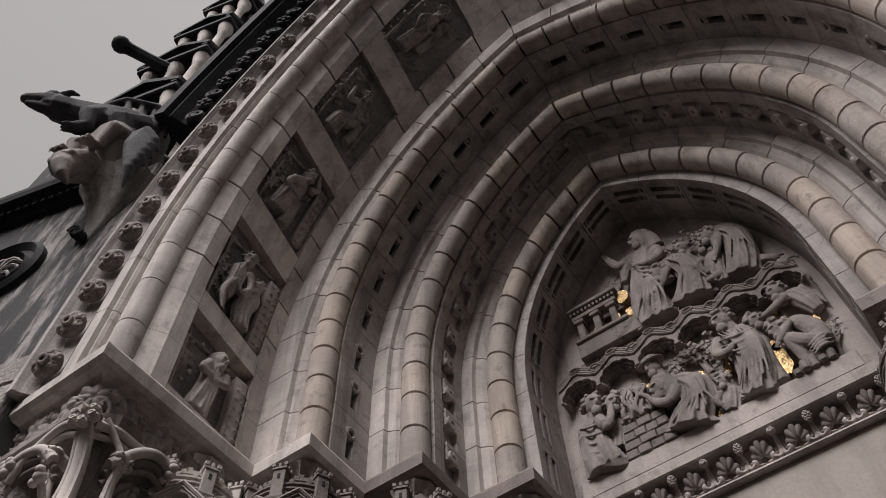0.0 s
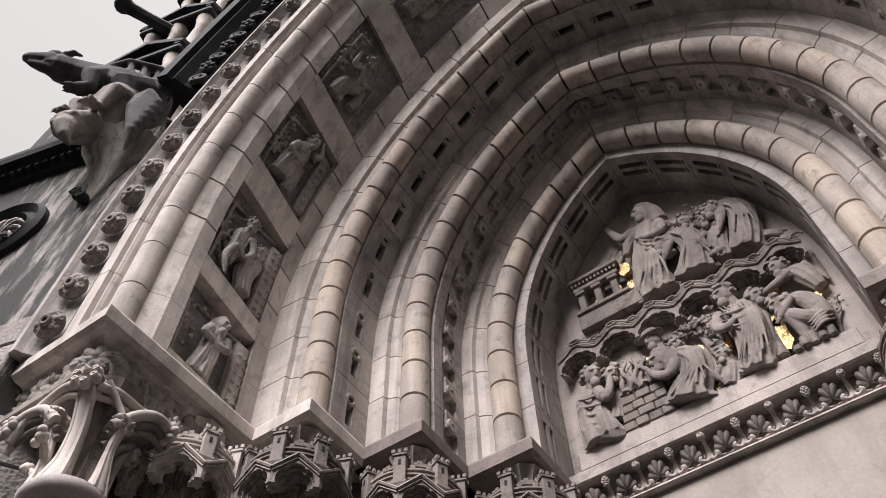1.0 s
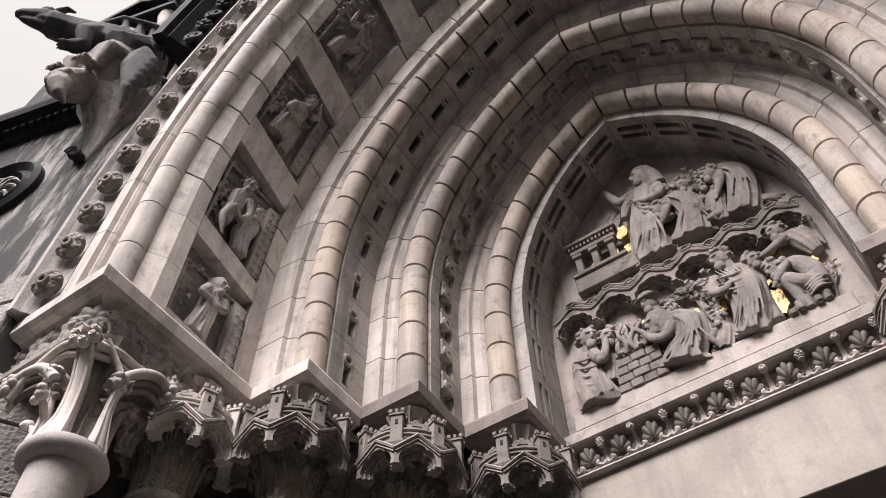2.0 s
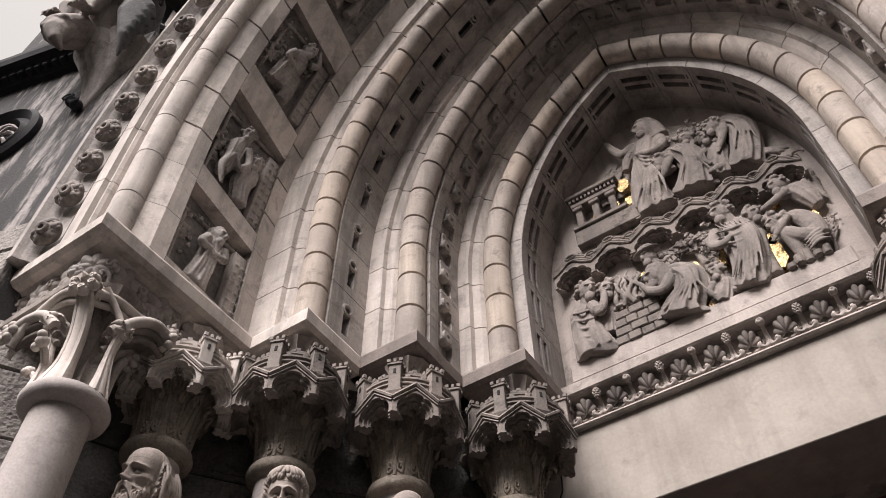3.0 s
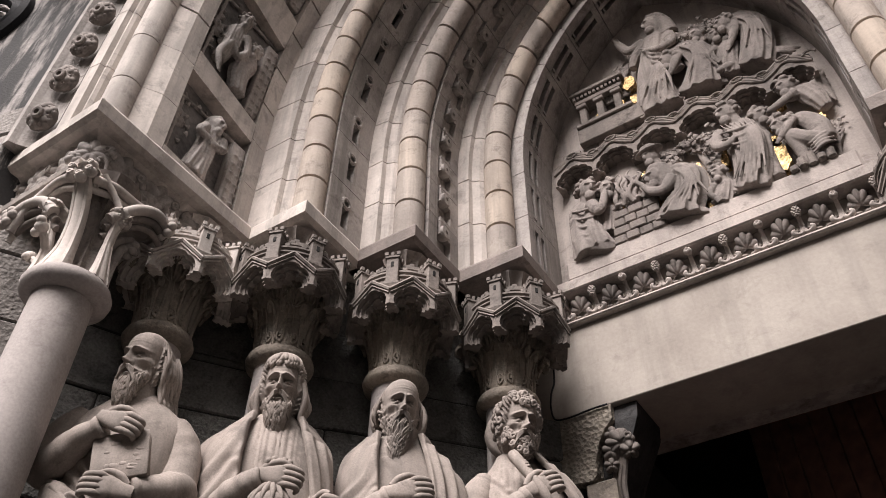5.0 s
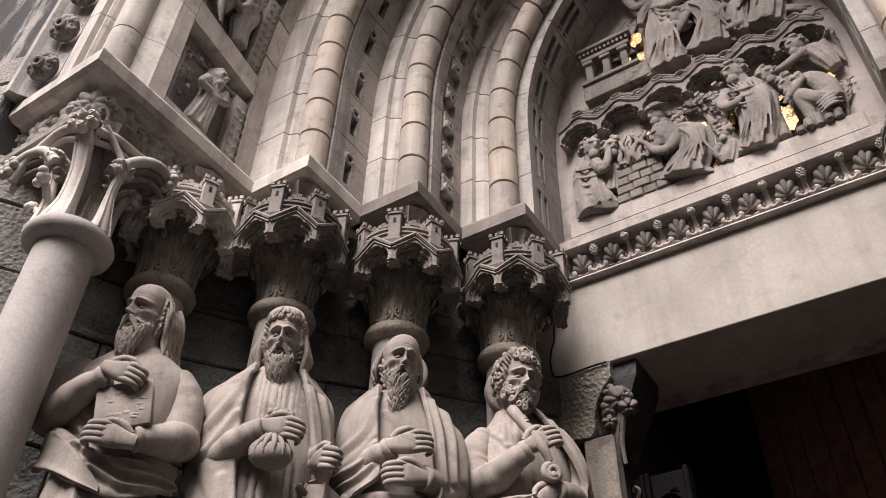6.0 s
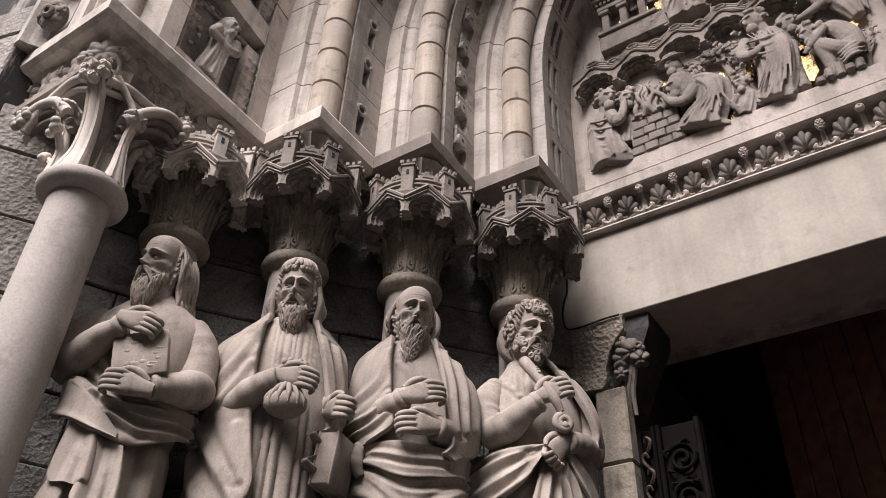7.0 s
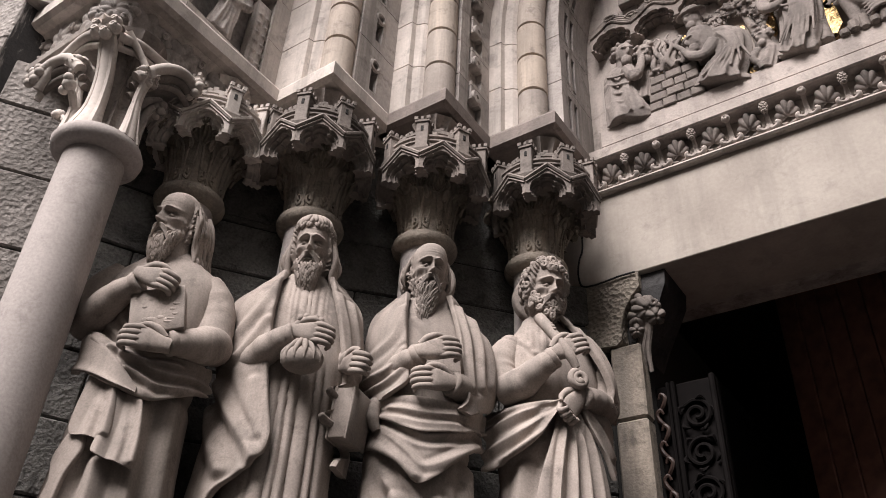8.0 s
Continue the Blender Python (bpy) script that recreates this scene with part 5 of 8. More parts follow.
def statue_scholar():
    """Bald head turned aside, a book held on the chest, a mantle knotted round the hips."""
    bm = bmesh.new()
    body = draped(bm, [(0, 0.05, 0, 0.29, 0.24), (0.5, 0.045, 0, 0.255, 0.225), (0.72, 0.04, 0, 0.235, 0.21), (0.95, 0.045, 0, 0.225, 0.195), (1.12, 0.06, 0, 0.215, 0.18), (1.22, 0.06, 0, 0.215, 0.172), (1.40, 0.045, 0, 0.245, 0.172), (1.52, 0.04, 0, 0.255, 0.162), (1.62, 0.045, 0.01, 0.262, 0.14), (1.69, 0.045, 0.02, 0.215, 0.115), (1.745, 0.04, 0.02, 0.13, 0.09), (1.79, 0.035, 0.02, 0.08, 0.075)],
                  folds=[([(-0.05, 0.80), (-0.10, 0.5), (-0.14, 0.0)], 0.03, 0.034), ([(0.13, 0.95), (0.16, 0.65), (0.17, 0.0)], 0.03, 0.02), ([(0.235, 1.0), (0.25, 0.6), (0.28, 0.0)], 0.03, 0.022), ([(0.03, 0.7), (0.04, 0.4), (0.03, 0.0)], 0.03, 0.03),
                         ([(-0.06, 1.36), (0.0, 1.29), (0.03, 1.22)], 0.016, 0.014), ([(-0.12, 1.33), (-0.05, 1.27), (-0.02, 1.20)], 0.014, 0.012)])
    cloth(bm, body, [(-0.155, 1.30), (-0.10, 1.27), (-0.03, 1.215), (0.10, 1.185), (0.20, 1.185), (0.29, 1.21)], [(-0.165, 1.13), (-0.11, 1.09), (0.0, 1.01), (0.135, 0.965), (0.22, 1.01), (0.30, 1.10)], (0.03, 0.02), 0.026,
          folds=[([(0.03, 1.15), (0.15, 1.09), (0.28, 1.12)], 0.016, 0.020), ([(0.06, 1.08), (0.16, 1.03), (0.27, 1.07)], 0.016, 0.022), ([(-0.02, 1.19), (0.08, 1.13), (0.20, 1.14)], 0.014, 0.018), ([(-0.10, 1.24), (0.0, 1.13), (0.13, 1.01)], 0.022, 0.014)], nu=50, edge=(0.0, 0.02))
    cloth(bm, body, [(-0.150, 1.275), (-0.10, 1.25), (-0.02, 1.16), (0.06, 1.06), (0.10, 1.0)], [(-0.165, 1.15), (-0.13, 1.10), (-0.05, 1.05), (0.03, 1.0), (0.10, 0.97)], (0.045, 0.05), 0.022, seed=1, edge=(0.0, 0.012))
    cloth(bm, body, [(-0.085, 1.06), (-0.085, 0.94), (-0.08, 0.835), (-0.07, 0.80)], [(0.04, 1.0), (0.055, 0.90), (0.062, 0.805), (0.055, 0.775)], (0.02, 0.045), 0.018, folds=[([(-0.03, 1.02), (-0.04, 0.9), (-0.05, 0.8)], 0.022, -0.012), ([(0.03, 1.0), (0.04, 0.9), (0.045, 0.8)], 0.018, 0.020)], seed=2)
    cloth(bm, body, [(0.03, 0.99), (0.03, 0.86), (0.02, 0.74), (0.035, 0.715)], [(0.125, 0.97), (0.145, 0.85), (0.155, 0.72), (0.150, 0.675)], (0.02, 0.055), 0.018, folds=[([(0.07, 0.98), (0.075, 0.85), (0.07, 0.7)], 0.018, -0.014), ([(0.13, 0.95), (0.14, 0.8), (0.14, 0.7)], 0.016, 0.018)], seed=3)
    cloth(bm, body, [(-0.09, 0.82), (-0.12, 0.72), (-0.10, 0.62), (-0.12, 0.50)], [(-0.03, 0.82), (-0.02, 0.74), (-0.05, 0.64), (-0.06, 0.50)], (0.02, 0.03), 0.016, seed=4)
    sleeve(bm, [(-0.16, 0.02, 1.66), (-0.215, 0.0, 1.56), (-0.235, -0.02, 1.45), (-0.225, -0.06, 1.36)], [0.075, 0.090, 0.088, 0.084], 0.006, 11, 28)
    sleeve(bm, [(0.22, 0.02, 1.64), (0.275, 0.01, 1.55), (0.305, -0.01, 1.44), (0.315, -0.05, 1.32)], [0.075, 0.086, 0.084, 0.080], 0.012, 12, 28)
    neck(bm, 0.04)
    hm = pose(0.035, -0.045, 1.93, 4, 4, -26)
    head(bm, hm @ Matrix.Diagonal((1.0, 1.08, 1.09, 1)), "bald", 0.06, 3)
    for j in range(12):
        q, b = 0.010 * math.sin(2.3 * j), 0.13 - 0.0115 * j
        tube(bm, *bend([hm @ Vector(p) for p in ((0.074, b - 0.01, 0.095 - 0.006 * j), (0.098 + 0.4 * q, b, 0.03), (0.106 + q, b + 0.012, -0.05), (0.096 - q, b + 0.03, -0.12), (0.110 + q, b + 0.035, -0.19), (0.100, b + 0.04, -0.235 - 0.012 * (j % 3)))], [0.006, 0.011, 0.0125, 0.0115, 0.010, 0.003], 4), 7)
    forearm(bm, [(-0.235, -0.05, 1.345), (-0.17, -0.13, 1.375), (-0.08, -0.21, 1.43), (0.01, -0.255, 1.475)], [0.080, 0.078, 0.060, 0.043], 1)
    forearm(bm, [(0.325, -0.04, 1.31), (0.305, -0.14, 1.26), (0.25, -0.21, 1.225), (0.185, -0.255, 1.20)], [0.086, 0.082, 0.062, 0.045], 2)
    bk = pose(0.118, -0.235, 1.335, -8, -13, -4)
    block(bm, (-0.108, -0.030, -0.110), (0.108, 0.030, 0.115), 0.006, bk)
    block(bm, (-0.112, -0.036, -0.112), (-0.085, 0.036, 0.117), 0.005, bk)
    block(bm, (-0.108, -0.037, -0.112), (0.112, -0.026, 0.117), 0.004, bk)
    rnd = random.Random(5)
    for q in range(16):
        ball(bm, bk @ Vector((rnd.uniform(-0.05, 0.09), -0.036, rnd.uniform(-0.08, 0.07))), (rnd.uniform(0.008, 0.022), 0.004, rnd.uniform(0.006, 0.014)), sub=2)
    palm(bm, (0.065, -0.285, 1.485), (0.93, -0.1, -0.30), 1.05)
    palm(bm, (0.125, -0.290, 1.185), (-0.92, -0.12, 0.12), 1.1, flip=-1)
    return statue_end(bm, 0, YAW - 4, "pale limestone statue of a bearded man holding a closed book")


def statue_purse():
    """Long hair, a mantle open over a pleated gown, a purse and a book in his grip."""
    bm = bmesh.new()
    body = draped(bm, [(0, 0.02, 0, 0.25, 0.22), (0.6, 0.02, 0, 0.235, 0.20), (0.8, 0.02, 0, 0.23, 0.195), (1.05, 0.02, 0, 0.24, 0.18), (1.18, 0.03, 0, 0.24, 0.17), (1.3, 0.03, -0.01, 0.26, 0.168), (1.42, 0.03, 0, 0.265, 0.165), (1.56, 0.025, 0, 0.258, 0.155), (1.66, 0.02, 0.01, 0.22, 0.13), (1.73, 0.02, 0.02, 0.16, 0.105), (1.80, 0.03, 0.02, 0.085, 0.08)],
                  pleats=[(0.0, 1.22, -0.08, 0.22, 6, 0.022), (1.40, 1.74, -0.06, 0.13, 7, 0.010)], seed=2)
    cloth(bm, body, [(-0.05, 1.78), (-0.074, 1.66), (-0.080, 1.46), (-0.060, 1.215), (-0.030, 1.02), (-0.010, 0.915), (-0.025, 0.82), (-0.09, 0.735), (-0.165, 0.66), (-0.19, 0.52), (-0.20, 0.30)], [(-0.12, 1.80), (-0.255, 1.68), (-0.285, 1.50), (-0.275, 1.29), (-0.255, 1.13), (-0.265, 1.0), (-0.26, 0.90), (-0.265, 0.80), (-0.275, 0.70), (-0.28, 0.52), (-0.28, 0.30)], (0.02, 0.045), 0.024,
          folds=[([(-0.07, 1.70), (-0.14, 1.52), (-0.22, 1.38)], 0.018, 0.012), ([(-0.10, 1.45), (-0.17, 1.30), (-0.24, 1.24)], 0.018, 0.014), ([(-0.24, 1.20), (-0.17, 1.02), (-0.08, 0.86), (-0.05, 0.80)], 0.020, 0.022), ([(-0.25, 1.08), (-0.21, 0.92), (-0.15, 0.76)], 0.022, 0.022), ([(-0.10, 1.15), (-0.09, 1.0), (-0.06, 0.9)], 0.018, 0.010)], ns=150, seed=3, edge=(0.012, 0.0))
    cloth(bm, body, [(0.11, 1.78), (0.140, 1.68), (0.190, 1.47), (0.225, 1.24), (0.215, 1.19), (0.165, 1.145), (0.205, 1.085), (0.145, 1.02), (0.20, 0.975), (0.255, 0.92), (0.225, 0.87), (0.21, 0.83)], [(0.17, 1.80), (0.255, 1.69), (0.285, 1.50), (0.300, 1.33), (0.285, 1.25), (0.27, 1.18), (0.265, 1.11), (0.262, 1.04), (0.265, 0.98), (0.275, 0.92), (0.272, 0.87), (0.268, 0.825)], (0.02, 0.03), 0.024,
          folds=[([(0.17, 1.66), (0.225, 1.45), (0.245, 1.24)], 0.014, 0.012), ([(0.22, 1.64), (0.26, 1.45), (0.27, 1.28)], 0.014, 0.012), ([(0.17, 1.15), (0.25, 1.08)], 0.014, 0.018), ([(0.15, 1.02), (0.26, 0.98)], 0.014, 0.018)], ns=170, seed=4, edge=(0.016, 0.0))
    neck(bm, 0.03)
    head(bm, pose(0.03, -0.045, 1.93, 5, 0, -6) @ Matrix.Diagonal((0.98, 1.08, 1.09, 1)), "long", 0.06, 5)
    disc(bm, 0.02, 1.95, 0.155)
    forearm(bm, [(-0.15, -0.10, 1.27), (-0.09, -0.20, 1.295), (-0.02, -0.25, 1.335), (0.02, -0.265, 1.345)], [0.07, 0.066, 0.053, 0.045], 3)
    palm(bm, (0.07, -0.28, 1.355), (0.95, -0.15, -0.10), 1.1)
    pb = (0.065, -0.265, 1.232)
    ball(bm, pb, (0.090, 0.070, 0.060), sub=3)
    for j in range(13):
        w = j * 2 * math.pi / 13
        tube(bm, *bend([(pb[0] + 0.02 * math.cos(w), pb[1] + 0.02 * math.sin(w), 1.325), (pb[0] + 0.055 * math.cos(w), pb[1] + 0.046 * math.sin(w), 1.288), (pb[0] + 0.083 * math.cos(w), pb[1] + 0.065 * math.sin(w), 1.25), (pb[0] + 0.086 * math.cos(w), pb[1] + 0.067 * math.sin(w), 1.215)], [0.012, 0.014, 0.010, 0.003], 4), 7)
    for j in range(5):
        ball(bm, (0.035 + 0.022 * j, -0.290, 1.418 + 0.008 * (j % 2)), (0.015, 0.014, 0.018), sub=2)
    forearm(bm, [(0.27, -0.05, 1.36), (0.28, -0.13, 1.32), (0.275, -0.185, 1.29)], [0.07, 0.058, 0.043], 4)
    palm(bm, (0.278, -0.215, 1.265), (0.45, -0.85, -0.25), 1.1)
    bk = pose(0.300, -0.12, 1.05, 0, 5, -30) @ Matrix.Scale(0.9, 4)
    block(bm, (-0.050, -0.095, -0.125), (0.050, 0.095, 0.125), 0.006, bk)
    block(bm, (-0.056, -0.100, -0.131), (-0.042, 0.10, 0.131), 0.004, bk)
    block(bm, (0.042, -0.100, -0.131), (0.056, 0.10, 0.131), 0.004, bk)
    return statue_end(bm, 1, YAW, "pale limestone statue of a long-haired man holding a purse")


def statue_elder():
    """Bald elder with a long beard, arms crossed on the breast, deep swags below the belt."""
    bm = bmesh.new()
    body = draped(bm, [(0, 0, 0, 0.28, 0.23), (0.5, -0.01, 0, 0.255, 0.215), (0.8, -0.015, 0, 0.235, 0.195), (0.98, -0.01, 0, 0.22, 0.185), (1.13, 0, 0, 0.205, 0.175), (1.20, 0.005, 0, 0.215, 0.17), (1.27, 0.015, -0.01, 0.25, 0.17), (1.36, 0.02, 0, 0.26, 0.168), (1.5, 0.01, 0, 0.25, 0.155), (1.62, 0.0, 0.01, 0.225, 0.135), (1.72, -0.01, 0.02, 0.165, 0.105), (1.80, -0.01, 0.02, 0.085, 0.08)],
                  folds=[([(-0.22, 1.08), (-0.19, 0.85), (-0.10, 0.70), (0.0, 0.55)], 0.022, 0.020), ([(-0.235, 1.05), (-0.235, 0.6), (-0.24, 0.0)], 0.026, 0.028), ([(-0.13, 0.72), (-0.14, 0.4), (-0.14, 0.0)], 0.028, 0.026), ([(0.05, 0.72), (0.06, 0.4), (0.06, 0.0)], 0.028, 0.026), ([(0.19, 0.9), (0.2, 0.4), (0.2, 0.0)], 0.028, 0.026),
                         ([(-0.10, 1.62), (-0.03, 1.52), (0.0, 1.42)], 0.014, 0.006)], seed=4)
    cloth(bm, body, [(-0.24, 1.17), (-0.10, 1.175), (0.08, 1.165), (0.24, 1.19)], [(-0.235, 0.97), (-0.13, 0.875), (-0.055, 0.79), (0.02, 0.825), (0.13, 0.94), (0.235, 1.04)], (0.012, 0.012), 0.022,
          folds=[([(-0.20, 1.12), (-0.06, 0.985), (0.08, 1.0), (0.2, 1.07)], 0.016, -0.014), ([(-0.21, 1.06), (-0.10, 0.93), (-0.03, 0.86), (0.08, 0.92), (0.21, 1.04)], 0.018, 0.012), ([(-0.22, 1.02), (-0.15, 0.92), (-0.06, 0.82)], 0.018, 0.014)], nu=60, edge=(0.006, 0.02), seed=5)
    cloth(bm, body, [(-0.235, 1.185), (-0.10, 1.185), (0.08, 1.175), (0.245, 1.205)], [(-0.23, 1.13), (-0.14, 1.055), (-0.05, 1.012), (0.05, 1.025), (0.13, 1.05), (0.24, 1.12)], (0.028, 0.028), 0.020,
          folds=[([(-0.15, 1.13), (-0.02, 1.10), (0.12, 1.12)], 0.016, 0.012), ([(-0.18, 1.10), (-0.04, 1.05), (0.1, 1.07)], 0.014, 0.010)], nu=40, edge=(0.0, 0.016), seed=6)
    cloth(bm, body, [(-0.095, 1.79), (-0.116, 1.68), (-0.120, 1.55), (-0.112, 1.42), (-0.098, 1.30), (-0.100, 1.235), (-0.165, 1.175)], [(-0.13, 1.80), (-0.235, 1.68), (-0.265, 1.52), (-0.270, 1.38), (-0.255, 1.25), (-0.225, 1.19), (-0.185, 1.168)], (0.02, 0.04), 0.026,
          folds=[([(-0.13, 1.66), (-0.17, 1.48), (-0.25, 1.38)], 0.018, 0.012), ([(-0.12, 1.40), (-0.17, 1.31), (-0.25, 1.28)], 0.016, 0.016), ([(-0.13, 1.30), (-0.18, 1.24), (-0.24, 1.23)], 0.014, 0.014)], seed=7, edge=(0.014, 0.0))
    cloth(bm, body, [(0.05, 1.79), (0.072, 1.68), (0.092, 1.50), (0.108, 1.32), (0.118, 1.20), (0.085, 1.135)], [(0.12, 1.80), (0.23, 1.68), (0.270, 1.50), (0.285, 1.36), (0.255, 1.24), (0.13, 1.12)], (0.02, 0.055), 0.026,
          folds=[([(0.10, 1.72), (0.135, 1.5), (0.145, 1.25)], 0.014, 0.016), ([(0.16, 1.70), (0.19, 1.5), (0.19, 1.27)], 0.014, 0.014), ([(0.22, 1.62), (0.245, 1.45), (0.235, 1.3)], 0.014, 0.012)], seed=8, edge=(0.014, 0.0))
    neck(bm)
    head(bm, pose(-0.03, -0.045, 1.93, 5, 3, 2) @ Matrix.Diagonal((0.98, 1.08, 1.09, 1)), "bald", 0.24, 7)
    disc(bm, -0.005, 1.985, 0.15)
    forearm(bm, [(-0.16, -0.12, 1.33), (-0.12, -0.19, 1.35), (-0.075, -0.235, 1.375)], [0.066, 0.058, 0.044], 5)
    forearm(bm, [(0.17, -0.12, 1.26), (0.12, -0.19, 1.255), (0.065, -0.235, 1.25)], [0.070, 0.064, 0.048], 6)
    palm(bm, (-0.02, -0.258, 1.39), (0.9, -0.1, 0.18), 1.15)
    palm(bm, (0.01, -0.255, 1.245), (-0.95, -0.15, -0.06), 1.15, flip=-1)
    sleeve(bm, [(-0.22, -0.08, 1.19), (-0.25, -0.11, 1.15), (-0.255, -0.13, 1.09), (-0.23, -0.13, 1.03)], [0.022, 0.034, 0.034, 0.02], 0.03, 7)
    return statue_end(bm, 2, YAW + 2, "pale limestone statue of a bald elder with crossed arms")


def statue_staff():
    """Curly head, one fist under the beard round a short staff, the other gathering the mantle."""
    bm = bmesh.new()
    body = draped(bm, [(0, 0.02, 0, 0.27, 0.23), (0.5, 0.015, 0, 0.25, 0.215), (0.88, 0.015, 0, 0.24, 0.195), (1.06, 0.01, 0, 0.245, 0.185), (1.19, 0.02, 0, 0.23, 0.172), (1.30, 0.04, 0, 0.235, 0.165), (1.45, 0.035, 0, 0.25, 0.165), (1.58, 0.03, 0.01, 0.245, 0.145), (1.67, 0.03, 0.015, 0.20, 0.12), (1.74, 0.02, 0.02, 0.14, 0.10), (1.80, 0.0, 0.02, 0.085, 0.08)],
                  folds=[([(-0.16, 0.95), (-0.2, 0.5), (-0.2, 0.0)], 0.026, 0.026), ([(-0.04, 1.0), (-0.06, 0.5), (-0.06, 0.0)], 0.026, 0.024), ([(0.18, 1.0), (0.22, 0.5), (0.22, 0.0)], 0.026, 0.026),
                         ([(-0.09, 1.68), (-0.10, 1.58)], 0.012, 0.008), ([(-0.03, 1.68), (-0.03, 1.58)], 0.012, 0.008), ([(-0.14, 1.62), (-0.09, 1.54)], 0.012, 0.010)], pleats=[(1.26, 1.36, -0.02, 0.12, 3, 0.012)], seed=6)
    cloth(bm, body, [(-0.25, 1.245), (-0.14, 1.25), (-0.04, 1.265), (0.03, 1.265)], [(-0.255, 0.955), (-0.20, 0.965), (-0.09, 1.07), (-0.01, 1.215)], (0.03, 0.045), 0.022,
          folds=[([(0.0, 1.25), (-0.13, 1.20), (-0.25, 1.13)], 0.018, 0.018), ([(0.0, 1.23), (-0.12, 1.12), (-0.25, 1.03)], 0.020, 0.022), ([(0.0, 1.245), (-0.12, 1.235), (-0.25, 1.20)], 0.012, 0.012), ([(0.0, 1.22), (-0.09, 1.09), (-0.19, 0.98)], 0.014, 0.014)], nu=60, seed=7, edge=(0.0, 0.02))
    cloth(bm, body, [(0.0, 1.24), (-0.05, 1.06), (-0.10, 0.86), (-0.13, 0.60)], [(0.10, 1.24), (0.16, 1.06), (0.20, 0.86), (0.22, 0.60)], (0.03, 0.035), 0.020,
          folds=[([(0.035, 1.20), (-0.01, 1.0), (-0.05, 0.6)], 0.014, 0.022), ([(0.045, 1.20), (0.04, 1.0), (0.02, 0.6)], 0.014, 0.022), ([(0.06, 1.20), (0.085, 1.0), (0.09, 0.6)], 0.014, 0.020), ([(0.07, 1.20), (0.13, 1.02), (0.16, 0.6)], 0.014, 0.020)], nu=70, seed=8, edge=(0.006, 0.006))
    cloth(bm, body, [(0.07, 1.25), (0.12, 1.12), (0.17, 1.02), (0.20, 0.93)], [(0.15, 1.27), (0.22, 1.22), (0.26, 1.15), (0.255, 1.02)], (0.04, 0.05), 0.018, folds=[([(0.10, 1.23), (0.17, 1.14), (0.22, 1.05)], 0.016, 0.014)], seed=9, edge=(0.016, 0.01))
    cloth(bm, body, [(0.03, 1.80), (0.10, 1.70), (0.16, 1.58), (0.205, 1.46), (0.225, 1.36), (0.20, 1.275)], [(0.10, 1.81), (0.21, 1.72), (0.265, 1.58), (0.285, 1.46), (0.29, 1.36), (0.27, 1.26)], (0.02, 0.06), 0.026,
          folds=[([(0.12, 1.72), (0.20, 1.54), (0.25, 1.34)], 0.014, 0.014), ([(0.17, 1.70), (0.245, 1.54), (0.275, 1.34)], 0.014, 0.012)], seed=10, edge=(0.014, 0.0))
    sleeve(bm, [(-0.15, 0.02, 1.64), (-0.21, 0.0, 1.54), (-0.235, -0.02, 1.45), (-0.225, -0.06, 1.36)], [0.07, 0.09, 0.088, 0.084], 0.016, 13, 28)
    sleeve(bm, [(0.22, 0.02, 1.60), (0.275, 0.0, 1.48), (0.285, -0.04, 1.36), (0.26, -0.09, 1.29)], [0.07, 0.085, 0.084, 0.074], 0.02, 14, 28)
    neck(bm)
    head(bm, pose(0.0, -0.055, 1.94, 6, 3, 4) @ Matrix.Diagonal((1.03, 1.10, 1.10, 1)), "curly", 0.05, 11)
    disc(bm, 0.035, 2.0, 0.15)
    forearm(bm, [(-0.23, -0.06, 1.345), (-0.16, -0.15, 1.36), (-0.09, -0.225, 1.42), (-0.035, -0.255, 1.465)], [0.082, 0.076, 0.058, 0.044], 8)
    palm(bm, (0.005, -0.275, 1.50), (0.85, -0.1, 0.45), 1.12)
    tube(bm, *bend([(-0.085, -0.19, 1.70), (-0.055, -0.245, 1.61), (0.015, -0.295, 1.47), (0.05, -0.295, 1.40)], [0.030, 0.028, 0.025, 0.018], 5), 10)
    rnd = random.Random(9)
    for j in range(9):
        f = rnd.random()
        ball(bm, (-0.085 + 0.06 * f + rnd.uniform(-0.012, 0.012), -0.205 - 0.065 * f - 0.014, 1.69 - 0.10 * f), 0.011, sub=1)
    tube(bm, *bend(spiral((0.06, -0.295, 1.345), 0.042, 0.015, 1.6, ((1, 0, 0), (0, 0, 1)), start=1.8, n=14), [0.018] * 11 + [0.02, 0.022, 0.024], 3), 9)
    forearm(bm, [(0.26, -0.08, 1.30), (0.20, -0.165, 1.295), (0.13, -0.225, 1.285), (0.085, -0.25, 1.275)], [0.076, 0.068, 0.055, 0.044], 9)
    palm(bm, (0.045, -0.265, 1.24), (-0.55, -0.22, -0.75), 1.12)
    return statue_end(bm, 3, YAW + 4, "pale limestone statue of a curly-haired man gripping a short staff", -0.075)


for fn in (statue_scholar, statue_purse, statue_elder, statue_staff):
    fn()

# the blocks on which they stand
for i in range(4):
    x, y = SPOTS[i]
    bm = bmesh.new()
    lathe(bm, [(0.30, 0.0), (0.30, 1.55), (0.26, 1.62), (0.27, 1.70), (0.34, 1.82), (0.36, 1.98)], 8, at=(x + 0.14, y - 0.12, 0))
    tagged(finish("pedestal", bm, GREY), "grey stone pedestal under a statue", "pedestal", group="statue pedestals")

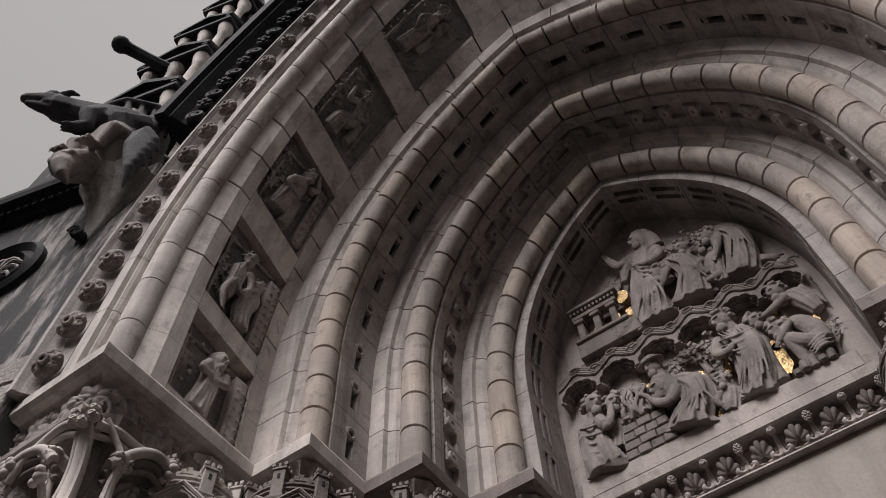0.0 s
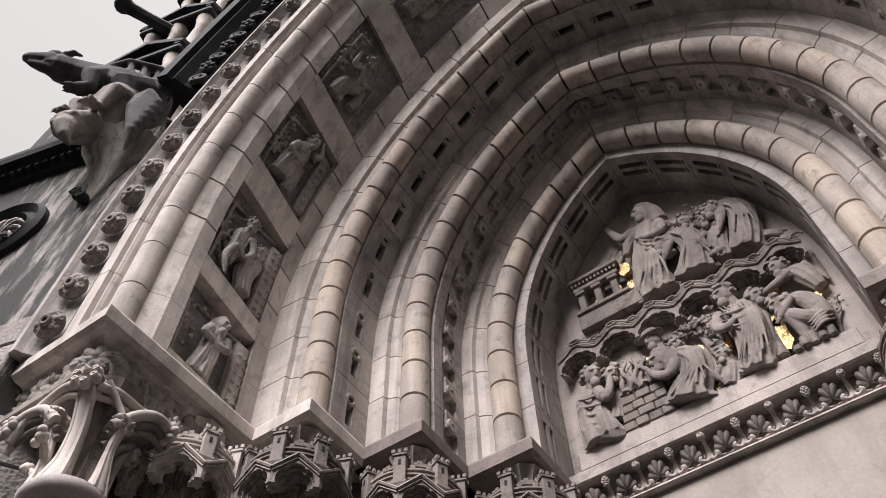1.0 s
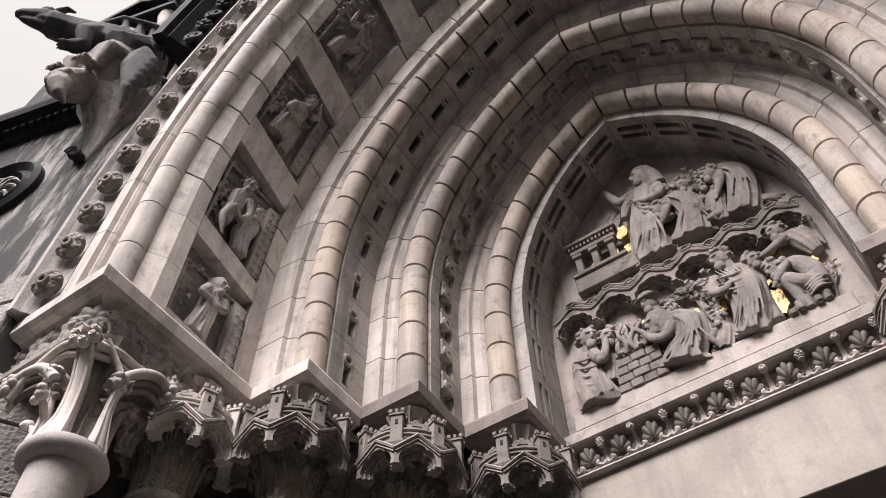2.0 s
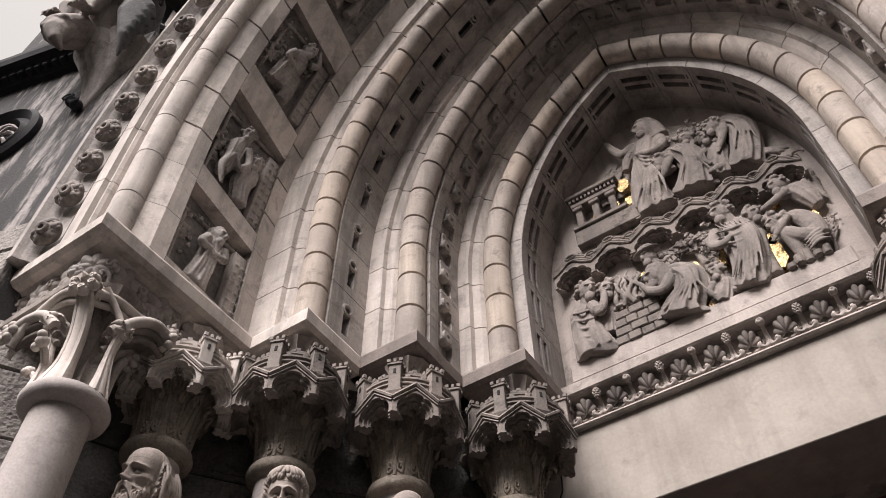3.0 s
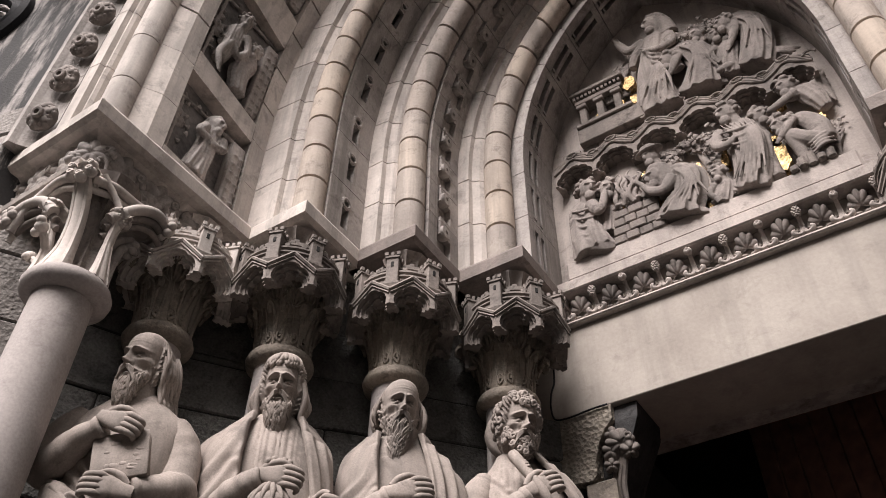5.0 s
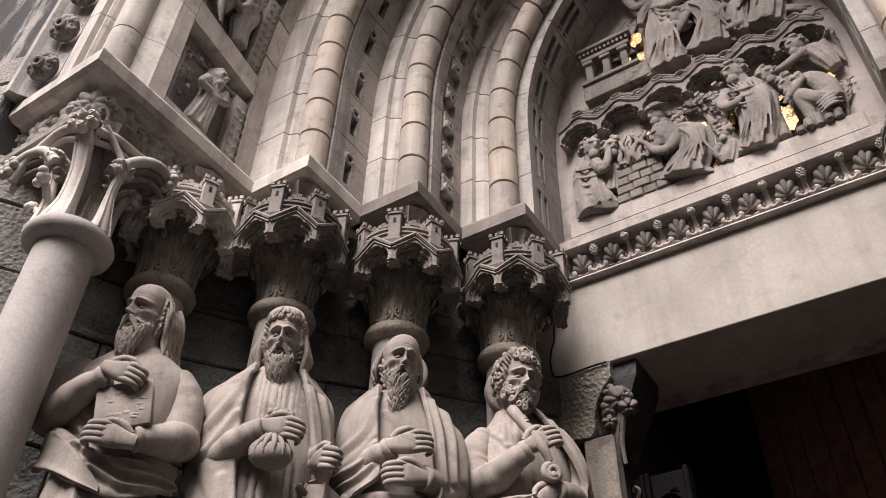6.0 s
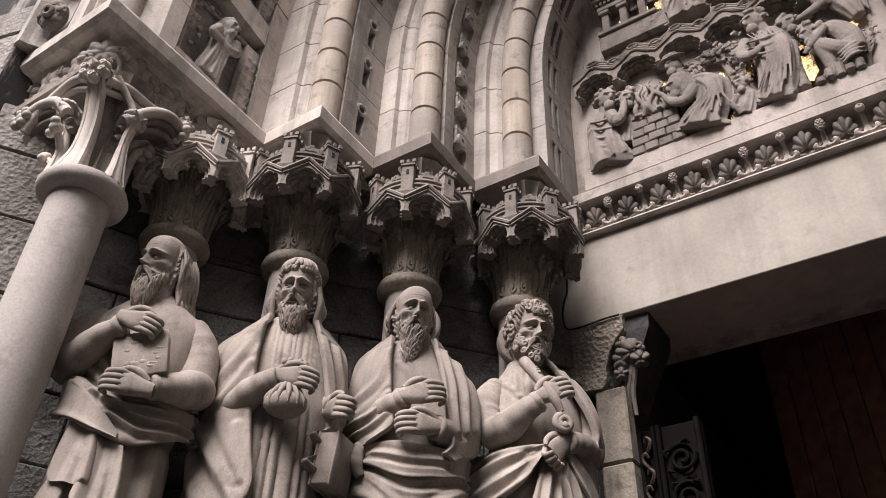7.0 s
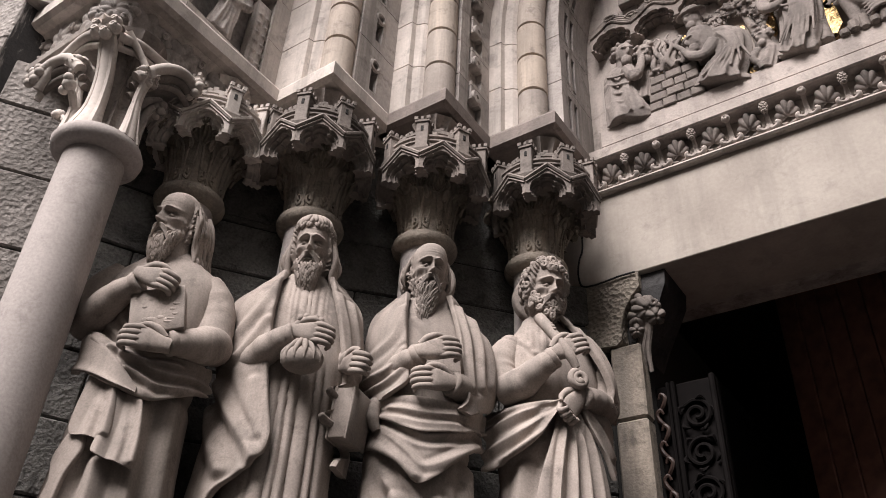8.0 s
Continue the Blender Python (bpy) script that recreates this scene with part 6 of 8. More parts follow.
# ---- reveal of the outer order, with its relief panels ----
def reveal(y, dh=0.0):
    f = (y - 2.75) / 0.92
    return (2.40 + 0.05 * f + dh, y, OUT_C - (OUT_C - ARC[1]) * f, OUT_Z + (SPRING - OUT_Z) * f)


def reveal_stone(name, y0, y1, s0, s1, side, d0=0.0, d1=0.2, material=None, n=3):
    bm = bmesh.new()
    ys = [y0 + (y1 - y0) * i / 3 for i in range(4)]
    swept(bm, [reveal(y, d0) for y in ys] + [reveal(y, d1) for y in reversed(ys)], s0, s1, side, n)
    return part(name, bm, material or PALE, big_arch)


PANELS = [(0.10, 0.80), (1.00, 1.185), (1.25, 1.42), (1.485, 1.665), (1.73, 1.92)]
for sd in (-1, 1):
    front = stations(reveal(2.85), 0.46)
    for a, b in zip(front, front[1:]):
        # a splay up to the roll, bent at an arris into the reveal itself
        bm = bmesh.new()
        swept(bm, [reveal(2.70, 0.105), reveal(2.82, 0.014), reveal(2.93), reveal(2.93, 0.2), reveal(2.70, 0.3)], a + 0.002, b - 0.002, sd, 3)
        part("reveal_stone", bm, PALE, big_arch)
    rear = stations(reveal(3.6), 0.40)
    for a, b in zip(rear, rear[1:]):
        reveal_stone("reveal_stone", 3.535, 3.72, a + 0.002, b - 0.002, sd)
    ends = [0.0] + [v for p in PANELS for v in p] + [2.0]
    for a, b in zip(ends[::2], ends[1::2]):
        reveal_stone("reveal_stone", 2.933, 3.532, a, b, sd)
    for a, b in PANELS:
        reveal_stone("panel_ground", 2.92, 3.545, a - 0.01, b + 0.01, sd, 0.10, 0.22, PANEL, 5)
    bm = bmesh.new()
    swept(bm, [reveal(2.72, 0.13), reveal(2.83, 0.04), reveal(2.92, 0.02), reveal(2.925, 0.12), reveal(3.55, 0.12), reveal(3.74, 0.012), reveal(3.74, 0.3), reveal(2.72, 0.3)], 0, 2, sd, 40)
    part("mortar_bed", bm, MORTAR, big_arch)


# ---- rosettes in the hollow ----
def rosette_mesh():
    """A drilled bud: a swelling base, six overlapping petals folded in on it, a raised ring with a deep eye."""
    bm = bmesh.new()
    lathe(bm, [(0.085, -0.03), (0.104, 0.0), (0.106, 0.025), (0.092, 0.055), (0.060, 0.076), (0.046, 0.080), (0.044, 0.102), (0.034, 0.108), (0.020, 0.104), (0.016, 0.03)], 24)
    for i in range(6):
        m = pose(0, 0, 0, 0, 0, 60 * i)
        plate_leaf(bm, m @ pose(0.076, 0, 0.040, 0, 52, 0) @ pose(0, 0, 0, -90, 0, 90), 0.047, 3, 0.026, cut=0.30, nf=6, na=24)
        ball(bm, m @ Vector((0.062, 0.036, 0.064)), (0.012, 0.012, 0.010), sub=1)
    return bm


rline = (2.92, 2.47, OUT_C, OUT_Z)
ros = None
for sd in (-1, 1):
    for s in stations(rline, 0.378, 0.19)[:-1]:
        p = arch_at(rline, s, sd)
        m = Matrix.Translation(p) @ pose(0, 0, 0, 104, 0, sd * -18) @ pose(0, 0, 0, 0, 0, 40 * s) @ Matrix.Diagonal((0.88, 0.88, 0.68, 1))
        if ros is None:
            ros = part("rosette", rosette_mesh(), DUSK, big_arch, "round six-petalled rosette", smooth=True)
            ros.matrix_basis = m
        else:
            again("rosette", ros.data, big_arch, m)

# ---- foliate hood over the arch, its dark coping ----
hood = thing("hood_mould", "blackened hood moulding of curled foliage over the arch", "moulding", kind="structure")
for sd in (-1, 1):
    for name, prof, mat in (("hollow", [(3.105, 2.38), (3.16, 2.44), (3.28, 2.42), (3.36, 2.32), (3.40, 2.22), (3.46, 2.22), (3.46, 2.9), (3.105, 2.9)], SOOT),
                            ("coping", [(3.465, 2.16), (3.62, 2.14), (3.66, 2.2), (3.66, 2.9), (3.465, 2.9)], SOOT)):
        bm = bmesh.new()
        swept(bm, outer(prof), 1.36, 2.0, sd, 24)
        part(name, bm, mat, hood)
curl = bmesh.new()
tube(curl, spiral((0, 0, 0), 0.085, 0.02, 1.5, ((1, 0, 0), (0, 1, 0)), n=18), [0.024] * 14 + [0.02, 0.02, 0.026, 0.03], 7)
ball(curl, (0, 0, 0.02), 0.04, sub=2)
for i in range(4):
    ball(curl, (0.05 * math.cos(i * 1.57 + 0.4), 0.05 * math.sin(i * 1.57 + 0.4), 0.03), (0.03, 0.022, 0.02), (0, 0, 90 * i + 23), sub=1)
hline = (3.25, 2.36, OUT_C, OUT_Z)
curl0 = None
for sd in (-1, 1):
    for i, s in enumerate(stations(hline, 0.185)):
        if s < 1.37:
            continue
        p = arch_at(hline, s, sd)
        m = Matrix.Translation(p) @ pose(0, 0, 0, 90, 0, -sd * 25) @ pose(0, 0, 0, 0, 0 if i % 2 else 180, 40 * s)
        if curl0 is None:
            curl0 = part("curl", curl, CRUST, hood, smooth=True)
            curl0.matrix_basis = m
        else:
            again("curl", curl0.data, hood, m)

# ---- string course, medallion and corbel on the canted wall ----
ux = Vector((-math.cos(radians(15)), -math.sin(radians(15)), 0))
nx = Vector((math.sin(radians(15)), -math.cos(radians(15)), 0))
root = Vector((-3.1, 2.42, 0))


def on_cant(d, out, z):
    return root + ux * d + nx * out + Vector((0, 0, z))


string = thing("string_course", "blackened string course with a row of small carved blocks", "moulding", kind="structure")
bm = bmesh.new()
prof = [(0.0, 8.04), (0.05, 8.06), (0.07, 8.10), (0.16, 8.18), (0.20, 8.18), (0.22, 8.24), (0.22, 8.30), (0.0, 8.42)]
rings(bm, [[on_cant(d, o, z) for o, z in prof] for d in (0.45, 3.5)])
part("moulding", bm, SOOT, string)
bm = bmesh.new()
block(bm, (-0.025, -0.03, -0.04), (0.025, 0.05, 0.05), 0.008)
b0 = part("block", bm, SOOT, string)
mrot = pose(0, 0, 0, 0, 0, 15)
for i in range(34):
    m = Matrix.Translation(on_cant(0.5 + 0.085 * i, 0.10, 8.13)) @ mrot
    if i == 0:
        b0.matrix_basis = m
    else:
        again("block", b0.data, string, m)

med = thing("medallion", "blackened round medallion with a carved wheel on the wall", "medallion", Matrix.Translation(on_cant(1.0, 0.0, 7.0)) @ mrot @ pose(0, 0, 0, 90))
bm = bmesh.new()
lathe(bm, [(0.42, -0.02), (0.42, 0.05), (0.38, 0.08), (0.33, 0.03), (0.29, 0.03), (0.27, 0.06), (0.24, 0.0), (0.05, 0.0)], 40)
part("rim", bm, SOOT, med, smooth=True)
for i in range(12):
    bm = bmesh.new()
    m = pose(0, 0, 0, 0, 0, 30 * i)
    tube(bm, [m @ Vector(p) for p in ((0.03, 0, 0.03), (0.10, 0.01, 0.05), (0.17, 0.03, 0.05), (0.21, 0.01, 0.04), (0.23, -0.03, 0.02))], [0.012, 0.016, 0.018, 0.018, 0.012], 6)
    part("spoke", bm, SOOTED, med, smooth=True)


# ---- gargoyle with its corbel ----
def limb(bm, pts, radii, seg=9):
    tube(bm, pts, radii, seg)
    ball(bm, pts[-1], radii[-1], sub=1)


def gargoyle(base, tip, size):
    """A crouched beast that leans out over the wall: built along +x, then turned."""
    bm = bmesh.new()
    # trunk, neck and long snout
    limb(bm, [(-0.15, 0, 0.0), (0.1, 0, 0.05), (0.32, 0, 0.10), (0.52, 0, 0.13), (0.72, 0, 0.15), (0.9, 0, 0.13)], [0.27, 0.29, 0.25, 0.19, 0.15, 0.135])
    for j in range(9):
        limb(bm, [(-0.1 + 0.07 * j, -0.20, -0.22 + 0.01 * j), (-0.06 + 0.075 * j, -0.27, 0.02), (0.0 + 0.075 * j, -0.16, 0.26)], [0.02, 0.03, 0.02], 6)
    limb(bm, [(0.86, 0, 0.17), (0.98, 0, 0.17), (1.10, 0, 0.13), (1.16, 0, 0.10)], [0.13, 0.11, 0.075, 0.06])
    limb(bm, [(0.88, 0, 0.06), (1.0, 0, 0.04), (1.10, 0, 0.03)], [0.07, 0.055, 0.035])
    for s in (-1, 1):
        ball(bm, (1.0, s * 0.075, 0.225), (0.045, 0.03, 0.03), sub=1)
        limb(bm, [(0.9, s * 0.09, 0.24), (0.82, s * 0.13, 0.30), (0.74, s * 0.13, 0.29)], [0.04, 0.035, 0.015], 6)
        # folded wings
        limb(bm, [(0.45, s * 0.15, 0.16), (0.30, s * 0.22, 0.34), (0.02, s * 0.24, 0.40), (-0.22, s * 0.2, 0.30)], [0.05, 0.055, 0.05, 0.02], 7)
        for j in range(4):
            f = j / 3
            limb(bm, [(0.28 - 0.38 * f, s * 0.22, 0.33 + 0.05 * f), (0.20 - 0.38 * f, s * 0.235, 0.12), (0.10 - 0.36 * f, s * 0.21, -0.08)], [0.035, 0.04, 0.02], 6)
        # forelegs gripping the corbel, haunches
        limb(bm, [(0.42, s * 0.13, 0.05), (0.46, s * 0.18, -0.12), (0.38, s * 0.16, -0.30), (0.44, s * 0.15, -0.38)], [0.11, 0.09, 0.065, 0.07])
        limb(bm, [(-0.05, s * 0.16, -0.02), (0.12, s * 0.22, -0.18), (0.0, s * 0.2, -0.34)], [0.17, 0.15, 0.08])
        for j in (-1, 0, 1):
            limb(bm, [(0.44, s * 0.15 + j * 0.035, -0.38), (0.52, s * 0.15 + j * 0.04, -0.41), (0.55, s * 0.15 + j * 0.04, -0.45)], [0.025, 0.022, 0.01], 5)
    # a ridged crest from the nape to the back
    for j in range(9):
        f = j / 8
        x, h = 0.74 - 0.66 * f, 0.20 * math.sin(math.pi * min(1.0, 0.25 + 0.8 * f)) ** 0.8
        limb(bm, [(x + 0.06, 0, 0.16), (x, 0, 0.22 + 0.5 * h), (x - 0.08, 0, 0.24 + h)], [0.045, 0.040, 0.022], 7)
    d = (Vector(tip) - Vector(base))
    m = Matrix.Translation(base) @ d.to_track_quat("X", "Z").to_matrix().to_4x4() @ Matrix.Scale(d.length / 1.16 * size, 4)
    ob = sculpted("gargoyle", bm, CRUST, 0.014, m=m)
    return tagged(ob, "blackened stone gargoyle with a long snout leaning from the wall", "gargoyle")


gargoyle((-3.40, 2.26, 8.86), (-4.06, 1.33, 9.02), 1.0)
corbel = thing("gargoyle_corbel", "stained limestone corbel carved as a crouching beast under the gargoyle", "corbel")
bm = bmesh.new()
loops = []
for i in range(17):
    f = i / 16
    z = 7.12 + 0.80 * f
    mid, half, out = 0.27 - 0.10 * f + 0.06 * f * f, 0.045 + 0.29 * f ** 1.5, 0.04 + 0.26 * f ** 2.0
    ring = []
    for k in range(41):
        u = -1 + 2 * k / 40
        fold = 0.05 * f * (abs(math.sin(3.4 * u + 1.2 * f + 0.9)) ** 0.7 - 0.5)
        ring.append(on_cant(mid - u * half, out * math.sqrt(max(0.0, 1 - u * u * 0.9)) + fold, z))
    ring += [on_cant(mid - half, -0.05, z), on_cant(mid + half, -0.05, z)]
    loops.append(ring)
rings(bm, loops)
part("pedestal", bm, STREAK, corbel, "pale flared bracket with soft folds", smooth=True)
bm = bmesh.new()
limb(bm, [on_cant(0.26, 0.10, 7.95), on_cant(0.30, 0.22, 8.20), on_cant(0.34, 0.26, 8.50), on_cant(0.36, 0.22, 8.75)], [0.20, 0.22, 0.20, 0.18], 14)
limb(bm, [on_cant(0.36, 0.30, 7.95), on_cant(0.42, 0.40, 7.80), on_cant(0.40, 0.46, 7.68)], [0.15, 0.145, 0.12], 12)
limb(bm, [on_cant(0.40, 0.44, 7.72), on_cant(0.35, 0.48, 7.58), on_cant(0.30, 0.46, 7.44), on_cant(0.27, 0.40, 7.38)], [0.11, 0.085, 0.05, 0.02], 10)
for q in (-1, 1):
    ball(bm, on_cant(0.41 + q * 0.09, 0.50, 7.76), (0.04, 0.04, 0.045), sub=2)
    limb(bm, [on_cant(0.45 + q * 0.08, 0.36, 7.88), on_cant(0.52 + q * 0.12, 0.34, 7.98), on_cant(0.54 + q * 0.14, 0.28, 8.06)], [0.05, 0.045, 0.015], 8)
    limb(bm, [on_cant(0.34 + q * 0.14, 0.30, 8.45), on_cant(0.34 + q * 0.20, 0.44, 8.25), on_cant(0.36 + q * 0.13, 0.42, 8.02), on_cant(0.36 + q * 0.12, 0.50, 7.94)], [0.09, 0.075, 0.05, 0.045], 9)
    for k in (-1, 0, 1):
        limb(bm, [on_cant(0.36 + q * 0.12 + 0.04 * k, 0.50, 7.94), on_cant(0.36 + q * 0.12 + 0.05 * k, 0.56, 7.90), on_cant(0.36 + q * 0.12 + 0.05 * k, 0.56, 7.84)], [0.026, 0.022, 0.008], 6)
for k in range(7):
    limb(bm, [on_cant(0.24 + 0.05 * k, 0.30 + 0.02 * (k % 2), 8.02), on_cant(0.26 + 0.045 * k, 0.42, 8.25), on_cant(0.28 + 0.04 * k, 0.40, 8.55)], [0.014, 0.024, 0.018], 6)
sculpted("crouching_beast", bm, DUSK, 0.013, parent=corbel, label="grey beast with a beaked head", soften=1)
bm = bmesh.new()
for k in range(6):
    f = k / 5
    limb(bm, [on_cant(0.16, 0.26, 8.45 - 0.05 * f), on_cant(0.02 - 0.10 * (1 - f), 0.30, 8.30 - 0.22 * f), on_cant(-0.16 + 0.10 * f, 0.24, 8.16 - 0.46 * f), on_cant(-0.20 + 0.16 * f, 0.18, 8.04 - 0.56 * f)], [0.05, 0.06, 0.05, 0.012], 8)
sculpted("folded_wing", bm, CRUST, 0.014, parent=corbel, soften=1)
for d, z in ((0.32, 7.12), (0.40, 7.22)):
    bm = bmesh.new()
    ball(bm, on_cant(d - 0.05, 0.05, z), (0.05, 0.05, 0.05))
    tube(bm, spiral(on_cant(d - 0.05, 0.09, z), 0.05, 0.015, 1.2, (tuple(ux), (0, 0, 1)), n=10), 0.014, 6)
    part("scroll", bm, SOOT, corbel, smooth=True)


# ---- pinnacle of stacked colonnettes above the string course ----
pin = thing("pinnacle", "blackened stone pinnacle with tiers of pale colonnettes", "pinnacle", Matrix.Translation(on_cant(1.17, -0.57, 0)) @ mrot)
bm = bmesh.new()
block(bm, (-0.57, -0.57, 8.36), (0.57, 0.6, 9.75), 0.02)
part("base", bm, SOOTED, pin)
bm = bmesh.new()
block(bm, (-0.60, -0.60, 9.70), (0.60, 0.62, 9.82), 0.03)
part("ledge", bm, SOOT, pin)
pz = 9.82
for tier in range(4):
    pw = 0.55 - 0.05 * tier
    bm = bmesh.new()
    block(bm, (-pw * 0.6, -pw * 0.6, pz), (pw * 0.6, pw * 0.6, pz + 1.15), 0.02)
    part("core", bm, SOOT, pin)
    for sx in (-1, 0, 1):
        for sy in (-1, 0, 1):
            if sx == 0 and sy == 0:
                continue
            bm = bmesh.new()
            lathe(bm, [(0.10, pz), (0.10, pz + 0.05), (0.068, pz + 0.10), (0.066, pz + 0.85), (0.08, pz + 0.88), (0.07, pz + 0.92), (0.11, pz + 1.05), (0.12, pz + 1.15)], 14, at=(sx * (pw - 0.10), sy * (pw - 0.10), 0))
            part("colonnette", bm, PALE, pin, smooth=True)
    bm = bmesh.new()
    block(bm, (-pw - 0.05, -pw - 0.05, pz + 1.15), (pw + 0.05, pw + 0.05, pz + 1.29), 0.02)
    part("cornice", bm, SOOT, pin)
    for turn in (0, 90, 180, 270):
        m = pose(0, 0, 0, 0, 0, turn)
        bm = bmesh.new()
        for a, b in ((-1, 0), (0, 1)):
            rings(bm, [[m @ Vector((a * (pw + 0.06) , yy, pz + (1.27 if a else 1.72))), m @ Vector((b * (pw + 0.06), yy, pz + (1.27 if b else 1.72))), m @ Vector((b * (pw + 0.06), yy, pz + (1.37 if b else 1.84))), m @ Vector((a * (pw + 0.06), yy, pz + (1.37 if a else 1.84)))] for yy in (-pw - 0.07, -pw + 0.05)])
        part("gable", bm, SOOT, pin)
    bm = bmesh.new()
    block(bm, (-pw * 0.8, -pw * 0.8, pz + 1.25), (pw * 0.8, pw * 0.8, pz + 1.75), 0.02)
    part("attic", bm, SOOTED, pin)
    pz += 1.72
bm = bmesh.new()
lathe(bm, [(0.45, pz - 0.1), (0.06, pz + 2.0), (0.02, pz + 2.1)], 8)
part("spire", bm, SOOTED, pin)
for sz, dd in ((12.9, 1.72), (10.9, 1.9)):
    bm = bmesh.new()
    p0, p1 = on_cant(dd - 0.55, -0.2, sz - 0.3), on_cant(dd + 0.02, 0.38, sz - 0.1)
    tube(bm, [p0, p0.lerp(p1, 0.5), p0.lerp(p1, 0.85), p1], [0.10, 0.085, 0.09, 0.12], 8)
    ball(bm, p1, (0.13, 0.13, 0.12))
    tagged(finish("water_spout", bm, SOOT, smooth=True), "blackened stone water spout jutting from the pinnacle", "spout")

# ---- tympanum reliefs ----
TY = 5.30


def leaf_mass(bm, c, spread, n, r, seed):
    """A crown of lobed leaves with deep gaps."""
    rnd = random.Random(seed)
    for i in range(n):
        p = Vector(c) + Vector((rnd.gauss(0, spread[0]), rnd.gauss(0, spread[1]), rnd.gauss(0, spread[2])))
        w = rnd.uniform(0, 6.28)
        for j in range(3):
            q = w + (j - 1) * 0.7
            tube(bm, [p, p + Vector((math.cos(q) * r * 1.1, -0.012, math.sin(q) * r * 1.1)), p + Vector((math.cos(q) * r * 2.0, 0.008, math.sin(q) * r * 2.0))], [r * 0.35, r * 0.5, r * 0.12], 5)


def carve(bm, m, label, voxel=0.0062):
    """One relief as a part of the tympanum; m puts its unit figure in place."""
    bmesh.ops.transform(bm, matrix=m, verts=bm.verts)
    return sculpted("relief", bm, DUSK, voxel, parent=tympanum, label=label, soften=1)


def wrapped(bm, spine, folds=9, amp=0.16, seed=0, n=9):
    """A clothed body swept along its spine of (x, out, z, half width, depth), with folds that run its length and deepen towards the hem."""
    op, w = bend([(x, TY - o, z) for x, o, z, a, b in spine], [k[3] for k in spine], n)
    _, dp = bend([(x, TY - o, z) for x, o, z, a, b in spine], [k[4] for k in spine], n)
    loops, seg = [], 72
    for i, p in enumerate(op):
        f = i / (len(op) - 1)
        t = op[min(i + 1, len(op) - 1)] - op[max(i - 1, 0)]
        t = Vector((t.x, 0, t.z)).normalized()
        side = Vector((t.z, 0, -t.x))
        k = amp * (0.25 + 0.95 * f)
        ring = []
        for j in range(seg):
            a = 2 * math.pi * j / seg
            v = math.sin(0.5 * folds * a + seed + 2.2 * f + 1.3 * math.sin(2 * a + seed)) + 0.7 * math.sin(0.85 * folds * a - 2 * seed - 1.5 * f + math.sin(3 * a))
            r = 1 + k * (1 - abs(v) ** 0.7) * 1.25 - k * 0.3
            ring.append(p + side * (0.88 * w[i] * r * math.cos(a)) + Vector((0, -dp[i] * r * math.sin(a), 0)))
        loops.append(ring)
    rings(bm, loops)


def face(bm, x, o, z, r, turn=0, hair="curly", seed=0):
    """A small carved head; turn: degrees to the viewer's right."""
    r *= 1.14
    m = pose(x, TY - o, z, 12, 0, turn) @ Matrix.Scale(r / 0.075, 4)
    B = lambda c, q, sub=2: bmesh.ops.create_icosphere(bm, subdivisions=sub, radius=1, matrix=m @ Matrix.Translation(c) @ Matrix.Diagonal((*q, 1)))
    B((0, 0, 0.01), (0.060, 0.075, 0.082))
    B((0, -0.078, -0.005), (0.012, 0.020, 0.024))
    B((0, -0.066, 0.028), (0.046, 0.018, 0.011))
    B((0, -0.05, -0.06), (0.036, 0.034, 0.040))
    tube(bm, [m @ Vector((0, 0.02, -0.13)), m @ Vector((0, 0.01, -0.04))], [0.05 * r / 0.075, 0.045 * r / 0.075], 9)
    rnd = random.Random(seed)
    if hair == "hat":
        rings(bm, [[m @ Vector((q * math.cos(w), q * math.sin(w), h)) for w in [2 * math.pi * i / 18 for i in range(18)]] for q, h in ((0.10, 0.045), (0.112, 0.058), (0.07, 0.075), (0.06, 0.11), (0.03, 0.125))])
    elif hair == "veil":
        tube(bm, *bend([m @ Vector(p) for p in ((0, 0.055, -0.16), (0, 0.05, -0.04), (0, 0.025, 0.05), (0, -0.03, 0.088))], [0.085 * r / 0.075, 0.088 * r / 0.075, 0.074 * r / 0.075, 0.03 * r / 0.075], 5), 14)
    else:
        for i in range(34):
            a, u = rnd.uniform(0, 6.283), rnd.uniform(-0.3, 1)
            d = Vector((math.cos(a), math.sin(a), 0))
            if d.y < -0.3 and u < 0.6:
                continue
            q = math.sqrt(max(0.05, 1 - u * u * 0.85))
            c = Vector((d.x * 0.07 * q, d.y * 0.08 * q, 0.01 + 0.085 * u))
            B(c, [rnd.uniform(0.016, 0.027)] * 3, 1)


def reach(bm, pts, r0, r1, fingers=True):
    """A sleeved arm through (x, out, z) points that ends in a hand."""
    q = [Vector((x, TY - o, z)) for x, o, z in pts]
    n = len(q)
    tube(bm, *bend(q, [r0 + (r1 - r0) * i / (n - 1) for i in range(n)], 5), 10)
    d = (q[-1] - q[-2]).normalized()
    ball(bm, q[-1] + d * 0.015, (r1 * 0.95, r1 * 0.7, r1 * 0.95), sub=2)
    if fingers:
        for j in (-1, 0, 1):
            tube(bm, [q[-1], q[-1] + d * 0.055 + Vector((0.012 * j * d.z, -0.004, -0.012 * j * d.x))], [0.011, 0.007], 5)


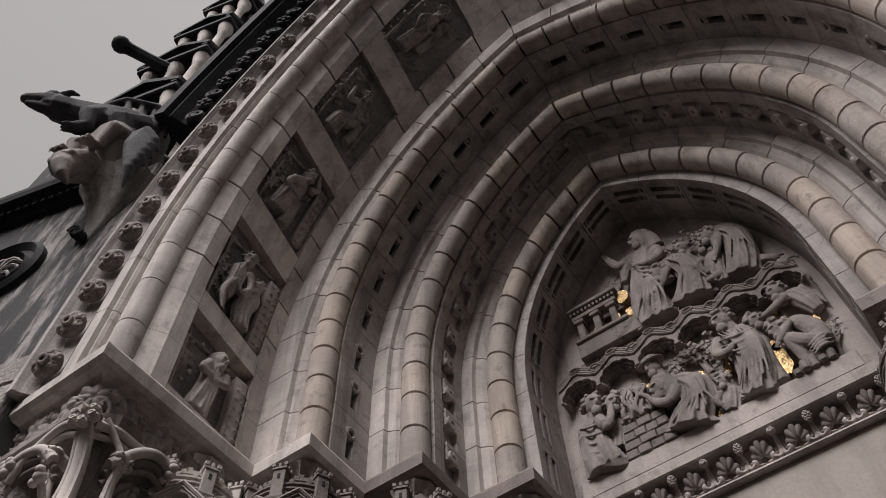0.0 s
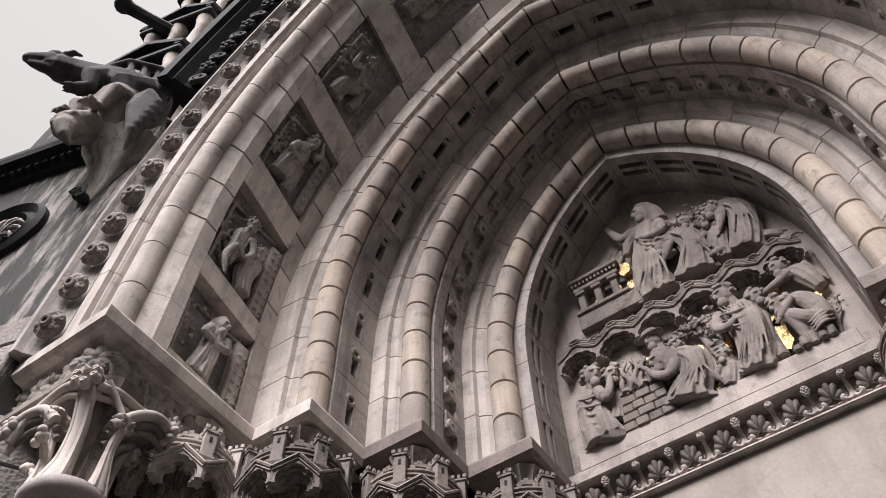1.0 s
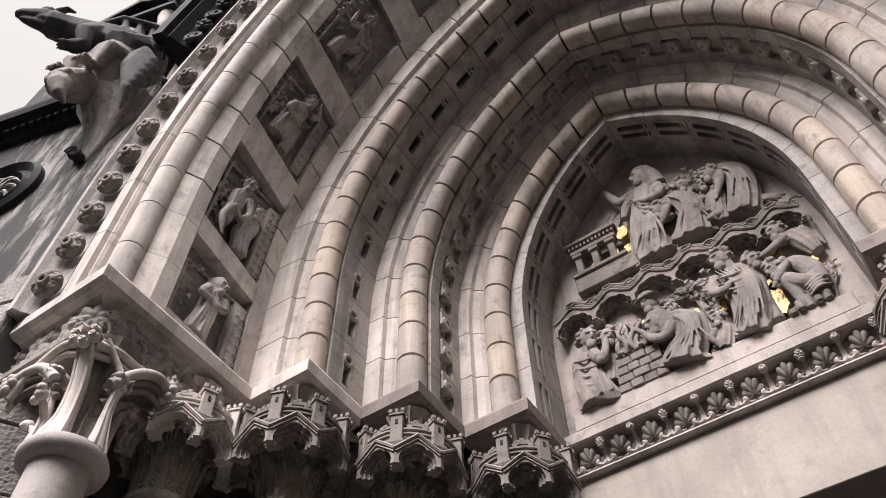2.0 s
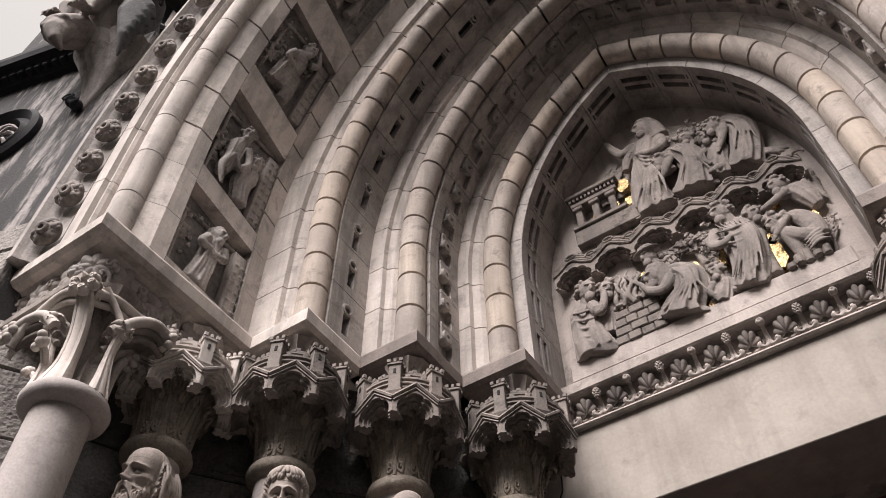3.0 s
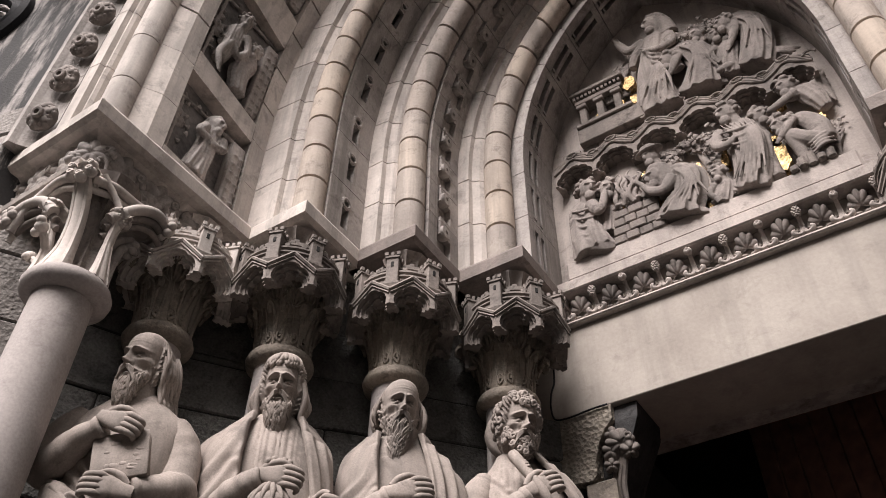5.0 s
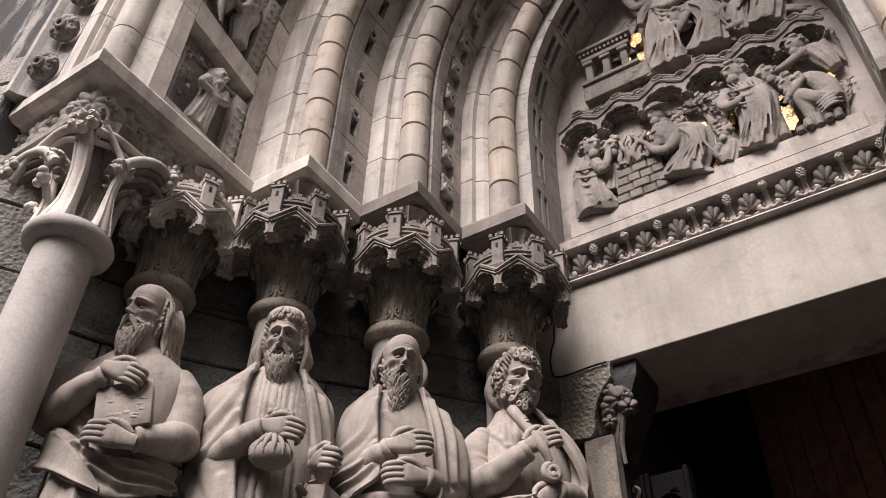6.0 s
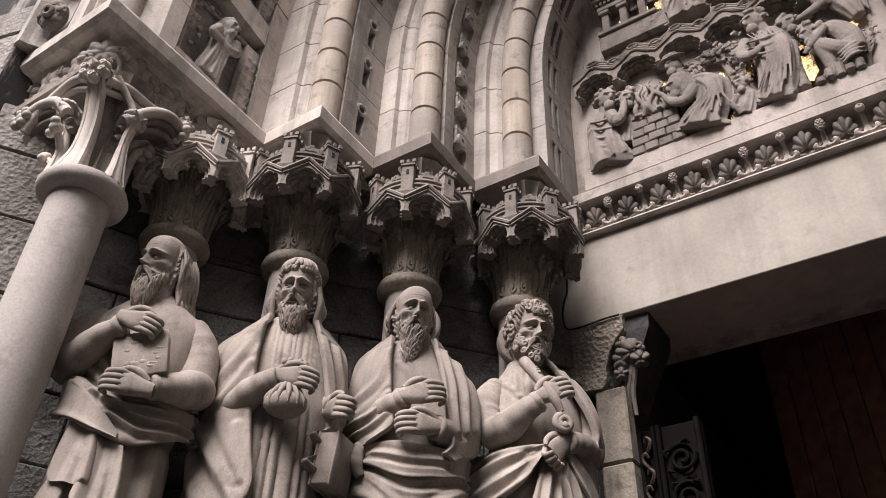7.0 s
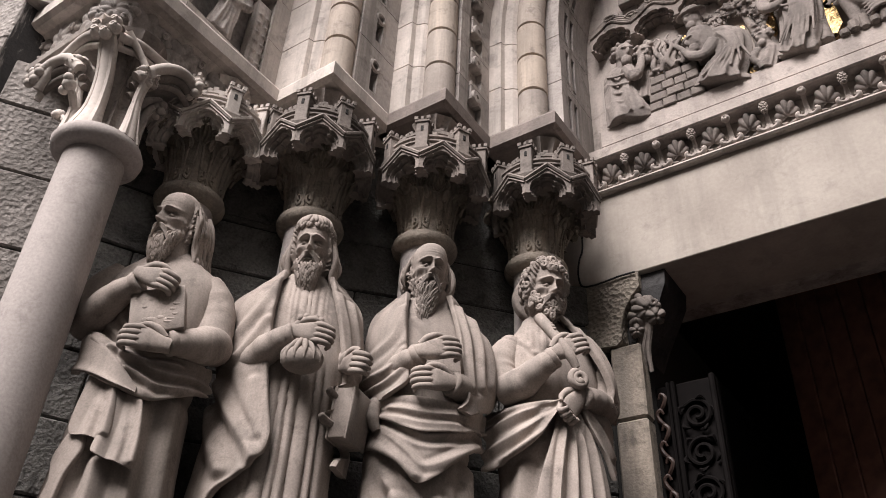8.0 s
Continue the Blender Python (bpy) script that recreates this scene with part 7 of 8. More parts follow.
def swag(bm, pts, r):
    """A raised fold of cloth."""
    (x0, o0, z0), (x1, o1, z1) = pts[-2:]
    pts = list(pts[:-1]) + [(x1 + 0.16 * (x0 - x1), o1 - 0.012, z1 + 0.16 * (z0 - z1))]
    tube(bm, *bend([(x, TY - o - 0.010, z) for x, o, z in pts], [r * 0.4] + [r * 0.95] * (len(pts) - 2) + [r * 0.5], 6), 7)


def heads(*some):
    """Begins one carving with its heads."""
    bm = bmesh.new()
    for h in some:
        face(bm, *h)
    return bm


def done(bm, label):
    return carve(bm, Matrix.Translation((0, TY, 0)) @ Matrix.Diagonal((1, 0.66, 1, 1)) @ Matrix.Translation((0, -TY, 0)), label, 0.0052)


# upper tier
bm = heads((0.045, 0.15, 7.62, 0.078, -50, "veil", 1))
wrapped(bm, [(0.05, 0.09, 7.54, 0.06, 0.06), (0.03, 0.10, 7.45, 0.135, 0.085), (-0.02, 0.11, 7.22, 0.125, 0.10), (-0.07, 0.11, 6.98, 0.135, 0.11), (-0.09, 0.11, 6.72, 0.165, 0.12), (-0.08, 0.11, 6.57, 0.175, 0.12)], 10, 0.20, 1)
reach(bm, [(-0.07, 0.12, 7.47), (-0.19, 0.14, 7.44), (-0.25, 0.14, 7.56), (-0.285, 0.13, 7.68)], 0.055, 0.026)
wrapped(bm, [(-0.06, 0.12, 7.45, 0.05, 0.05), (-0.15, 0.12, 7.34, 0.06, 0.05), (-0.20, 0.10, 7.22, 0.035, 0.04)], 6, 0.18, 3)
reach(bm, [(0.13, 0.12, 7.42), (0.14, 0.17, 7.27), (0.05, 0.21, 7.22), (-0.03, 0.22, 7.25)], 0.055, 0.028)
for k in range(4):
    swag(bm, [(-0.11 + 0.02 * k, 0.18, 7.36 - 0.05 * k), (-0.02, 0.215, 7.24 - 0.06 * k), (0.09, 0.17, 7.20 - 0.04 * k)], 0.014)
for k in range(6):
    swag(bm, [(-0.02 + 0.008 * k, 0.205, 7.05), (-0.12 + 0.035 * k, 0.225, 6.82), (-0.22 + 0.055 * k, 0.22, 6.60)], 0.015)
done(bm, "robed standing figure with one arm raised")
bm = heads((0.085, 0.16, 7.05, 0.072, -60, "curly", 5))
wrapped(bm, [(0.10, 0.11, 7.08, 0.05, 0.05), (0.17, 0.11, 7.13, 0.095, 0.08), (0.27, 0.11, 7.07, 0.12, 0.10), (0.31, 0.12, 6.90, 0.125, 0.11), (0.28, 0.12, 6.74, 0.15, 0.12), (0.24, 0.12, 6.58, 0.19, 0.12)], 9, 0.19, 2)
reach(bm, [(0.16, 0.16, 7.08), (0.13, 0.20, 6.98), (0.09, 0.20, 6.90), (0.06, 0.19, 6.86)], 0.045, 0.024)
for k in range(5):
    swag(bm, [(0.18 + 0.03 * k, 0.20, 7.14 - 0.01 * k), (0.27 + 0.015 * k, 0.235, 6.94), (0.16 + 0.06 * k, 0.23, 6.64)], 0.014)
done(bm, "bowing robed figure")
bm = heads((0.33, 0.14, 7.20, 0.062, -30, "curly", 9), (0.45, 0.15, 7.08, 0.062, 10, "curly", 10))
wrapped(bm, [(0.47, 0.09, 7.02, 0.05, 0.05), (0.50, 0.10, 6.92, 0.10, 0.08), (0.47, 0.10, 6.76, 0.10, 0.09), (0.44, 0.10, 6.60, 0.11, 0.09)], 8, 0.18, 4)
reach(bm, [(0.42, 0.14, 6.95), (0.36, 0.18, 6.88), (0.40, 0.19, 6.78)], 0.04, 0.022)
ball(bm, (0.45, TY - 0.17, 6.66), (0.06, 0.05, 0.045), sub=2)
ball(bm, (0.40, TY - 0.20, 6.64), (0.03, 0.03, 0.028), sub=2)
done(bm, "crouching figures with a small animal")
bm = bmesh.new()
leaf_mass(bm, (0.30, TY - 0.10, 7.31), (0.075, 0.03, 0.035), 40, 0.024, 8)
leaf_mass(bm, (0.47, TY - 0.10, 7.26), (0.05, 0.03, 0.04), 24, 0.022, 9)
for a in range(6):
    for b in range(5):
        ball(bm, (0.545 + 0.024 * a - 0.008 * b, TY - 0.16, 7.20 - 0.024 * b - 0.006 * a), 0.0135, sub=1)
tube(bm, [(0.34, TY, 6.6), (0.37, TY - 0.04, 6.95), (0.31, TY - 0.06, 7.28)], [0.03, 0.03, 0.04], 8)
done(bm, "carved vine with leaves and fruit")
bm = bmesh.new()
wrapped(bm, [(0.56, 0.12, 7.20, 0.05, 0.06), (0.66, 0.12, 7.16, 0.085, 0.09), (0.72, 0.12, 7.02, 0.115, 0.11), (0.70, 0.12, 6.84, 0.125, 0.11), (0.66, 0.12, 6.68, 0.14, 0.11), (0.62, 0.12, 6.57, 0.15, 0.11)], 9, 0.14, 6)
reach(bm, [(0.62, 0.18, 7.12), (0.57, 0.20, 6.96), (0.52, 0.20, 6.86)], 0.045, 0.024)
face(bm, 0.545, 0.20, 7.13, 0.066, -55, "curly", 33)
for k in range(5):
    swag(bm, [(0.62 + 0.03 * k, 0.20, 7.16 - 0.015 * k), (0.69 + 0.02 * k, 0.235, 6.98 - 0.02 * k), (0.60 + 0.045 * k, 0.225, 6.70)], 0.013)
for k in range(3):
    swag(bm, [(0.72, 0.12, 6.72 - 0.03 * k), (0.82, 0.10, 6.645 - 0.02 * k), (0.95 - 0.04 * k, 0.07, 6.59 - 0.012 * k)], 0.022)
done(bm, "draped figure bending forward over trailing cloth")
bm = bmesh.new()
for k in range(9):
    x = -0.46 + 0.02 * k
    tube(bm, *bend([(x, TY - 0.05, 6.98), (x + 0.04 * math.sin(k), TY - 0.08, 7.10), (x + 0.03 + 0.05 * math.cos(2 * k), TY - 0.07, 7.24), (x + 0.10, TY - 0.04, 7.36 + 0.03 * (k % 3))], [0.02, 0.026, 0.02, 0.007], 4), 7)
leaf_mass(bm, (-0.33, TY - 0.05, 7.28), (0.04, 0.02, 0.05), 14, 0.02, 28)
done(bm, "carved smoke rising from the temple altar")

# small temple
house = bmesh.new()
hm = pose(-0.52, TY, 6.68) @ Matrix.Diagonal((0.86, 1.0, 1.05, 1))
block(house, (-0.24, -0.11, -0.10), (0.40, 0.02, 0.06), 0.006, hm)
block(house, (-0.24, -0.13, 0.06), (0.30, 0.02, 0.10), 0.006, hm)
for x in (-0.17, 0.0, 0.17):
    block(house, (x - 0.035, -0.09, 0.10), (x + 0.035, 0.0, 0.33), 0.008, hm)
    block(house, (x - 0.05, -0.11, 0.31), (x + 0.05, 0.0, 0.35), 0.006, hm)
block(house, (-0.23, -0.11, 0.35), (0.24, 0.02, 0.40), 0.006, hm)
block(house, (-0.26, -0.14, 0.44), (0.27, 0.02, 0.48), 0.006, hm)
for i in range(12):
    block(house, (-0.235 + 0.041 * i, -0.125, 0.40), (-0.21 + 0.041 * i, 0.0, 0.44), 0.003, hm)
part("temple", house, CARVED, tympanum, "small carved temple with columns")

# band of cusped gables between the tiers
band = bmesh.new()
BW = 0.318
for i in range(6):
    x = -0.80 + BW * i
    m = pose(x, TY - 0.13, 6.20)
    for w, h, cusp, y0, y1, dz, peak in ((0.255, 0.11, 0.18, 0.055, 0.13, 0.010, 0.185), (0.278, 0.128, 0.13, 0.028, 0.056, 0.005, 0.195), (0.298, 0.145, 0.09, 0.0, 0.029, 0.0, 0.21)):
        inn = foil(w, h, 5, cusp)
        sheet(band, inn, gable_outline(BW, 0.115, peak, len(inn)), y0, y1, m @ pose(0, 0, dz))
    for s2 in (-1, 1):
        for k in range(4):
            dz = 0.034 * k
            tube(band, *bend([m @ Vector((s2 * BW / 2, 0.012 * k - 0.004, 0.118 + dz)), m @ Vector((s2 * 0.085, 0.012 * k - 0.004, 0.160 + dz)), m @ Vector((s2 * 0.03, 0.012 * k - 0.004, 0.205 + dz)), m @ Vector((0, 0.012 * k - 0.004, 0.212 + dz))], [0.0115 - 0.001 * k] * 4, 4), 7)
    back = [(-BW / 2, 0.10), (0, 0.20), (BW / 2, 0.10), (BW / 2, 0.232), (0.03, 0.318), (-0.03, 0.318), (-BW / 2, 0.232)]
    rings(band, [[m @ Vector((px, yy, pz)) for px, pz in back] for yy in (0.030, 0.14)])
    tube(band, spiral(m @ Vector((0, -0.002, 0.262)), 0.030, 0.030, 1.0, ((1.3, 0, 0), (0, 0, 0.7)), n=15), 0.008, 6)
    tube(band, spiral(m @ Vector((BW / 2, 0.010, 0.205)), 0.034, 0.034, 0.5, ((1.2, 0, 0), (0, 0, 1)), n=9), 0.009, 6)
part("cusped_band", band, CARVED, tympanum, "band of cusped gables under the upper tier")
bm = bmesh.new()
for i in range(5):
    block(bm, (-0.90 + 0.15 * i, TY - 0.05, 6.49), (-0.755 + 0.15 * i, TY + 0.01, 6.60 - 0.012 * i), 0.006)
part("course", bm, TYMP, tympanum)

# lower tier
bm = heads((-0.735, 0.15, 6.06, 0.076, 35, "curly", 12), (-0.60, 0.12, 6.00, 0.068, 30, "curly", 13))
wrapped(bm, [(-0.75, 0.09, 5.98, 0.06, 0.06), (-0.79, 0.10, 5.90, 0.125, 0.085), (-0.80, 0.11, 5.74, 0.125, 0.10), (-0.78, 0.12, 5.60, 0.135, 0.12), (-0.76, 0.12, 5.46, 0.165, 0.13)], 8, 0.16, 7)
wrapped(bm, [(-0.84, 0.14, 5.62, 0.07, 0.07), (-0.76, 0.17, 5.52, 0.09, 0.07), (-0.66, 0.15, 5.47, 0.075, 0.06), (-0.60, 0.12, 5.46, 0.04, 0.04)], 7, 0.16, 8)
wrapped(bm, [(-0.61, 0.06, 5.93, 0.05, 0.05), (-0.64, 0.07, 5.80, 0.09, 0.06), (-0.66, 0.07, 5.62, 0.10, 0.07)], 7, 0.16, 9)
reach(bm, [(-0.72, 0.17, 5.90), (-0.66, 0.21, 5.78), (-0.62, 0.21, 5.84), (-0.605, 0.20, 5.92)], 0.05, 0.026)
for k in range(4):
    swag(bm, [(-0.87, 0.16, 5.90 - 0.07 * k), (-0.79, 0.22, 5.83 - 0.08 * k), (-0.69, 0.18, 5.86 - 0.09 * k)], 0.014)
done(bm, "kneeling curly-haired figures with raised hands")
bm = heads((-0.235, 0.14, 6.12, 0.064, -30, "hat", 15))
wrapped(bm, [(-0.23, 0.06, 6.04, 0.05, 0.05), (-0.24, 0.07, 5.96, 0.10, 0.06), (-0.26, 0.07, 5.78, 0.11, 0.07)], 7, 0.15, 10)
reach(bm, [(-0.28, 0.10, 5.98), (-0.36, 0.13, 5.94), (-0.42, 0.12, 5.98)], 0.04, 0.02)
done(bm, "figure in a broad hat behind the altar")
bm = heads((-0.225, 0.19, 5.87, 0.074, -45, "veil", 14))
wrapped(bm, [(-0.19, 0.12, 5.83, 0.05, 0.06), (-0.11, 0.13, 5.86, 0.10, 0.09), (-0.04, 0.13, 5.78, 0.13, 0.11), (-0.05, 0.13, 5.64, 0.135, 0.12), (-0.12, 0.13, 5.52, 0.17, 0.13), (-0.14, 0.13, 5.455, 0.185, 0.13)], 9, 0.17, 11)
reach(bm, [(-0.13, 0.20, 5.80), (-0.19, 0.24, 5.70), (-0.27, 0.23, 5.73), (-0.31, 0.21, 5.80)], 0.05, 0.026)
for k in range(6):
    swag(bm, [(-0.10 + 0.02 * k, 0.22, 5.86 - 0.01 * k), (-0.04 + 0.012 * k, 0.25, 5.68), (-0.27 + 0.07 * k, 0.25, 5.48)], 0.014)
done(bm, "kneeling veiled figure praying")
bm = heads((0.335, 0.17, 6.19, 0.074, -40, "curly", 16))
wrapped(bm, [(0.35, 0.10, 6.11, 0.06, 0.06), (0.36, 0.11, 6.05, 0.14, 0.085), (0.39, 0.12, 5.88, 0.145, 0.10), (0.38, 0.12, 5.70, 0.135, 0.11), (0.33, 0.12, 5.52, 0.125, 0.12), (0.31, 0.12, 5.455, 0.13, 0.12)], 9, 0.20, 12)
reach(bm, [(0.25, 0.15, 6.05), (0.21, 0.19, 5.92), (0.27, 0.23, 5.86), (0.34, 0.23, 5.90)], 0.052, 0.026)
for k in range(7):
    swag(bm, [(0.27 + 0.03 * k, 0.20, 6.08 - 0.01 * k), (0.36 + 0.02 * k, 0.24, 5.82), (0.22 + 0.035 * k, 0.24, 5.48)], 0.015)
for k in range(3):
    swag(bm, [(0.25, 0.20, 6.00 - 0.06 * k), (0.38, 0.245, 5.94 - 0.07 * k), (0.50, 0.18, 6.00 - 0.05 * k)], 0.016)
done(bm, "striding figure in a heavy cloak")
bm = heads((0.515, 0.14, 6.05, 0.062, 30, "curly", 22))
wrapped(bm, [(0.50, 0.07, 5.98, 0.04, 0.05), (0.48, 0.08, 5.90, 0.07, 0.06), (0.46, 0.08, 5.70, 0.07, 0.07), (0.45, 0.08, 5.50, 0.08, 0.07)], 7, 0.18, 13)
done(bm, "bearded figure looking on")
bm = heads((0.155, 0.14, 5.70, 0.052, -30, "curly", 17))
wrapped(bm, [(0.16, 0.09, 5.65, 0.04, 0.05), (0.17, 0.10, 5.60, 0.07, 0.06), (0.15, 0.10, 5.52, 0.075, 0.07), (0.12, 0.10, 5.455, 0.09, 0.07)], 7, 0.16, 14)
reach(bm, [(0.11, 0.14, 5.62), (0.07, 0.16, 5.55), (0.09, 0.16, 5.50)], 0.03, 0.018)
done(bm, "small crouching figure")
bm = heads((0.625, 0.17, 5.86, 0.068, -50, "curly", 19))
tube(bm, *bend([(0.66, TY - 0.12, 5.86), (0.73, TY - 0.12, 5.88), (0.80, TY - 0.11, 5.78), (0.80, TY - 0.11, 5.64)], [0.045, 0.066, 0.074, 0.08], 6), 14)
tube(bm, *bend([(0.80, TY - 0.13, 5.62), (0.70, TY - 0.18, 5.68), (0.645, TY - 0.19, 5.73), (0.66, TY - 0.15, 5.60), (0.66, TY - 0.14, 5.50), (0.60, TY - 0.16, 5.485)], [0.066, 0.056, 0.046, 0.040, 0.030, 0.022], 6), 12)
reach(bm, [(0.68, 0.18, 5.88), (0.645, 0.22, 5.80), (0.585, 0.21, 5.74)], 0.042, 0.024)
for k in range(4):
    swag(bm, [(0.86, 0.12, 5.70 - 0.04 * k), (0.79, 0.20, 5.62 - 0.025 * k), (0.70, 0.19, 5.60 - 0.03 * k)], 0.016)
done(bm, "crouching bare figure")
bm = heads((0.735, 0.16, 6.20, 0.062, -40, "curly", 21))
wrapped(bm, [(0.76, 0.10, 6.15, 0.045, 0.05), (0.82, 0.11, 6.12, 0.08, 0.07), (0.87, 0.10, 6.02, 0.075, 0.07), (0.90, 0.08, 5.92, 0.05, 0.05)], 7, 0.16, 15)
reach(bm, [(0.77, 0.16, 6.13), (0.68, 0.18, 6.07), (0.60, 0.17, 6.05), (0.545, 0.15, 6.06)], 0.038, 0.022)
for k in range(8):
    f = k / 7
    tube(bm, *bend([(0.84, TY - 0.09, 6.16), (0.90 + 0.05 * (1 - f), TY - 0.08, 6.23 - 0.05 * f), (0.98 - 0.01 * f, TY - 0.05, 6.27 - 0.30 * f)], [0.016, 0.024, 0.010], 4), 7)
done(bm, "winged figure reaching out")
bm = bmesh.new()
leaf_mass(bm, (0.06, TY - 0.09, 6.10), (0.075, 0.03, 0.05), 50, 0.022, 31)
leaf_mass(bm, (0.19, TY - 0.08, 5.98), (0.05, 0.02, 0.07), 26, 0.02, 32)
leaf_mass(bm, (-0.10, TY - 0.07, 6.02), (0.04, 0.02, 0.05), 16, 0.02, 34)
tube(bm, [(0.10, TY, 5.48), (0.12, TY - 0.04, 5.8), (0.07, TY - 0.06, 6.1)], [0.03, 0.028, 0.03], 8)
done(bm, "carved tree crown")
bm = bmesh.new()
tube(bm, [(0.84, TY - 0.01, 5.47), (0.87, TY - 0.03, 5.62), (0.90, TY - 0.02, 5.80)], [0.016, 0.013, 0.009], 6)
for q, z, L in ((-1, 5.58, 0.06), (1, 5.60, 0.08), (-1, 5.68, 0.06), (1, 5.70, 0.07), (-1, 5.75, 0.04)):
    x0 = 0.84 + 0.18 * (z - 5.47)
    tube(bm, [(x0, TY - 0.03, z), (x0 + q * L * 0.5, TY - 0.03, z + L * 0.8), (x0 + q * L * 0.9, TY - 0.03, z + L * 1.5)], [0.011, 0.009, 0.006], 5)
leaf_mass(bm, (0.90, TY - 0.03, 5.76), (0.045, 0.01, 0.06), 20, 0.012, 33)
done(bm, "small carved tree")
# flames over the altar
bm = bmesh.new()
rnd = random.Random(41)
for j in range(9):
    x = -0.535 + 0.023 * j + rnd.uniform(-0.01, 0.01)
    h, q = rnd.uniform(0.75, 1.15), (-1) ** j
    o = 0.10 + 0.035 * (j % 3)
    tube(bm, *bend([(x, TY - o, 5.75), (x + 0.022 * q, TY - o - 0.03, 5.83), (x - 0.020 * q, TY - o - 0.02, 5.83 + 0.10 * h), (x + 0.018 * q, TY - o, 5.83 + 0.19 * h), (x - 0.012 * q, TY - o + 0.03, 5.83 + 0.26 * h)], [0.016, 0.020, 0.017, 0.013, 0.004], 5), 7)
for j in range(12):
    ball(bm, (-0.56 + 0.026 * j, TY - 0.15 - 0.02 * (j % 2), 5.765 + 0.012 * (j % 3)), (0.022, 0.026, 0.018), sub=1)
done(bm, "carved flames and logs on the altar")
# altar of rough blocks
for row, (x0, x1, z) in enumerate(((-0.61, -0.24, 5.44), (-0.60, -0.25, 5.515), (-0.59, -0.26, 5.59), (-0.58, -0.26, 5.665))):
    n = 4 if row % 2 == 0 else 3
    for i in range(n):
        a, b = x0 + (x1 - x0) * i / n, x0 + (x1 - x0) * (i + 1) / n
        bm = bmesh.new()
        block(bm, (a + 0.002, TY - 0.105 - 0.006 * (i % 2), z + 0.002), (b - 0.002, TY + 0.01, z + 0.073), 0.007)
        part("altar_block", bm, CARVED, tympanum)
for i in range(5):
    bm = bmesh.new()
    block(bm, (0.555 + 0.055 * i, TY - 0.12 - 0.015 * (i % 2), 5.44), (0.606 + 0.055 * i, TY + 0.01, 5.50 + 0.03 * (i % 3)), 0.012)
    part("rock", bm, CARVED, tympanum)
# base course and border
bm = bmesh.new()
block(bm, (-0.97, TY - 0.095, 5.298), (0.93, TY + 0.01, 5.455), 0.012)
part("base_course", bm, TYMP, tympanum)


# gold mosaic ground that shows between the figures
def gold(x, z, w, h, seed):
    rnd = random.Random(seed)
    bm = bmesh.new()
    n = 14
    pts = []
    for i in range(n):
        a = 2 * math.pi * i / n
        r = rnd.uniform(0.8, 1.2)
        pts.append((x + w / 2 * r * math.cos(a), z + h / 2 * r * math.sin(a)))
    rings(bm, [[(px, TY - 0.07, pz) for px, pz in pts], [(px, TY + 0.01, pz) for px, pz in pts]])
    part("gold_ground", bm, GOLD, tympanum, "gold mosaic ground")


for i, g in enumerate(((0.535, 5.66, 0.11, 0.30), (0.545, 5.80, 0.06, 0.12), (0.83, 5.84, 0.08, 0.09), (0.55, 5.98, 0.09, 0.05), (0.66, 6.13, 0.06, 0.04), (0.045, 5.76, 0.05, 0.30), (0.0, 5.88, 0.06, 0.10), (0.22, 5.82, 0.05, 0.12), (0.05, 5.50, 0.05, 0.07), (-0.315, 5.95, 0.06, 0.17), (-0.53, 5.83, 0.04, 0.10), (-0.25, 5.70, 0.04, 0.10),
                       (0.145, 7.47, 0.09, 0.20), (-0.27, 7.08, 0.12, 0.16), (-0.245, 6.86, 0.07, 0.10), (-0.365, 6.88, 0.07, 0.12), (-0.53, 6.86, 0.07, 0.13), (0.24, 5.94, 0.04, 0.07))):
    gold(*g, 60 + i)


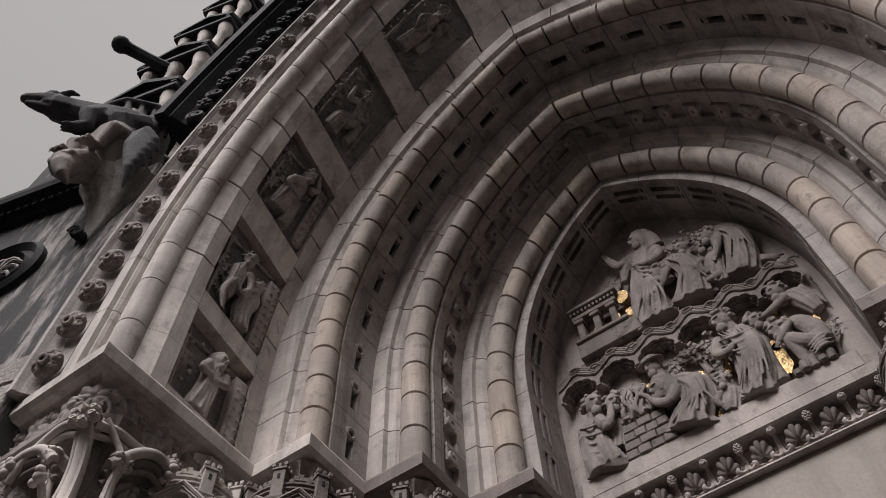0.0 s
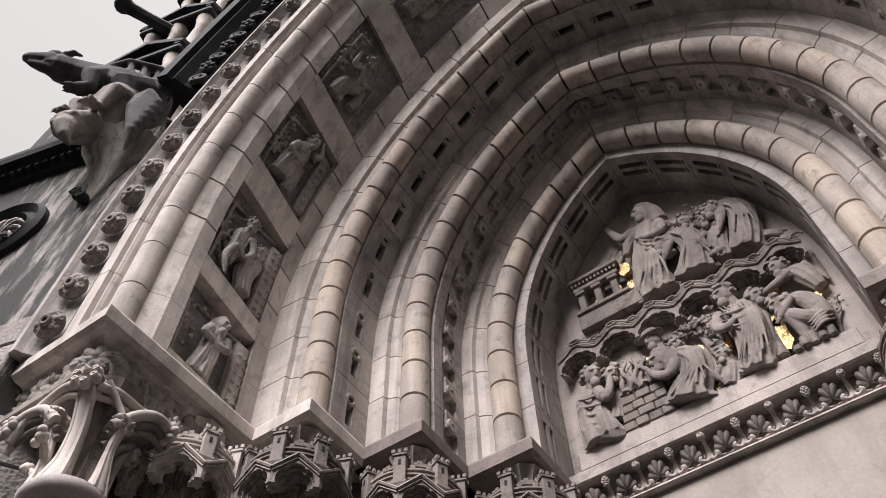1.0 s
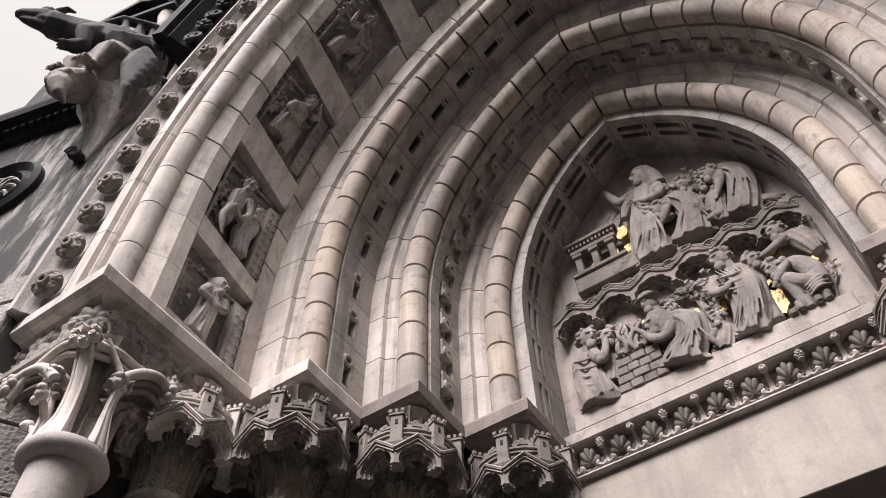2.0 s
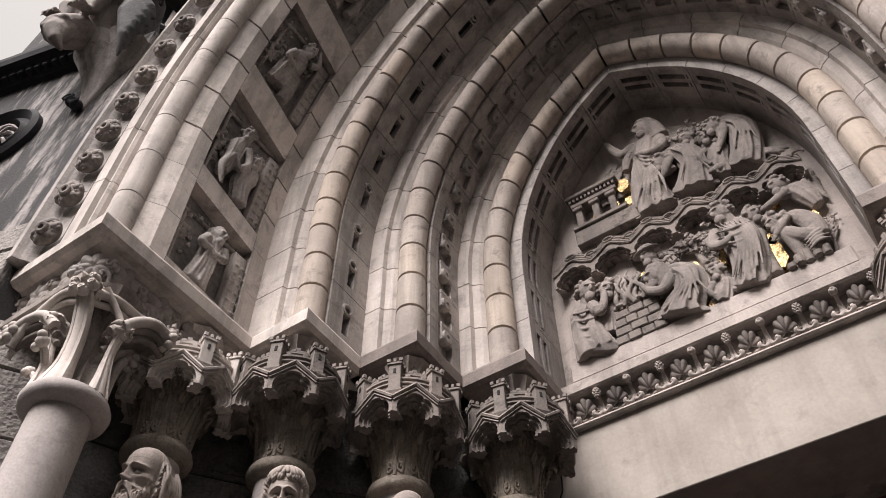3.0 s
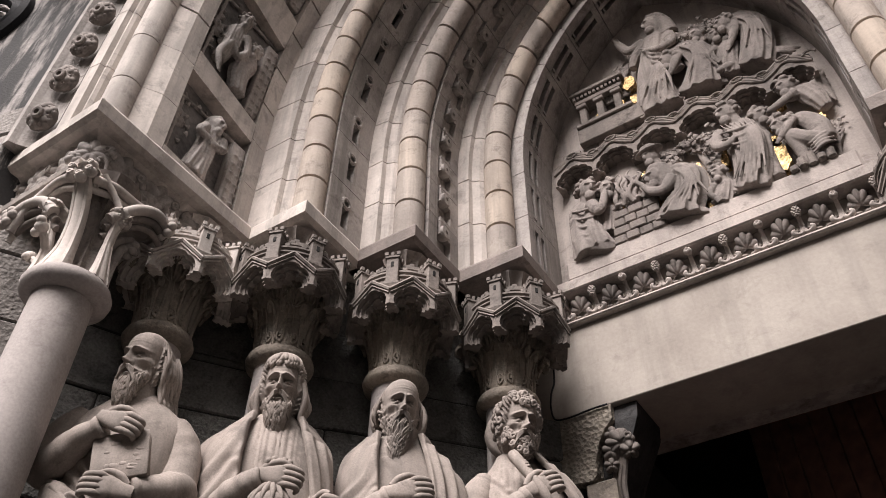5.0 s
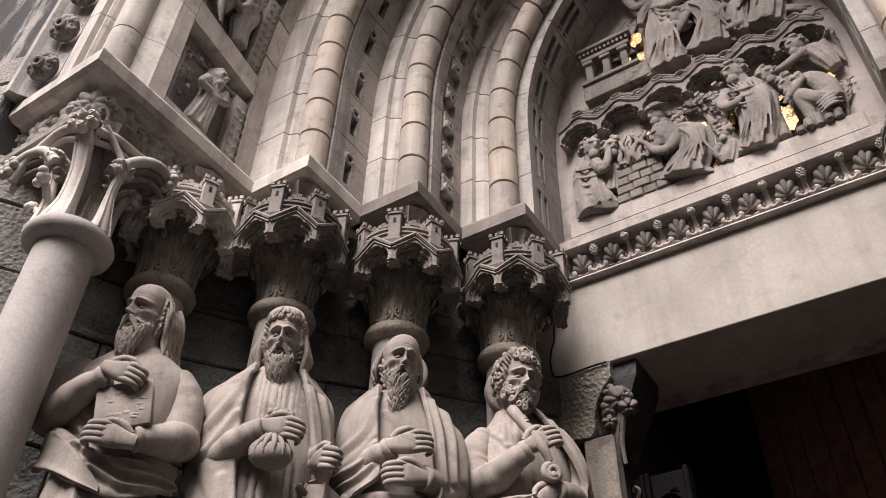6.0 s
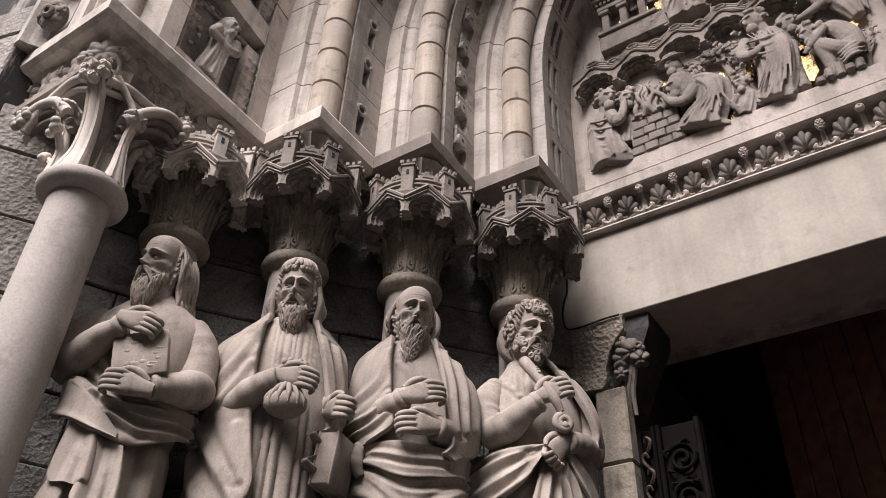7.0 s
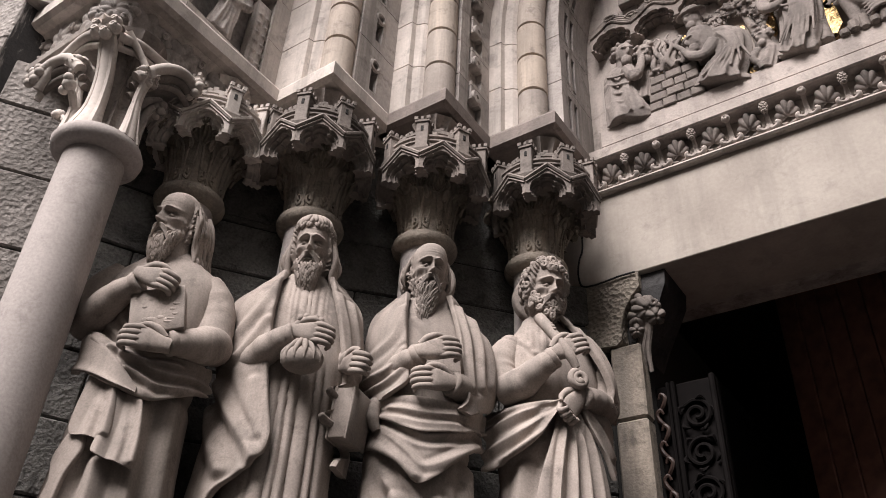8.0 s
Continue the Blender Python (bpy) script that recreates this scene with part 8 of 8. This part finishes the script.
# ---- reliefs in the panels of the outer order ----
def panel_relief(i, a, b, label, **kw):
    """A figure on leafy ground in one panel; its frame follows the reveal."""
    mid = (a + b) / 2
    P = reveal(3.23, 0.10)
    lo, hi, c = arch_at(P, a), arch_at(P, b), arch_at(P, mid)
    up = (hi - lo).normalized()
    across = Vector((0, 1, 0))
    out = across.cross(up).normalized()
    if out.x < 0:
        out = -out
    # local x runs along the wall's depth, local z up the arch, local -y out of the panel
    m = Matrix((across, -out, up)).transposed().to_4x4()
    m.translation = lo
    L = (hi - lo).length
    bm = bmesh.new()
    for h in kw["faces"]:
        face(bm, h[0], 0.07, h[1] * L, 0.056, h[2], h[3], 70 + i)
    for k, (spine, amp) in enumerate(kw["robes"]):
        wrapped(bm, [(x, 0.045 + 0.01 * (k % 2), z * L, w, 0.055) for x, z, w in spine], 9, amp, 3 * i + k)
        for q in range(5):
            u = -0.8 + 0.4 * q
            swag(bm, [(x + 0.75 * u * w, 0.088, z * L) for x, z, w in spine[1:]], 0.010)
    for pts in kw["limbs"]:
        reach(bm, [(x, 0.09 + 0.01 * k, z * L) for k, (x, z) in enumerate(pts)], 0.036, 0.020)
    leaf_mass(bm, (-0.20, TY - 0.01, L * 0.55), (0.035, 0.012, L * 0.13), 34, 0.020, 80 + i)
    leaf_mass(bm, (0.13, TY - 0.01, L * 0.66), (0.02, 0.012, L * 0.06), 10, 0.018, 90 + i)
    bmesh.ops.transform(bm, matrix=Matrix.Translation((0, -TY, 0)), verts=bm.verts)
    # flush strip with a column of scooped notches
    block(bm, (0.185, -0.066, 0.01), (0.30, 0.01, L * 0.80), 0.006)
    for j in range(int(L * 0.78 / 0.082)):
        z = 0.055 + 0.082 * j
        for dx in (0.0, 0.055):
            tube(bm, *bend([(0.208 + dx, -0.064, z), (0.220 + dx, -0.074, z - 0.009), (0.234 + dx, -0.074, z - 0.008), (0.244 + dx, -0.064, z + 0.003)], [0.004, 0.009, 0.009, 0.004], 4), 7)
    # raised inner moulding with drilled beads along the top and the side
    for p, q, r in (((-0.235, 0.04), (-0.235, L - 0.10), 0.014), ((-0.235, L - 0.10), (0.30, L - 0.10), 0.016)):
        tube(bm, [(p[0], -0.012, p[1]), (q[0], -0.012, q[1])], r, 8)
    for j in range(6):
        ball(bm, (-0.22 + 0.09 * j, -0.006, L - 0.05), (0.016, 0.014, 0.016), sub=1)
    for j in range(8):
        ball(bm, (-0.275, -0.006, 0.08 + (L - 0.2) * j / 7), (0.016, 0.014, 0.016), sub=1)
    bmesh.ops.transform(bm, matrix=m, verts=bm.verts)
    sculpted("panel_relief", bm, STREAK, 0.0068, parent=big_arch, label=label, soften=1)


poses = [dict(faces=[(0.02, 0.74, 10, "veil")], robes=[([(0.02, 0.69, 0.04), (0.01, 0.63, 0.085), (0.0, 0.45, 0.075), (-0.01, 0.28, 0.085), (-0.03, 0.06, 0.10)], 0.16)], limbs=[[(-0.06, 0.62), (-0.10, 0.50), (-0.02, 0.48)], [(0.08, 0.62), (0.10, 0.50), (0.03, 0.46)]]),
         dict(faces=[(-0.06, 0.74, -20, "curly"), (0.09, 0.54, -30, "curly")], robes=[([(-0.07, 0.68, 0.04), (-0.09, 0.60, 0.075), (-0.10, 0.42, 0.07), (-0.13, 0.24, 0.05)], 0.12), ([(0.09, 0.49, 0.04), (0.10, 0.42, 0.075), (0.05, 0.28, 0.09), (0.08, 0.08, 0.08)], 0.14)], limbs=[[(-0.02, 0.60), (0.02, 0.46), (-0.02, 0.36)], [(-0.12, 0.40), (-0.17, 0.24), (-0.14, 0.10)], [(0.03, 0.42), (-0.04, 0.34), (-0.08, 0.38)]]),
         dict(faces=[(0.03, 0.78, 15, "curly")], robes=[([(0.03, 0.72, 0.04), (0.0, 0.65, 0.10), (-0.03, 0.45, 0.11), (-0.06, 0.18, 0.11)], 0.18), ([(0.06, 0.40, 0.05), (0.06, 0.22, 0.06), (0.04, 0.06, 0.06)], 0.14)], limbs=[[(0.09, 0.64), (0.15, 0.70), (0.12, 0.80)], [(-0.08, 0.62), (-0.12, 0.50), (-0.04, 0.46)]]),
         dict(faces=[(0.0, 0.70, -15, "curly")], robes=[([(0.0, 0.64, 0.04), (0.02, 0.56, 0.085), (0.04, 0.38, 0.09), (-0.06, 0.28, 0.09), (-0.08, 0.10, 0.09)], 0.15), ([(0.12, 0.38, 0.04), (0.13, 0.25, 0.05), (0.11, 0.12, 0.05)], 0.10)], limbs=[[(-0.06, 0.56), (-0.13, 0.50), (-0.15, 0.60)], [(0.09, 0.54), (0.14, 0.46), (0.08, 0.42)]]),
         dict(faces=[(-0.02, 0.74, 20, "curly"), (0.10, 0.60, 10, "veil")], robes=[([(-0.02, 0.68, 0.04), (-0.03, 0.60, 0.08), (-0.04, 0.40, 0.08), (-0.08, 0.12, 0.09)], 0.15), ([(0.10, 0.54, 0.04), (0.10, 0.46, 0.06), (0.08, 0.20, 0.07)], 0.14)], limbs=[[(0.05, 0.60), (0.08, 0.50), (0.02, 0.46)], [(-0.09, 0.58), (-0.15, 0.50), (-0.13, 0.40)]])]
for i, ((a, b), kw) in enumerate(zip(PANELS, poses)):
    panel_relief(i, a, b, "weathered figure carved on leafy ground", **kw)

# ---- door: corner stone, corbel, pilaster and leaves ----
door_side = bmesh.new()
prof = [(-1.33, 3.93), (-1.02, 3.90), (-0.985, 3.93), (-0.98, 4.02), (-0.95, 4.12), (-0.90, 4.20), (-0.85, 4.25), (-0.845, 4.346), (-1.33, 4.346)]
rings(door_side, [[(x, y, z) for x, z in prof] for y in (5.30, 5.72)])
tagged(finish("corner_stone", door_side, ROUGH), "tooled buff corner stone under the end of the lintel", "stone")
bm = bmesh.new()
rings(bm, [[(-x, y, z) for x, z in reversed(prof)] for y in (5.30, 5.72)])
tagged(finish("corner_stone", bm, ROUGH), "tooled buff corner stone under the end of the lintel", "stone")

bracket = thing("corbel", "limestone corbel carved with a curled leaf at the door", "corbel")
bm = bmesh.new()
rings(bm, [[(-0.95 + d, y0, z), (-0.95 + d, 5.70, z), (-1.1, 5.70, z), (-1.1, y0, z)] for z, d, y0 in ((3.72, 0.02, 5.44), (3.86, 0.05, 5.42), (4.0, 0.11, 5.39), (4.15, 0.19, 5.36), (4.25, 0.24, 5.345), (4.346, 0.25, 5.345))])
# the bracket is much darker than the leaf in front of it
part("bracket", bm, CRUST, bracket, "dark grey bracket")
bm = bmesh.new()
for dx, dz, tip, roll, r, lobes, dome in ((-0.815, 4.085, 24, 20, 0.088, 7, 0.055), (-0.765, 4.035, 34, 70, 0.058, 5, 0.045), (-0.872, 4.045, 14, -60, 0.060, 5, 0.042), (-0.845, 4.145, 10, -15, 0.055, 5, 0.038), (-0.885, 3.965, 20, -70, 0.044, 5, 0.034)):
    plate_leaf(bm, pose(dx - 0.015, 5.325, dz + 0.005, tip, 0, 22) @ pose(0, 0, 0, 0, roll, 0), r, lobes, dome, cut=0.34)
tube(bm, spiral((-0.765, 5.275, 4.10), 0.017, 0.017, 1.0, ((1, 0.3, 0), (0, 0, 1)), n=13), 0.008, 6)
for j in (-1, 0, 1):
    tube(bm, *bend([(-0.90 + 0.035 * j, 5.40, 3.74), (-0.89 + 0.03 * j, 5.37, 3.86), (-0.85 + 0.022 * j, 5.345, 3.97), (-0.825 + 0.015 * j, 5.33, 4.05)], [0.012, 0.016, 0.017, 0.016], 4), 7)
part("leaf", bm, CARVED, bracket, "deeply carved curled leaf", smooth=True)

for sd in (-1, 1):
    pil = thing("door_pilaster", "plain buff limestone pilaster beside the door", "pilaster", pose(0, 0, 0))
    for i, z in enumerate((0.0, 0.62, 1.22, 1.80, 2.42, 2.98, 3.45)):
        z1 = (0.62, 1.22, 1.80, 2.42, 2.98, 3.45, 3.90)[i]
        bm = bmesh.new()
        a, b = sorted((sd * 1.07, sd * 0.888))
        block(bm, (a, 5.315, z + 0.003), (b, 5.43, z1 - 0.003), 0.012)
        part("stone", bm, BUFF, pil)

leaf_door = thing("door_1", "carved oak door leaf with scrolled foliage, coloured dark for the doorway's shade", "door", kind="structure")
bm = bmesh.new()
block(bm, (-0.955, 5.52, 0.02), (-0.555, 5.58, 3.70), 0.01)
part("panel", bm, SHADE_OAK, leaf_door)
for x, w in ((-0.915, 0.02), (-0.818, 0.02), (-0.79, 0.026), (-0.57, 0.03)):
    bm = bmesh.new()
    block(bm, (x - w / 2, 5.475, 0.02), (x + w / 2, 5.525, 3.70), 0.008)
    part("edge_moulding", bm, SHADE_OAK, leaf_door)
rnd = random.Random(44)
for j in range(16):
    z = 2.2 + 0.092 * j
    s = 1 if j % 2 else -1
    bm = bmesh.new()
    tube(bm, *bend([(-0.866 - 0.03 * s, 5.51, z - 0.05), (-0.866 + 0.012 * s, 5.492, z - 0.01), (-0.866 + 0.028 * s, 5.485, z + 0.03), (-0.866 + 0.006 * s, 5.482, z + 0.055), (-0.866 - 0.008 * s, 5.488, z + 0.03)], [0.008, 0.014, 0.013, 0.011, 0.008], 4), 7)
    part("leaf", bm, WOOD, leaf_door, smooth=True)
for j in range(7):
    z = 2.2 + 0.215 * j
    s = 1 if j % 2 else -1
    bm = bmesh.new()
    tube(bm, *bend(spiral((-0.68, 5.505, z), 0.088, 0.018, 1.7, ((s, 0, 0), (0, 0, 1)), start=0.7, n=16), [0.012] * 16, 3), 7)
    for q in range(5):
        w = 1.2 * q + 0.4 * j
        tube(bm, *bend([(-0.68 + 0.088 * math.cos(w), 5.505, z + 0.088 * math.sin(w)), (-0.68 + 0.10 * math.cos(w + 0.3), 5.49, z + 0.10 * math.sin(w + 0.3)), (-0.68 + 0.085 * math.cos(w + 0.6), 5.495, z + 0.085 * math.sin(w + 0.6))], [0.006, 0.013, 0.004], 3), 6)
    part("scroll", bm, SHADE_OAK, leaf_door, smooth=True)
far_door = thing("door_2", "dark reddish oak plank door inside the porch", "door", pose(-0.40, 6.85, 0, 0, 0, -22), kind="structure")
for i in range(8):
    bm = bmesh.new()
    block(bm, (0.155 * i, 0.0, 0.02), (0.149 + 0.155 * i, 0.06, 4.9), 0.008)
    part("plank", bm, DOOR, far_door)


# ---- cable along the end of the lintel ----
bm = bmesh.new()
tube(bm, *bend([(-1.18, 5.296, 4.80), (-1.186, 5.296, 4.63), (-1.21, 5.296, 4.56), (-1.225, 5.296, 4.47), (-1.215, 5.292, 4.38), (-1.19, 5.288, 4.345), (-1.14, 5.288, 4.335), (-1.08, 5.288, 4.335), (-0.96, 5.288, 4.345), (-0.86, 5.288, 4.345)], [0.006] * 10, 5), 7)
tagged(finish("cable", bm, IRON, smooth=True), "thin black cable along the lower edge of the lintel", "cable")


# ---- ashlar pieces, last ----
def facing(name, parent, p0, p1, z0, z1, course, length, material, proud=0.012, deep=0.05, seed=0, jitter=0.006):
    """Coursed blocks over one flat run of wall, from p0 to p1 seen from outside, left to right."""
    rnd = random.Random(seed)
    p0, p1 = Vector((*p0, 0)), Vector((*p1, 0))
    d = p1 - p0
    L = d.length
    u = d.normalized()
    n = Vector((u.y, -u.x, 0))
    m = Matrix((u, -n, Vector((0, 0, 1)))).transposed().to_4x4()
    m.translation = p0
    z, row = z0, 0
    while z < z1 - 0.02:
        h = min(course * rnd.uniform(0.9, 1.12), z1 - z)
        x = -length * (0.5 if row % 2 else 0.0) * rnd.uniform(0.8, 1.1)
        while x < L:
            w = length * rnd.uniform(0.8, 1.25)
            a, b = max(x, 0.0), min(x + w, L)
            if b - a > 0.03:
                bm = bmesh.new()
                j = rnd.uniform(-jitter, jitter)
                block(bm, (a + 0.004, -proud - j, z + 0.004), (b - 0.004, deep, z + h - 0.004), 0.008)
                ob = part(name, bm, material, parent)
                ob.matrix_basis = m
            x += w
        z += h
        row += 1


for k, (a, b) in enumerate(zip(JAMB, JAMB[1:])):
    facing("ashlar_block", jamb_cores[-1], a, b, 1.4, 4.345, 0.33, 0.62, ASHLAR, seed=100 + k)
facing("ashlar_block", wall_west, (-4.9, cant(-4.9)), (-3.1, 2.42), 2.0, 5.6, 0.42, 0.75, TOOLED, proud=0.015, seed=120)
facing("ashlar_block", wall_west, (-3.1, 2.50), (-2.85, 2.90), 2.0, 4.85, 0.42, 0.75, TOOLED, proud=0.012, seed=121)
